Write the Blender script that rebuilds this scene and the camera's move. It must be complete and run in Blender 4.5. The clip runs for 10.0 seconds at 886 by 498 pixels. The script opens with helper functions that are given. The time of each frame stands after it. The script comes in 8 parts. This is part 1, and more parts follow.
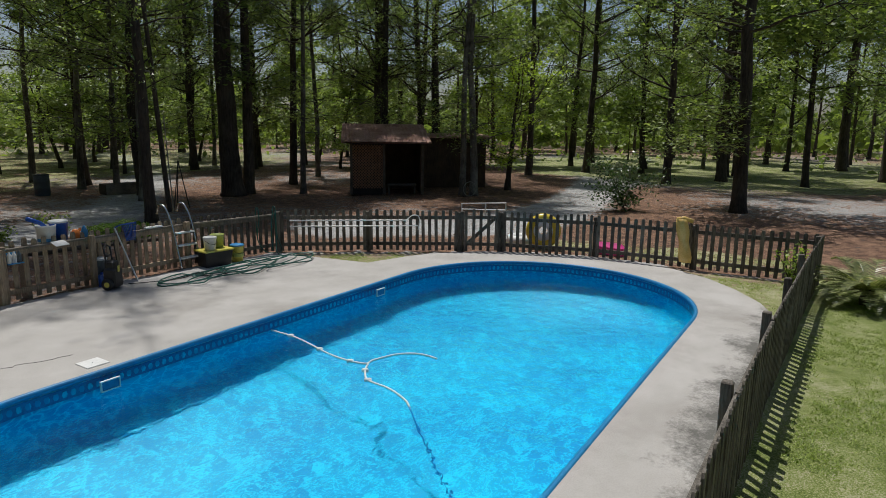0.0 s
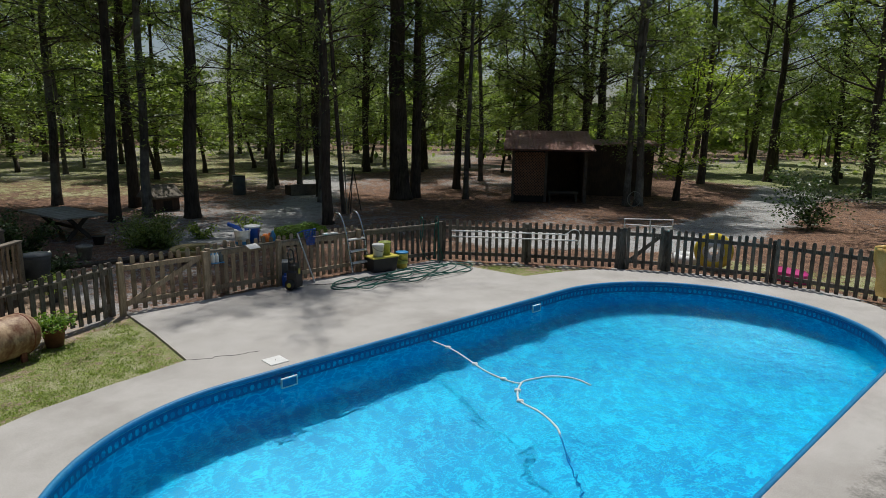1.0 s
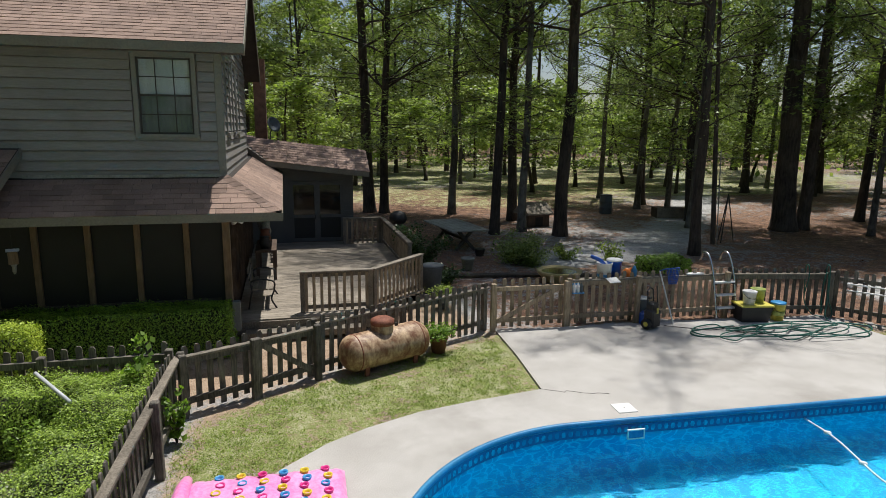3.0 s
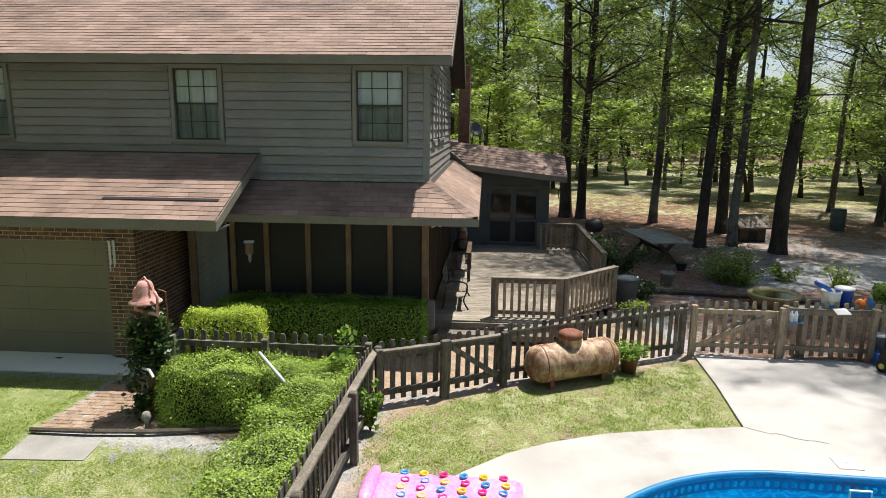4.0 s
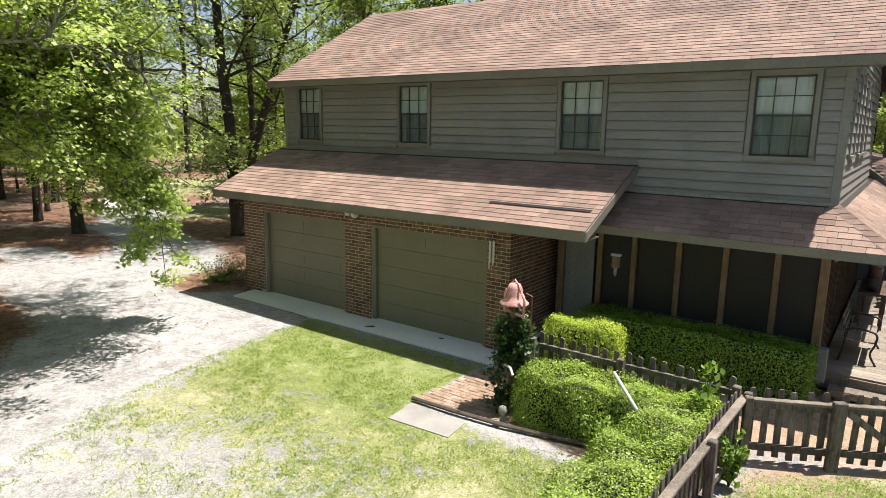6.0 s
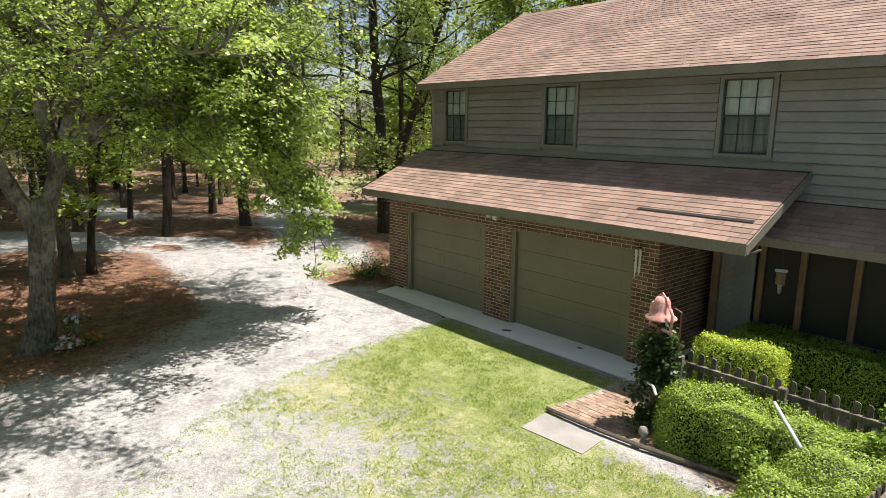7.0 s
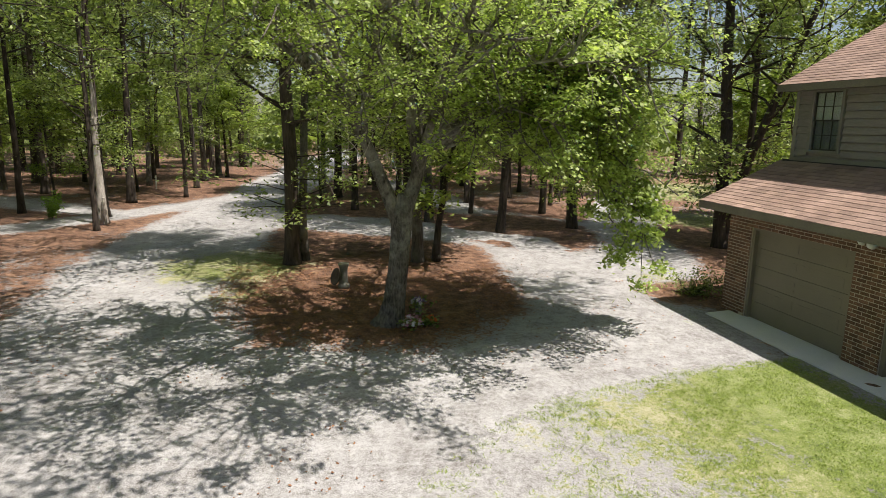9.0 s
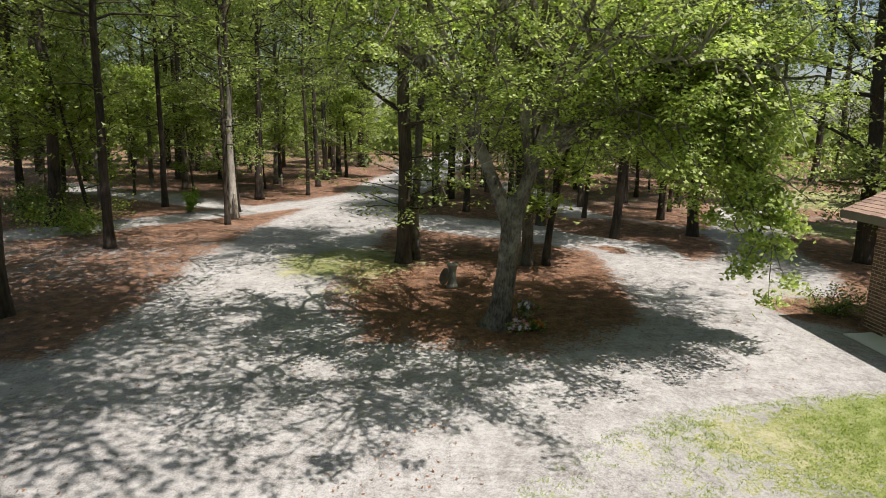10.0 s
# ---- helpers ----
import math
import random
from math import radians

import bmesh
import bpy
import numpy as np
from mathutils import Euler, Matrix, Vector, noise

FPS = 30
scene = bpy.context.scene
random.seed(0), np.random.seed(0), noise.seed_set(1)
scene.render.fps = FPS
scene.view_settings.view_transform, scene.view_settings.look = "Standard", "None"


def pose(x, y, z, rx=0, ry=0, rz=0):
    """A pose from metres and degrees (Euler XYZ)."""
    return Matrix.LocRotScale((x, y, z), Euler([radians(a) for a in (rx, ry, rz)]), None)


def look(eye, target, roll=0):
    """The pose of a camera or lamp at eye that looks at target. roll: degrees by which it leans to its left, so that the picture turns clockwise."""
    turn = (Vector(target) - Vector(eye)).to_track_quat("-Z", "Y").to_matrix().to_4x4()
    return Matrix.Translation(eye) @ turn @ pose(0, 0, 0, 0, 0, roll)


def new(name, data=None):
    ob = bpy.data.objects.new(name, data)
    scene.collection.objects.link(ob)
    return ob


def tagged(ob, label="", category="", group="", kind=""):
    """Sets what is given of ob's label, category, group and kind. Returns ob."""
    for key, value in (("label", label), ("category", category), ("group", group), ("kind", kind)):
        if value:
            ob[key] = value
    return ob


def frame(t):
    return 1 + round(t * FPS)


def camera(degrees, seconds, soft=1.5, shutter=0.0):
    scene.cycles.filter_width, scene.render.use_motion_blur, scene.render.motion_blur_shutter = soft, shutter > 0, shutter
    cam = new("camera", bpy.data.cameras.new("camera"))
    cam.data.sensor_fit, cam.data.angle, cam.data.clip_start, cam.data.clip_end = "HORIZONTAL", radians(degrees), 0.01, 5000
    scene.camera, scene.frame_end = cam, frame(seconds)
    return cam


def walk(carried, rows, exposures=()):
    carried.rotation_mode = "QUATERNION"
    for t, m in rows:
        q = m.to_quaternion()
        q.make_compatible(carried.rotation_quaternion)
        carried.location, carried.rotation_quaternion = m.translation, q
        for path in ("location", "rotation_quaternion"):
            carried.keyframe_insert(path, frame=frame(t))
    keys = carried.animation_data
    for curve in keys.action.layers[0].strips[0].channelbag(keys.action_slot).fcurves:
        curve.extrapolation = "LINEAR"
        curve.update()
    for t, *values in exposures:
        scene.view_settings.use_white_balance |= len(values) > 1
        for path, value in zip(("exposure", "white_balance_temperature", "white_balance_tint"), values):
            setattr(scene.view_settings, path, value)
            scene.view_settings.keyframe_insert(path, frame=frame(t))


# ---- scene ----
cam = camera(69.7, 10.0, soft=0.8)
PATH = [
    (0.0, (1.197, 0.501, 3.196), (2.906, 1.468, 2.816), 0.8),
    (0.5, (1.190, 0.500, 3.356), (2.763, 1.675, 2.972), 0.9),
    (1.0, (1.126, 0.481, 3.535), (2.540, 1.840, 3.148), 0.8),
    (1.5, (1.091, 0.468, 3.715), (2.307, 2.008, 3.326), 0.7),
    (2.0, (1.098, 0.511, 3.862), (2.107, 2.194, 3.475), 0.7),
    (3.5, (1.140, 0.619, 4.155), (1.316, 2.576, 3.781), 0.6),
    (4.0, (1.150, 0.662, 4.216), (1.027, 2.622, 3.838), 0.7),
    (4.5, (1.122, 0.726, 4.246), (0.693, 2.644, 3.875), 0.8),
    (5.0, (1.115, 0.801, 4.275), (0.410, 2.635, 3.900), 0.8),
    (5.5, (1.065, 0.889, 4.280), (0.111, 2.607, 3.908), 0.9),
    (7.0, (0.903, 1.119, 4.340), (-0.581, 2.405, 3.960), 0.8),
    (7.5, (0.833, 1.140, 4.345), (-0.791, 2.244, 3.966), 0.9),
    (8.0, (0.761, 1.130, 4.381), (-1.002, 1.993, 3.998), 0.9),
    (8.5, (0.672, 1.129, 4.410), (-1.183, 1.769, 4.021), 1.0),
    (9.0, (0.583, 1.149, 4.408), (-1.335, 1.561, 4.021), 1.0),
    (9.5, (0.535, 1.170, 4.395), (-1.415, 1.396, 4.010), 1.1),
    (10.0, (0.518, 1.186, 4.388), (-1.443, 1.255, 4.002), 1.1),
]
EXPOSURES = [(0.0, -0.55, 6350, 10), (2.0, -0.48, 6350, 10), (3.5, 0.29, 6480, 10), (5.5, 0.85, 6650, 13), (7.5, 0.66, 6750, 15), (10.0, 0.36, 6750, 15)]
walk(cam, [(t, look(eye, target, roll)) for t, eye, target, roll in PATH], EXPOSURES)

# ---- light: clear midday sky with a high sun from behind the house ----
SUN_WAY = Vector((0.24, 0.29, 1.0)).normalized()
world = bpy.data.worlds.new("world")
scene.world = world
world.use_nodes = True
wn, wl = world.node_tree.nodes, world.node_tree.links
sky = wn.new("ShaderNodeTexSky")
sky.sky_type, sky.sun_disc = "NISHITA", False
sky.sun_elevation = math.asin(SUN_WAY.z)
sky.sun_rotation = math.atan2(SUN_WAY.x, SUN_WAY.y)
sky.air_density, sky.dust_density, sky.ozone_density = 1.0, 1.5, 1.0
wl.new(sky.outputs[0], wn["Background"].inputs[0])
wn["Background"].inputs[1].default_value = 0.085
sun = new("sun", bpy.data.lights.new("sun", "SUN"))
sun.data.energy, sun.data.angle, sun.data.color = 5.0, radians(0.55), (1.0, 0.965, 0.90)
sun.matrix_world = look((0, 0, 60), (-SUN_WAY.x * 10, -SUN_WAY.y * 10, 60 - SUN_WAY.z * 10))

# ---- materials ----
def nodes_of(name):
    m = bpy.data.materials.new(name)
    m.use_nodes = True
    return m, m.node_tree.nodes, m.node_tree.links


def ramp(nt, stops):
    r = nt.new("ShaderNodeValToRGB")
    while len(r.color_ramp.elements) < len(stops):
        r.color_ramp.elements.new(0.5)
    for e, (p, c) in zip(r.color_ramp.elements, stops):
        e.position, e.color = p, (*c, 1)
    return r


def noise_node(nt, ln, vec, scale, detail=4, rough=0.6, stretch=None):
    n = nt.new("ShaderNodeTexNoise")
    n.inputs["Scale"].default_value, n.inputs["Detail"].default_value, n.inputs["Roughness"].default_value = scale, detail, rough
    if stretch:
        mp = nt.new("ShaderNodeMapping")
        mp.inputs["Scale"].default_value = stretch
        ln.new(vec, mp.inputs[0])
        vec = mp.outputs[0]
    ln.new(vec, n.inputs["Vector"])
    return n.outputs["Fac"]


def mixc(nt, ln, fac, a, b, mode="MIX"):
    m = nt.new("ShaderNodeMix")
    m.data_type, m.blend_type = "RGBA", mode
    for sock, v in ((m.inputs[0], fac), (m.inputs[6], a), (m.inputs[7], b)):
        if isinstance(v, (int, float)):
            sock.default_value = v
        elif isinstance(v, tuple):
            sock.default_value = (*v, 1)
        else:
            ln.new(v, sock)
    return m.outputs[2]


def maths(nt, ln, op, a, b=0.0, clamp=False):
    m = nt.new("ShaderNodeMath")
    m.operation, m.use_clamp = op, clamp
    for sock, v in ((m.inputs[0], a), (m.inputs[1], b)):
        if isinstance(v, (int, float)):
            sock.default_value = v
        else:
            ln.new(v, sock)
    return m.outputs[0]


def surface(name, dark, light, fine=30, coarse=2.5, rough=0.7, bump=0.2, metal=0.0, vary=0.0, island=False,
            stain=None, stain_amount=0.5, stretch=None, local=False, depth=0.01):
    """A material with grain at two scales, an optional stain, and variation from piece to piece."""
    m, nt, ln = nodes_of(name)
    b = nt["Principled BSDF"]
    if local:
        vec = nt.new("ShaderNodeTexCoord").outputs["Object"]
    else:
        vec = nt.new("ShaderNodeNewGeometry").outputs["Position"]
    f = noise_node(nt, ln, vec, fine, 5, 0.65, stretch)
    c = noise_node(nt, ln, vec, coarse, 4, 0.6)
    mixed = maths(nt, ln, "ADD", maths(nt, ln, "MULTIPLY", f, 0.55), maths(nt, ln, "MULTIPLY", c, 0.45))
    col = ramp(nt, [(0.38, dark), (0.62, light)])
    ln.new(mixed, col.inputs[0])
    out = col.outputs[0]
    if stain:
        s = noise_node(nt, ln, vec, coarse * 0.45, 6, 0.7)
        sr = ramp(nt, [(0.5, (0, 0, 0)), (0.68, (stain_amount,) * 3)])
        ln.new(s, sr.inputs[0])
        out = mixc(nt, ln, sr.outputs[0], out, stain)
    if vary:
        rnd = nt.new("ShaderNodeNewGeometry").outputs["Random Per Island"] if island else nt.new("ShaderNodeObjectInfo").outputs["Random"]
        val = maths(nt, ln, "ADD", maths(nt, ln, "MULTIPLY", rnd, 2 * vary), 1 - vary)
        hs = nt.new("ShaderNodeHueSaturation")
        ln.new(val, hs.inputs["Value"])
        ln.new(out, hs.inputs["Color"])
        out = hs.outputs[0]
    ln.new(out, b.inputs["Base Color"])
    b.inputs["Roughness"].default_value, b.inputs["Metallic"].default_value = rough, metal
    if bump:
        bp = nt.new("ShaderNodeBump")
        bp.inputs["Strength"].default_value, bp.inputs["Distance"].default_value = bump, depth
        ln.new(f, bp.inputs["Height"])
        ln.new(bp.outputs[0], b.inputs["Normal"])
    return m


def leaf_material(name, dark, light, glow=0.35, rough=0.5):
    m, nt, ln = nodes_of(name)
    b = nt["Principled BSDF"]
    g = nt.new("ShaderNodeNewGeometry")
    c = noise_node(nt, ln, g.outputs["Position"], 0.7, 3)
    mixed = maths(nt, ln, "ADD", maths(nt, ln, "MULTIPLY", g.outputs["Random Per Island"], 0.6), maths(nt, ln, "MULTIPLY", c, 0.4))
    col = ramp(nt, [(0.15, dark), (0.8, light)])
    ln.new(mixed, col.inputs[0])
    ln.new(col.outputs[0], b.inputs["Base Color"])
    b.inputs["Roughness"].default_value = rough
    t = nt.new("ShaderNodeBsdfTranslucent")
    bright = mixc(nt, ln, 1.0, col.outputs[0], (1.45, 1.6, 0.78), "MULTIPLY")
    ln.new(bright, t.inputs[0])
    mx = nt.new("ShaderNodeMixShader")
    mx.inputs[0].default_value = glow
    ln.new(b.outputs[0], mx.inputs[1])
    ln.new(t.outputs[0], mx.inputs[2])
    ln.new(mx.outputs[0], nt["Material Output"].inputs[0])
    return m


def deck_concrete():
    """Worn concrete, with dark algae along the foot of the side fence."""
    m = surface("pool_concrete", (0.355, 0.334, 0.307), (0.505, 0.485, 0.459), 70, 0.9, 0.9, 0.35, stain=(0.24, 0.22, 0.195), stain_amount=0.5)
    nt, ln = m.node_tree.nodes, m.node_tree.links
    b = nt["Principled BSDF"]
    pos = nt.new("ShaderNodeNewGeometry").outputs["Position"]
    xyz = nt.new("ShaderNodeSeparateXYZ")
    ln.new(pos, xyz.inputs[0])
    away = maths(nt, ln, "SUBTRACT", maths(nt, ln, "ADD", xyz.outputs[1], maths(nt, ln, "MULTIPLY", xyz.outputs[0], 0.062)), 1.1)
    n1, n2 = noise_node(nt, ln, pos, 1.1, 6, 0.7), noise_node(nt, ln, pos, 25, 5, 0.7)
    grow = maths(nt, ln, "SUBTRACT", maths(nt, ln, "ADD", maths(nt, ln, "MULTIPLY", n1, 2.2), maths(nt, ln, "MULTIPLY", n2, 0.8)), maths(nt, ln, "MULTIPLY", away, 1.15))
    r = ramp(nt, [(0.5, (0, 0, 0)), (0.95, (0.85, 0.85, 0.85))])
    ln.new(maths(nt, ln, "SUBTRACT", grow, 0.12), r.inputs[0])
    was = b.inputs["Base Color"].links[0].from_socket
    ln.new(mixc(nt, ln, r.outputs[0], was, (0.085, 0.083, 0.072)), b.inputs["Base Color"])
    return m


M = {}
M["siding"] = surface("grey_siding", (0.228, 0.214, 0.201), (0.303, 0.286, 0.27), 40, 1.2, 0.65, 0.25, vary=0.06, stretch=(0.15, 1, 1))
# rear room's grey boards, darkened to hold the shade they stand in
M["sunroom"] = surface("shaded_grey_boards", (0.075, 0.075, 0.072), (0.12, 0.12, 0.112), 40, 1.5, 0.7, 0.2)
M["trim"] = surface("grey_trim", (0.191, 0.184, 0.161), (0.261, 0.252, 0.222), 30, 1.5, 0.6, 0.2)
M["fascia"] = surface("brown_fascia", (0.15, 0.137, 0.105), (0.235, 0.215, 0.168), 30, 1.5, 0.6, 0.2)
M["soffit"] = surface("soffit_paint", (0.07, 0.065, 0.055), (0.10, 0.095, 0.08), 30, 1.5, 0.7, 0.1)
M["garage"] = surface("garage_door_paint", (0.185, 0.163, 0.112), (0.24, 0.212, 0.15), 60, 1.0, 0.5, 0.15)
M["brick"] = surface("brown_brick", (0.09, 0.047, 0.029), (0.25, 0.135, 0.082), 60, 6, 0.85, 0.5, vary=0.35)
M["brick_joined"] = surface("brown_brick_far", (0.09, 0.047, 0.029), (0.25, 0.135, 0.082), 60, 6, 0.85, 0.5, vary=0.35, island=True)
M["mortar"] = surface("mortar", (0.46, 0.39, 0.30), (0.60, 0.52, 0.42), 90, 5, 0.95, 0.4)
M["shingle"] = surface("brown_shingle", (0.205, 0.135, 0.103), (0.36, 0.252, 0.20), 55, 0.8, 0.9, 0.7, vary=0.2, stain=(0.135, 0.095, 0.08), stain_amount=0.65)
M["shingle_joined"] = surface("brown_shingle_far", (0.205, 0.135, 0.103), (0.36, 0.252, 0.20), 55, 0.8, 0.9, 0.7, vary=0.2, island=True, stain=(0.135, 0.095, 0.08), stain_amount=0.65)
M["underlay"] = surface("roof_felt", (0.03, 0.024, 0.02), (0.055, 0.045, 0.038), 60, 2, 0.95, 0.3)
M["weathered"] = surface("weathered_fence_wood", (0.045, 0.038, 0.03), (0.17, 0.145, 0.115), 45, 3, 0.85, 0.6, vary=0.3, stretch=(1, 1, 0.12))
M["dark_fence"] = surface("dark_fence_wood", (0.045, 0.039, 0.032), (0.19, 0.168, 0.138), 45, 3, 0.85, 0.6, vary=0.3, stretch=(1, 1, 0.12))
M["new_wood"] = surface("tan_fence_wood", (0.185, 0.138, 0.09), (0.44, 0.342, 0.235), 45, 3, 0.8, 0.5, vary=0.22, stretch=(1, 1, 0.12))
M["rail_wood"] = surface("weathered_rail_wood", (0.10, 0.085, 0.065), (0.28, 0.24, 0.19), 40, 3, 0.85, 0.5, vary=0.2)
M["deck_wood"] = surface("deck_board_wood", (0.17, 0.145, 0.11), (0.36, 0.31, 0.25), 40, 2, 0.85, 0.5, vary=0.16, stretch=(0.12, 1, 1))
M["post_wood"] = surface("porch_post_wood", (0.13, 0.085, 0.045), (0.25, 0.17, 0.10), 40, 2, 0.75, 0.4, stretch=(1, 1, 0.1))
M["concrete"] = deck_concrete()
M["old_slab"] = surface("worn_slab", (0.22, 0.21, 0.19), (0.36, 0.345, 0.32), 50, 2.0, 0.95, 0.4, stain=(0.26, 0.24, 0.19), stain_amount=0.7)
M["slab"] = surface("pale_concrete", (0.74, 0.74, 0.73), (0.88, 0.88, 0.87), 60, 1.2, 0.9, 0.25)
M["bark"] = surface("tree_bark", (0.022, 0.017, 0.012), (0.092, 0.072, 0.055), 14, 1.2, 0.95, 1.0, stretch=(1, 1, 0.18), depth=0.04, vary=0.2)
M["oak_bark"] = surface("oak_bark", (0.04, 0.034, 0.028), (0.26, 0.235, 0.195), 22, 3.0, 0.95, 1.0, stretch=(1, 1, 0.35), depth=0.06, stain=(0.42, 0.42, 0.36), stain_amount=0.75)
M["dead_wood"] = surface("dead_wood", (0.26, 0.235, 0.20), (0.55, 0.51, 0.45), 20, 2, 0.9, 0.6, stretch=(1, 1, 0.2))
M["leaf"] = leaf_material("broad_leaf", (0.065, 0.105, 0.026), (0.33, 0.40, 0.13), 0.38, 0.45)
M["oak_leaf"] = leaf_material("oak_leaf", (0.14, 0.20, 0.052), (0.52, 0.60, 0.22), 0.5, 0.5)
M["dogwood_leaf"] = leaf_material("dogwood_leaf", (0.18, 0.26, 0.025), (0.46, 0.56, 0.08), 0.5, 0.45)
M["far_leaf"] = leaf_material("far_leaf", (0.075, 0.115, 0.026), (0.33, 0.40, 0.12), 0.4)
M["light_leaf"] = leaf_material("light_leaf", (0.09, 0.14, 0.026), (0.36, 0.44, 0.11), 0.42)
M["pine_leaf"] = leaf_material("pine_needles", (0.055, 0.095, 0.026), (0.20, 0.27, 0.075), 0.42)
M["hedge_leaf"] = leaf_material("hedge_leaf", (0.035, 0.075, 0.008), (0.36, 0.50, 0.06), 0.14)
# boxwood leaf brightened in colour so the block hedge reads as sunlit
M["block_leaf"] = leaf_material("sunlit_boxwood_leaf", (0.16, 0.25, 0.012), (0.52, 0.62, 0.07), 0.16)
M["grey_bark"] = surface("lichened_bark", (0.035, 0.03, 0.024), (0.15, 0.135, 0.112), 14, 1.2, 0.95, 1.0, stretch=(1, 1, 0.25), depth=0.04, stain=(0.30, 0.30, 0.26), stain_amount=0.7)
M["hedge_dark"] = leaf_material("boxwood_leaf", (0.045, 0.11, 0.009), (0.33, 0.52, 0.05), 0.14)
# core colour darkened to hold the shade between the leaves
M["hedge_core"] = surface("shaded_hedge_twigs", (0.018, 0.024, 0.008), (0.045, 0.055, 0.018), 40, 3, 0.95, 0.5)
M["ivy_leaf"] = leaf_material("ivy_leaf", (0.018, 0.045, 0.012), (0.07, 0.12, 0.03), 0.2, 0.35)
M["palm_leaf"] = leaf_material("palm_frond", (0.08, 0.105, 0.03), (0.34, 0.36, 0.15), 0.3, 0.4)
M["weed_leaf"] = leaf_material("weed_leaf", (0.09, 0.17, 0.02), (0.22, 0.34, 0.05), 0.4)
M["grass_blade"] = leaf_material("grass_blade", (0.12, 0.19, 0.026), (0.36, 0.43, 0.105), 0.3, 0.6)
M["straw_blade"] = leaf_material("dry_straw", (0.14, 0.06, 0.028), (0.36, 0.18, 0.09), 0.1, 0.8)
# near-black colour that stands in for shade in rooms, openings and gaps
M["dark"] = surface("painted_shade", (0.012, 0.011, 0.010), (0.022, 0.02, 0.018), 20, 2, 0.9, 0.0)
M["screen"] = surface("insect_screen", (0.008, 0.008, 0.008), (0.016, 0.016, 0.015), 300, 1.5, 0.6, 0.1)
M["white"] = surface("white_plastic", (0.66, 0.66, 0.64), (0.80, 0.80, 0.78), 40, 3, 0.45, 0.05)
M["chrome"] = surface("steel_rail", (0.55, 0.55, 0.55), (0.75, 0.75, 0.75), 60, 5, 0.25, 0.05, metal=0.9)
M["grey_paint"] = surface("pale_grey_paint", (0.42, 0.44, 0.46), (0.58, 0.60, 0.62), 60, 5, 0.5, 0.05)
M["iron"] = surface("black_iron", (0.012, 0.012, 0.012), (0.04, 0.038, 0.035), 60, 6, 0.6, 0.3)
M["black_plastic"] = surface("black_plastic", (0.012, 0.012, 0.013), (0.025, 0.025, 0.027), 60, 6, 0.45, 0.05)
M["yellow"] = surface("yellow_plastic", (0.55, 0.48, 0.06), (0.68, 0.6, 0.12), 40, 4, 0.45, 0.05)
M["lime"] = surface("lime_green_plastic", (0.30, 0.36, 0.07), (0.44, 0.50, 0.14), 40, 4, 0.45, 0.05)
M["yellow_vinyl"] = surface("yellow_vinyl", (0.62, 0.46, 0.03), (0.75, 0.58, 0.06), 40, 4, 0.3, 0.05)
M["amber_vinyl"] = surface("amber_vinyl", (0.60, 0.38, 0.09), (0.78, 0.55, 0.20), 40, 4, 0.3, 0.05)
M["tank"] = surface("rusted_tank_paint", (0.15, 0.065, 0.028), (0.58, 0.42, 0.26), 12, 6.0, 0.55, 0.25, stain=(0.14, 0.045, 0.02), stain_amount=0.95, stretch=(1, 1, 0.35))
M["rust"] = surface("rusty_steel", (0.12, 0.035, 0.02), (0.28, 0.10, 0.055), 40, 5, 0.75, 0.3)
M["bell_red"] = surface("faded_red_paint", (0.50, 0.21, 0.17), (0.74, 0.42, 0.37), 30, 7, 0.65, 0.2, stain=(0.76, 0.71, 0.66), stain_amount=0.95)
M["pink"] = surface("pink_vinyl", (0.78, 0.20, 0.48), (0.90, 0.42, 0.68), 20, 3, 0.3, 0.1)
M["magenta"] = surface("magenta_vinyl", (0.62, 0.03, 0.22), (0.72, 0.06, 0.3), 20, 3, 0.3, 0.05)
M["blue_plastic"] = surface("blue_plastic", (0.01, 0.06, 0.32), (0.02, 0.11, 0.48), 30, 4, 0.35, 0.05)
M["sky_plastic"] = surface("light_blue_plastic", (0.04, 0.24, 0.52), (0.08, 0.34, 0.64), 30, 4, 0.35, 0.05)
M["orange"] = surface("orange_plastic", (0.72, 0.16, 0.02), (0.85, 0.25, 0.04), 30, 4, 0.35, 0.05)
M["hose"] = surface("green_hose", (0.008, 0.07, 0.055), (0.02, 0.13, 0.10), 30, 4, 0.4, 0.05)
M["terracotta"] = surface("dull_plastic_pot", (0.14, 0.055, 0.03), (0.24, 0.10, 0.06), 30, 4, 0.8, 0.15)
M["grey_plastic"] = surface("grey_bin_plastic", (0.06, 0.075, 0.085), (0.10, 0.12, 0.135), 30, 3, 0.6, 0.1)
M["ochre"] = surface("ochre_stone", (0.36, 0.29, 0.12), (0.55, 0.46, 0.24), 30, 4, 0.9, 0.3)
M["murk"] = surface("green_brown_water", (0.06, 0.05, 0.012), (0.11, 0.085, 0.02), 8, 3, 0.15, 0.05)
M["timber"] = surface("old_timber", (0.05, 0.042, 0.033), (0.13, 0.11, 0.085), 30, 3, 0.9, 0.5)
M["shed_wood"] = surface("shed_boards", (0.045, 0.03, 0.021), (0.105, 0.068, 0.045), 30, 2, 0.9, 0.5, vary=0.2, stretch=(1, 1, 0.1))
M["lattice_wood"] = surface("brown_lattice_paint", (0.16, 0.085, 0.05), (0.30, 0.17, 0.10), 30, 3, 0.8, 0.3)
M["tin"] = surface("rusty_tin_roof", (0.22, 0.075, 0.05), (0.50, 0.30, 0.24), 14, 1.5, 0.6, 0.2)
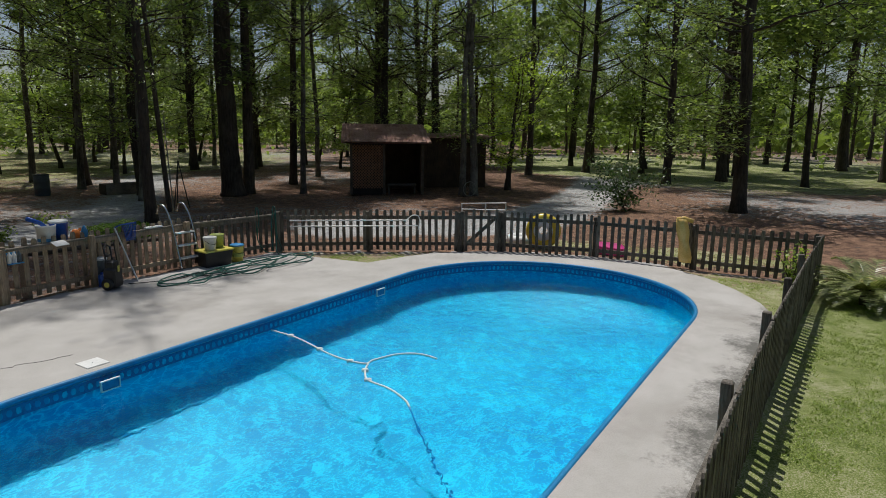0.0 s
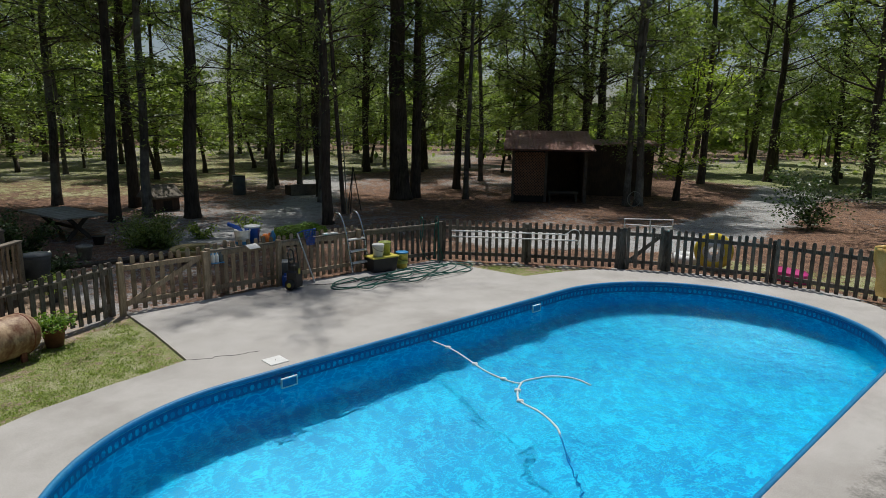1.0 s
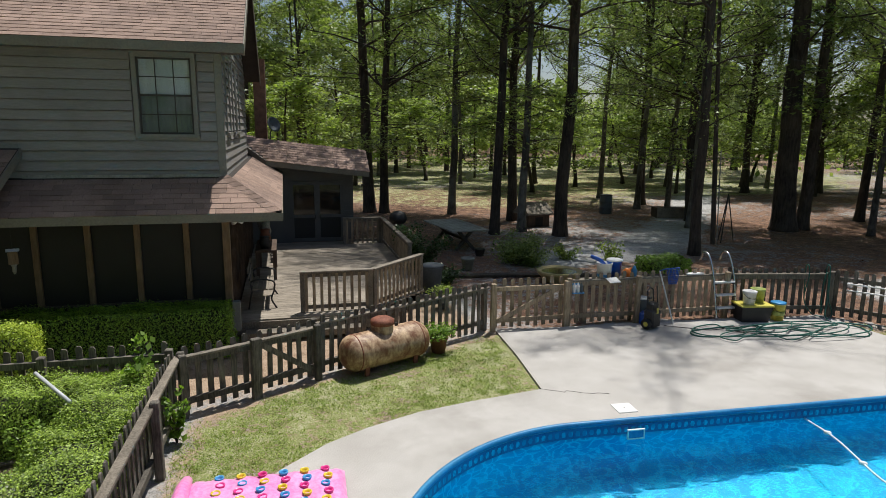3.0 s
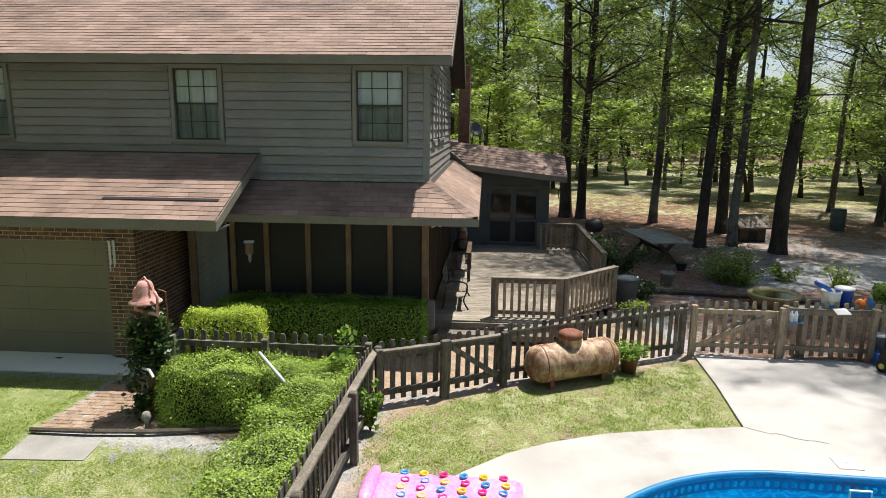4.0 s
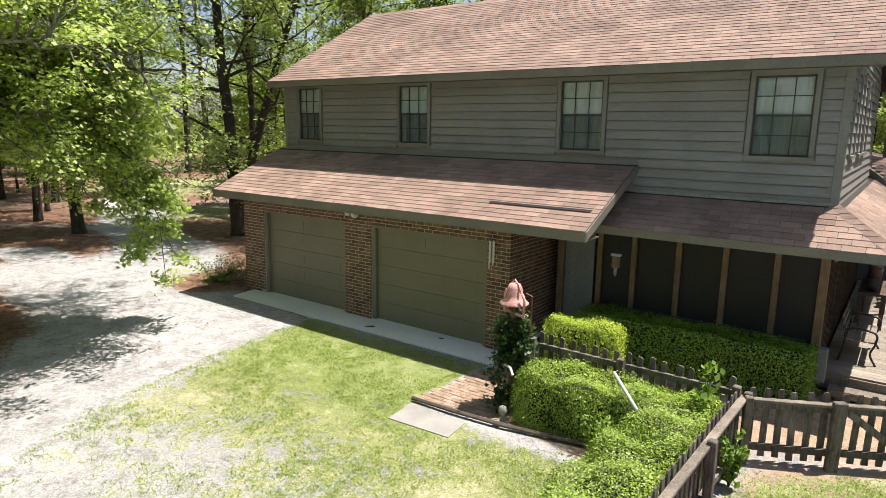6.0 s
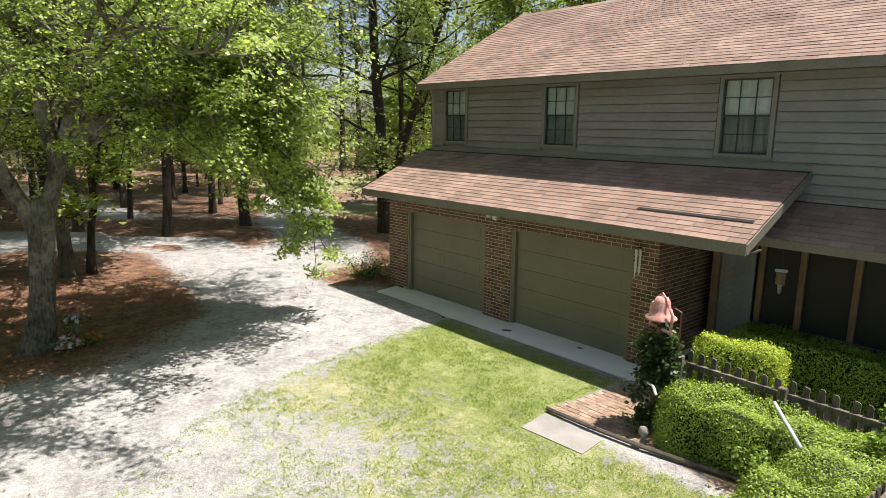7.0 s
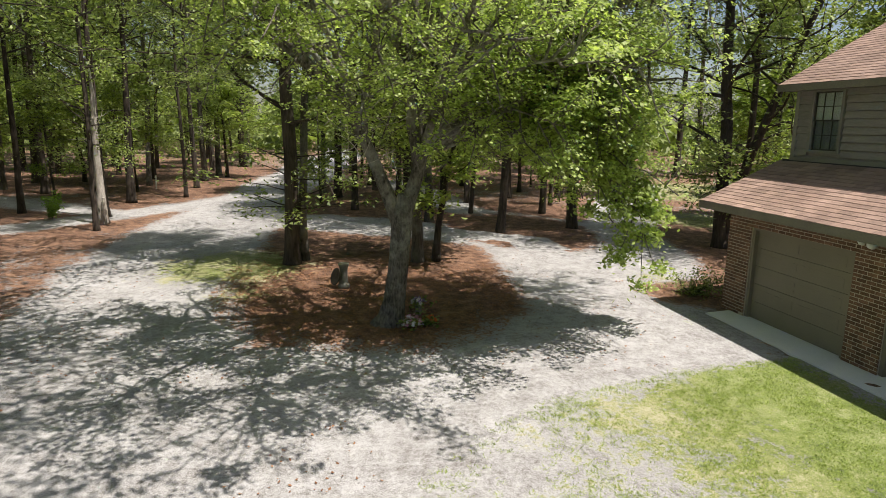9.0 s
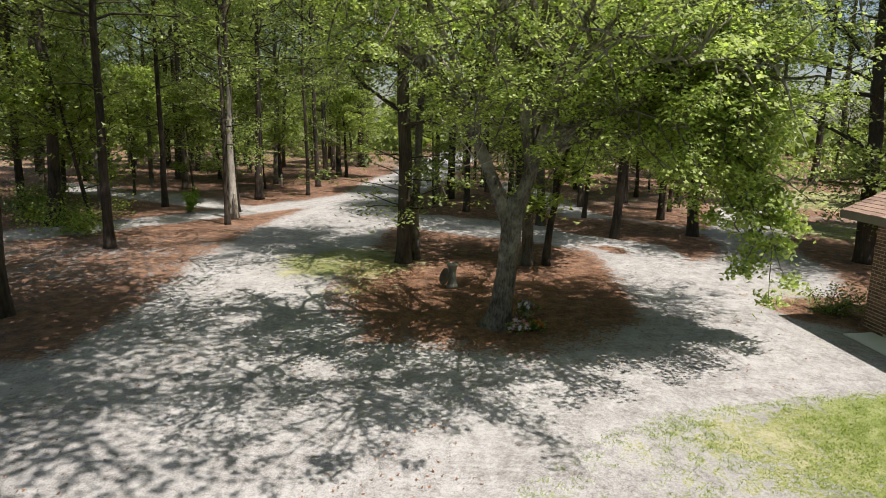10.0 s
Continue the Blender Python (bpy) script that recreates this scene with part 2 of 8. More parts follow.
M["dark_stone"] = surface("mossy_stone", (0.07, 0.075, 0.06), (0.17, 0.17, 0.145), 30, 5, 0.95, 0.4)
M["stone"] = surface("grey_stone", (0.20, 0.20, 0.17), (0.36, 0.35, 0.30), 30, 5, 0.95, 0.4)
M["petal_white"] = surface("pale_petals", (0.6, 0.55, 0.58), (0.8, 0.76, 0.78), 60, 12, 0.8, 0.1)
M["petal_pink"] = surface("pink_petals", (0.55, 0.22, 0.28), (0.75, 0.42, 0.46), 60, 12, 0.8, 0.1)
M["petal_violet"] = surface("violet_petals", (0.16, 0.10, 0.36), (0.30, 0.20, 0.52), 60, 12, 0.8, 0.1)
M["petal_orange"] = surface("orange_petals", (0.75, 0.13, 0.03), (0.88, 0.26, 0.06), 60, 12, 0.8, 0.1)
M["curtain"] = surface("pale_curtain", (0.72, 0.75, 0.73), (0.92, 0.93, 0.91), 20, 3, 0.9, 0.2, stretch=(6, 6, 0.3))
M["blind"] = surface("dim_blind", (0.20, 0.22, 0.22), (0.30, 0.32, 0.32), 20, 3, 0.9, 0.2, stretch=(6, 6, 0.3))
M["frame_dark"] = surface("dark_sash_paint", (0.035, 0.034, 0.03), (0.06, 0.058, 0.05), 30, 3, 0.5, 0.1)
M["liner_edge"] = surface("blue_pool_edge", (0.015, 0.16, 0.36), (0.03, 0.24, 0.47), 20, 3, 0.4, 0.05)
M["tile_dark"] = surface("liner_tile_dark", (0.015, 0.09, 0.26), (0.03, 0.16, 0.36), 30, 6, 0.35, 0.05, vary=0.3)
M["slate"] = surface("grey_panel", (0.16, 0.175, 0.17), (0.22, 0.235, 0.23), 30, 2, 0.7, 0.15)


def glass_material():
    m, nt, ln = nodes_of("window_glass")
    b = nt["Principled BSDF"]
    b.inputs["Base Color"].default_value = (0.9, 0.95, 0.95, 1)
    b.inputs["Roughness"].default_value, b.inputs["Transmission Weight"].default_value, b.inputs["IOR"].default_value = 0.02, 1.0, 1.45
    return m


def water_material():
    m, nt, ln = nodes_of("pool_water")
    b = nt["Principled BSDF"]
    b.inputs["Base Color"].default_value = (0.16, 0.84, 0.97, 1)
    b.inputs["Roughness"].default_value, b.inputs["Transmission Weight"].default_value, b.inputs["IOR"].default_value = 0.0, 1.0, 1.33
    b.inputs["Specular IOR Level"].default_value = 0.22
    pos = nt.new("ShaderNodeNewGeometry").outputs["Position"]
    a = noise_node(nt, ln, pos, 1.8, 2, 0.5, (1, 0.7, 1))
    c = noise_node(nt, ln, pos, 6.5, 2, 0.55, (0.75, 1, 1))
    d = noise_node(nt, ln, pos, 17, 1, 0.5)
    h = maths(nt, ln, "ADD", maths(nt, ln, "ADD", maths(nt, ln, "MULTIPLY", a, 0.8), maths(nt, ln, "MULTIPLY", c, 0.34)), maths(nt, ln, "MULTIPLY", d, 0.03))
    bp = nt.new("ShaderNodeBump")
    bp.inputs["Strength"].default_value, bp.inputs["Distance"].default_value = 1.0, 0.06
    ln.new(h, bp.inputs["Height"])
    ln.new(bp.outputs[0], b.inputs["Normal"])
    return m


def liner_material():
    """Vinyl liner in mottled blue, with a caustic light network painted into its colour."""
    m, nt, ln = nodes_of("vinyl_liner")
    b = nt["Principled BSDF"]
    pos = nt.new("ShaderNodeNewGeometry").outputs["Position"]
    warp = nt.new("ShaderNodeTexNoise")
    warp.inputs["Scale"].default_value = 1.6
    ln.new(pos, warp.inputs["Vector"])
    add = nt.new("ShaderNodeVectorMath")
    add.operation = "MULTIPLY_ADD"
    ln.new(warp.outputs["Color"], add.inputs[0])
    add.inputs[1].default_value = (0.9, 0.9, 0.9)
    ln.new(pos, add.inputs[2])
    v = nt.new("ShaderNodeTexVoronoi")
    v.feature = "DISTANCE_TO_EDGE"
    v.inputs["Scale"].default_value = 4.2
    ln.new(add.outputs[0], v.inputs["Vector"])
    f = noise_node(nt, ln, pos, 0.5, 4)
    # pale veins: the water's caustic light, put into the liner colour
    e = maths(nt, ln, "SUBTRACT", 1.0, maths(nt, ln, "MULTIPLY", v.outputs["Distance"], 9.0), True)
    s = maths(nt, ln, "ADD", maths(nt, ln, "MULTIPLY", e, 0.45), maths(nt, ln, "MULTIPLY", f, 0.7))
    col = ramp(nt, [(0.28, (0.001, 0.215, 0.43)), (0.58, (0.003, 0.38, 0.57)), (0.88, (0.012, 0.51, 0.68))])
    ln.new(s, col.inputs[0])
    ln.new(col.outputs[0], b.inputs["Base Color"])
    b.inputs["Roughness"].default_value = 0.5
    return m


def ground_material():
    """Sand, lawn and pine straw, laid out by the zones stored on the sheet and broken up by noise."""
    m, nt, ln = nodes_of("yard_ground")
    b = nt["Principled BSDF"]
    pos = nt.new("ShaderNodeNewGeometry").outputs["Position"]
    zone = nt.new("ShaderNodeAttribute")
    zone.attribute_name = "zones"
    sep = nt.new("ShaderNodeSeparateColor")
    ln.new(zone.outputs["Color"], sep.inputs[0])
    n1, n2, n3, n4 = (noise_node(nt, ln, pos, s, 6, 0.68) for s in (0.55, 2.7, 11.0, 55.0))
    rough = maths(nt, ln, "ADD", maths(nt, ln, "MULTIPLY", n1, 0.26), maths(nt, ln, "ADD", maths(nt, ln, "MULTIPLY", n2, 0.38), maths(nt, ln, "MULTIPLY", n3, 0.36)))
    def cover(zone_out, soft=0.16):
        d = maths(nt, ln, "SUBTRACT", maths(nt, ln, "ADD", zone_out, maths(nt, ln, "MULTIPLY", rough, 2.5)), 1.75)
        return maths(nt, ln, "MULTIPLY", d, 1 / soft, True)
    sand = ramp(nt, [(0.40, (0.13, 0.115, 0.10)), (0.45, (0.25, 0.24, 0.228)), (0.50, (0.36, 0.354, 0.345)), (0.555, (0.495, 0.492, 0.486))])
    ln.new(maths(nt, ln, "ADD", maths(nt, ln, "MULTIPLY", rough, 0.58), maths(nt, ln, "MULTIPLY", n4, 0.42)), sand.inputs[0])
    grass = ramp(nt, [(0.40, (0.06, 0.085, 0.017)), (0.46, (0.14, 0.185, 0.035)), (0.51, (0.24, 0.265, 0.08)), (0.56, (0.43, 0.395, 0.27))])
    ln.new(maths(nt, ln, "ADD", maths(nt, ln, "MULTIPLY", n4, 0.5), maths(nt, ln, "ADD", maths(nt, ln, "MULTIPLY", n2, 0.25), maths(nt, ln, "MULTIPLY", n1, 0.25))), grass.inputs[0])
    straw = ramp(nt, [(0.39, (0.024, 0.014, 0.010)), (0.46, (0.10, 0.052, 0.032)), (0.53, (0.22, 0.12, 0.073)), (0.61, (0.42, 0.26, 0.165))])
    ln.new(maths(nt, ln, "ADD", maths(nt, ln, "MULTIPLY", n4, 0.6), maths(nt, ln, "MULTIPLY", n2, 0.4)), straw.inputs[0])
    soil = ramp(nt, [(0.40, (0.20, 0.13, 0.08)), (0.5, (0.37, 0.265, 0.18)), (0.6, (0.48, 0.37, 0.27))])
    ln.new(maths(nt, ln, "ADD", maths(nt, ln, "MULTIPLY", n4, 0.6), maths(nt, ln, "MULTIPLY", n2, 0.4)), soil.inputs[0])
    bare = mixc(nt, ln, cover(zone.outputs["Alpha"], 0.3), sand.outputs[0], soil.outputs[0])
    c = mixc(nt, ln, cover(sep.outputs[2]), bare, straw.outputs[0])
    lush = ramp(nt, [(0.38, (0.05, 0.10, 0.012)), (0.5, (0.135, 0.215, 0.032)), (0.6, (0.24, 0.31, 0.07))])
    ln.new(maths(nt, ln, "ADD", maths(nt, ln, "MULTIPLY", n4, 0.6), maths(nt, ln, "MULTIPLY", n2, 0.4)), lush.inputs[0])
    green = mixc(nt, ln, maths(nt, ln, "MULTIPLY", maths(nt, ln, "SUBTRACT", maths(nt, ln, "ADD", sep.outputs[1], maths(nt, ln, "MULTIPLY", rough, 1.2)), 0.85), 1.6, True), grass.outputs[0], lush.outputs[0])
    c = mixc(nt, ln, cover(sep.outputs[0], 0.13), c, green)
    ln.new(c, b.inputs["Base Color"])
    b.inputs["Roughness"].default_value = 0.95
    bp = nt.new("ShaderNodeBump")
    bp.inputs["Strength"].default_value, bp.inputs["Distance"].default_value = 0.7, 0.03
    ln.new(maths(nt, ln, "ADD", n4, maths(nt, ln, "MULTIPLY", n3, 0.7)), bp.inputs["Height"])
    ln.new(bp.outputs[0], b.inputs["Normal"])
    return m


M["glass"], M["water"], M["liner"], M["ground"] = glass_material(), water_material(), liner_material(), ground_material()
M["pane"] = surface("dark_door_glass", (0.006, 0.007, 0.007), (0.012, 0.013, 0.013), 20, 2, 0.06, 0.0)

# ---- mesh helpers ----
class Solid:
    """Collects vertices and faces of one mesh."""

    def __init__(self):
        self.v, self.f = [], []

    def add(self, verts, faces, m=None):
        k = len(self.v)
        self.v += [tuple(m @ Vector(p)) for p in verts] if m else [tuple(p) for p in verts]
        self.f += [tuple(i + k for i in f) for f in faces]
        return self

    def box(self, x0, x1, y0, y1, z0, z1, m=None, c=0.0):
        """A box; c: chamfer of its upright edges and top."""
        if c <= 0:
            vs = [(x, y, z) for z in (z0, z1) for x, y in ((x0, y0), (x1, y0), (x1, y1), (x0, y1))]
            return self.add(vs, [(3, 2, 1, 0), (4, 5, 6, 7), (0, 1, 5, 4), (1, 2, 6, 5), (2, 3, 7, 6), (3, 0, 4, 7)], m)
        vs = []
        for z, k in ((z0, 0), (z1 - c, 0), (z1, c)):
            a0, a1, b0, b1 = x0 + k, x1 - k, y0 + k, y1 - k
            e = c * 0.7
            vs += [(a0 + e, b0, z), (a1 - e, b0, z), (a1, b0 + e, z), (a1, b1 - e, z), (a1 - e, b1, z), (a0 + e, b1, z), (a0, b1 - e, z), (a0, b0 + e, z)]
        fs = [tuple(range(7, -1, -1)), tuple(range(16, 24))]
        for r in (0, 8):
            fs += [(r + i, r + (i + 1) % 8, r + 8 + (i + 1) % 8, r + 8 + i) for i in range(8)]
        return self.add(vs, fs, m)

    def tube(self, pts, radii, n=8, cap=True, m=None):
        """A tube along points."""
        pts = [Vector(p) for p in pts]
        if isinstance(radii, (int, float)):
            radii = [radii] * len(pts)
        vs, fs = [], []
        side = None
        for i, p in enumerate(pts):
            d = (pts[min(i + 1, len(pts) - 1)] - pts[max(i - 1, 0)])
            d = d.normalized() if d.length > 1e-9 else Vector((0, 0, 1))
            if side is None:
                side = d.orthogonal().normalized()
            else:
                side = (side - d * side.dot(d))
                side = side.normalized() if side.length > 1e-6 else d.orthogonal().normalized()
            other = d.cross(side)
            for j in range(n):
                a = 2 * math.pi * j / n
                vs.append(p + (side * math.cos(a) + other * math.sin(a)) * radii[i])
        for i in range(len(pts) - 1):
            fs += [(i * n + j, i * n + (j + 1) % n, (i + 1) * n + (j + 1) % n, (i + 1) * n + j) for j in range(n)]
        if cap:
            fs += [tuple(range(n - 1, -1, -1)), tuple(range((len(pts) - 1) * n, len(pts) * n))]
        return self.add(vs, fs, m)

    def turned(self, profile, n=20, m=None):
        """A body of revolution about z from (radius, height) pairs."""
        vs = [(r * math.cos(2 * math.pi * j / n), r * math.sin(2 * math.pi * j / n), z) for r, z in profile for j in range(n)]
        fs = []
        for i in range(len(profile) - 1):
            fs += [(i * n + j, i * n + (j + 1) % n, (i + 1) * n + (j + 1) % n, (i + 1) * n + j) for j in range(n)]
        fs += [tuple(range(n - 1, -1, -1)), tuple(range((len(profile) - 1) * n, len(profile) * n))]
        return self.add(vs, fs, m)

    def plate(self, outline, z0, z1, m=None):
        """A convex plate of an outline in x and y, between two heights."""
        n = len(outline)
        vs = [(x, y, z0) for x, y in outline] + [(x, y, z1) for x, y in outline]
        fs = [tuple(range(n - 1, -1, -1)), tuple(range(n, 2 * n))] + [(i, (i + 1) % n, n + (i + 1) % n, n + i) for i in range(n)]
        return self.add(vs, fs, m)

    def mesh(self, name, smooth=False):
        me = bpy.data.meshes.new(name)
        me.from_pydata(self.v, [], self.f)
        if smooth:
            me.polygons.foreach_set("use_smooth", [True] * len(me.polygons))
        me.update()
        return me


def thing(name, x=0, y=0, z=0, turn=0, label="", category="", group="", kind=""):
    ob = new(name)
    ob.empty_display_size = 0.2
    ob.matrix_basis = pose(x, y, z, 0, 0, turn)
    return tagged(ob, label, category, group, kind)


def part(name, solid, material, parent=None, label="", smooth=False, m=None):
    me = solid if isinstance(solid, bpy.types.Mesh) else solid.mesh(name, smooth)
    if not me.materials:
        me.materials.append(M[material])
    ob = new(name, me)
    if parent:
        ob.parent = parent
    if m:
        ob.matrix_basis = m
    if label:
        tagged(ob, label)
    return ob


def one(name, solid, material, label, category, kind="", group="", smooth=False, m=None):
    """A thing of a single mesh."""
    return tagged(part(name, solid, material, None, "", smooth, m), label, category, group, kind)


def mesh_from_arrays(name, verts, corners):
    """A mesh of alike polygons from arrays: verts (n, 3), corners (faces, k)."""
    me = bpy.data.meshes.new(name)
    n, k = corners.shape
    me.vertices.add(len(verts))
    me.vertices.foreach_set("co", verts.astype(np.float32).ravel())
    me.loops.add(n * k)
    me.loops.foreach_set("vertex_index", corners.astype(np.int32).ravel())
    me.polygons.add(n)
    me.polygons.foreach_set("loop_start", np.arange(0, n * k, k, dtype=np.int32))
    me.update(calc_edges=True)
    return me


def leaves(name, centres, spread, count, size, rng, quad=True, flat=0.6, layer=0.7):
    """Many small leaves scattered round centres. spread: radius of each clump; layer: its height against its width."""
    idx = rng.integers(0, len(centres), count)
    c = np.asarray(centres)[idx]
    s = (np.asarray(spread)[idx] if np.ndim(spread) else np.full(count, spread))[:, None]
    off = rng.normal(0, 0.5, (count, 3)) * s * np.array([1, 1, layer])
    off[:, 2] -= 0.25 * (off[:, :2] ** 2).sum(1) / s[:, 0]
    return leaf_mesh(name, c + off, size, rng, quad, flat)


def leaf_mesh(name, p, size, rng, quad=True, flat=0.6, normals=None):
    count = len(p)
    nrm = rng.normal(0, 1, (count, 3))
    nrm[:, 2] = np.abs(nrm[:, 2]) + flat
    if normals is not None:
        nrm = nrm * 0.5 + normals * 1.1
    nrm /= np.linalg.norm(nrm, axis=1)[:, None]
    t = np.cross(nrm, rng.normal(0, 1, (count, 3)))
    t /= np.linalg.norm(t, axis=1)[:, None] + 1e-9
    b = np.cross(nrm, t)
    ln = (size * rng.uniform(0.6, 1.3, count))[:, None]
    w = ln * 0.34
    if quad:
        v = np.stack([p - t * ln * 0.5, p + b * w - nrm * w * 0.25, p + t * ln * 0.5, p - b * w - nrm * w * 0.25], 1).reshape(-1, 3)
        f = np.arange(count * 4).reshape(-1, 4)
    else:
        v = np.stack([p - t * ln * 0.5, p + b * w * 1.3, p + t * ln * 0.5 - b * w * 0.6], 1).reshape(-1, 3)
        f = np.arange(count * 3).reshape(-1, 3)
    return mesh_from_arrays(name, v, f)


def blob_points(rng, count, size, power=4.0):
    """Points on the skin of a rounded box of half-size size, with outward normals."""
    p = rng.uniform(-1, 1, (count, 3))
    p /= (np.abs(p) ** power).sum(1)[:, None] ** (1 / power)
    n = np.sign(p) * np.abs(p) ** (power - 1)
    n /= np.linalg.norm(n, axis=1)[:, None]
    return p * np.array(size), n


# ---- trees ----
def limb_path(rng, start, way, length, steps, wobble, lift):
    pts, p, d = [Vector(start)], Vector(start), Vector(way).normalized()
    for _ in range(steps):
        d = (d + Vector(rng.normal(0, wobble, 3)) + Vector((0, 0, lift))).normalized()
        p = p + d * (length / steps)
        pts.append(p.copy())
    return pts


def tree_meshes(seed, height, r0, low, reach, count, size, quad=False, lean=(0, 0), limbs=22, clump=0.6, lift=0.06, shape="round", trunk_n=9, twin=None, low_limbs=0, sprays=0.55, layer=0.45):
    """Meshes of a trunk with limbs, and of its leaves. low: where the crown begins; reach: its radius."""
    rng = np.random.default_rng(seed)
    wood = Solid()
    centres = []

    def stem(lean, h, r):
        k = 12
        wob = np.cumsum(rng.normal(0, 0.028 * h / 14, (k + 1, 2)), axis=0)
        pts = [Vector((lean[0] * (i / k) ** 1.2 + wob[i, 0], lean[1] * (i / k) ** 1.2 + wob[i, 1], h * i / k)) for i in range(k + 1)]
        pts[0] = Vector((0, 0, -0.15))
        rad = [r * (1 - 0.82 * i / k) for i in range(k + 1)]
        flare = [pts[0], Vector((pts[1] * 0.05).to_tuple()[:2] + (0.12,)), Vector((pts[1] * 0.3).to_tuple()[:2] + (0.5,))]
        wood.tube(flare[:1] + flare[1:] + pts[1:], [r * 1.5, r * 1.22, r * 1.05] + rad[1:], trunk_n)
        return pts, rad

    stems = [stem(lean, height, r0)]
    if twin:
        stems.append(stem(twin, height * 0.85, r0 * 0.75))
    for pts, rad in stems:
        k = len(pts) - 1
        for i in range(limbs // len(stems)):
            u = rng.random()
            h = low + (height * 0.97 - low) * u ** 0.9
            f = min(h / pts[-1].z * k, k - 0.01)
            a, b = pts[int(f)], pts[int(f) + 1]
            base = a.lerp(b, f - int(f))
            br = rad[int(f)]
            ang = rng.uniform(0, 2 * math.pi)
            if shape == "round":
                prof = math.sin(math.pi * min(1, 0.18 + 0.8 * u)) ** 0.7
            elif shape == "lofty":
                prof = 0.6 + 0.4 * math.sin(math.pi * u ** 0.8)
            elif shape == "pine":
                prof = 1.0 - 0.72 * u
            else:
                prof = 0.85 - 0.45 * u
            length = reach * prof * rng.uniform(0.65, 1.15)
            way = (math.cos(ang), math.sin(ang), rng.uniform(0.1, 0.75) if shape != "pine" else rng.uniform(-0.1, 0.35))
            path = limb_path(rng, base, way, length, 6, 0.16, lift)
            wood.tube(path, [max(0.012, br * 0.42 * (1 - 0.85 * j / 6)) for j in range(7)], 5, False)
            centres += [path[j] for j in (3, 4, 5, 6)]
            for _ in range(3):
                j = int(rng.integers(2, 6))
                tw = limb_path(rng, path[j], Vector(rng.normal(0, 1, 3)) + (path[j] - path[0]).normalized() * 1.1, length * rng.uniform(0.25, 0.5), 3, 0.2, 0.05)
                wood.tube(tw, [max(0.008, br * 0.14), 0.012, 0.009, 0.005], 4, False)
                centres += tw[1:]
    for _ in range(low_limbs):
        h = rng.uniform(low * 0.45, low)
        f = h / stems[0][0][-1].z * 12
        base = stems[0][0][int(f)].lerp(stems[0][0][int(f) + 1], f - int(f))
        ang = rng.uniform(0, 2 * math.pi)
        path = limb_path(rng, base, (math.cos(ang), math.sin(ang), 0.3), reach * rng.uniform(0.25, 0.6), 4, 0.2, -0.06)
        wood.tube(path, [0.03, 0.022, 0.016, 0.01, 0.006], 4, False)
        centres += path[1:] + [path[3].lerp(path[4], 0.5)]
    cs = np.array([c[:] for c in centres])
    cs = cs[rng.random(len(cs)) < sprays]
    sp = clump * rng.uniform(0.6, 1.4, len(cs))
    return wood.mesh("trunk", True), leaves("crown", cs, sp, count, size, rng, quad, 0.8, layer)


def joined(name, pieces):
    """One mesh of many placed copies of meshes: pairs of a mesh and its pose."""
    vs, ids, starts, nv, nl = [], [], [], 0, 0
    for me, m in pieces:
        co = np.empty(len(me.vertices) * 3, np.float32)
        me.vertices.foreach_get("co", co)
        k = np.array(m, dtype=np.float32)
        vs.append(co.reshape(-1, 3) @ k[:3, :3].T + k[:3, 3])
        li = np.empty(len(me.loops), np.int32)
        me.loops.foreach_get("vertex_index", li)
        st = np.empty(len(me.polygons), np.int32)
        me.polygons.foreach_get("loop_start", st)
        ids.append(li + nv)
        starts.append(st + nl)
        nv, nl = nv + len(me.vertices), nl + len(me.loops)
    out = bpy.data.meshes.new(name)
    out.vertices.add(nv)
    out.vertices.foreach_set("co", np.concatenate(vs).ravel())
    out.loops.add(nl)
    out.loops.foreach_set("vertex_index", np.concatenate(ids))
    first = np.concatenate(starts)
    out.polygons.add(len(first))
    out.polygons.foreach_set("loop_start", first)
    out.update(calc_edges=True)
    return out


def plant_tree(meshes, x, y, turn, scale, label, bark="bark", leaf="leaf", category="tree", group="woodland trees"):
    """A tree of its own from shared meshes."""
    t = thing("tree", x, y, 0, turn, label, category, group)
    t.scale = (scale[0], scale[0], scale[1])
    for n, me, mt in (("trunk", meshes[0].copy() if bark == "grey_bark" else meshes[0], bark), ("crown", meshes[1], leaf)):
        part(n, me, mt, t)
    return t

# ---- pool and deck outlines ----
POOL_C, POOL_TURN, POOL_HALF, POOL_R = Vector((8.655, 5.05)), radians(-2.56), 3.8, 2.97


def stadium(offset, n=40):
    """The pool's outline, grown by offset, anticlockwise."""
    r, out = POOL_R + offset, []
    for s, a0 in ((1, -90), (-1, 90)):
        for i in range(n + 1):
            a = radians(a0 + 180 * i / n)
            x, y = s * POOL_HALF + r * math.cos(a), r * math.sin(a)
            out.append((POOL_C.x + x * math.cos(POOL_TURN) - y * math.sin(POOL_TURN), POOL_C.y + x * math.sin(POOL_TURN) + y * math.cos(POOL_TURN)))
    return out


def pool_distance(x, y):
    """Distance from the pool's edge, negative inside."""
    dx, dy = x - POOL_C.x, y - POOL_C.y
    lx = dx * math.cos(POOL_TURN) + dy * math.sin(POOL_TURN)
    ly = -dx * math.sin(POOL_TURN) + dy * math.cos(POOL_TURN)
    return np.hypot(np.maximum(np.abs(lx) - POOL_HALF, 0), ly) - POOL_R


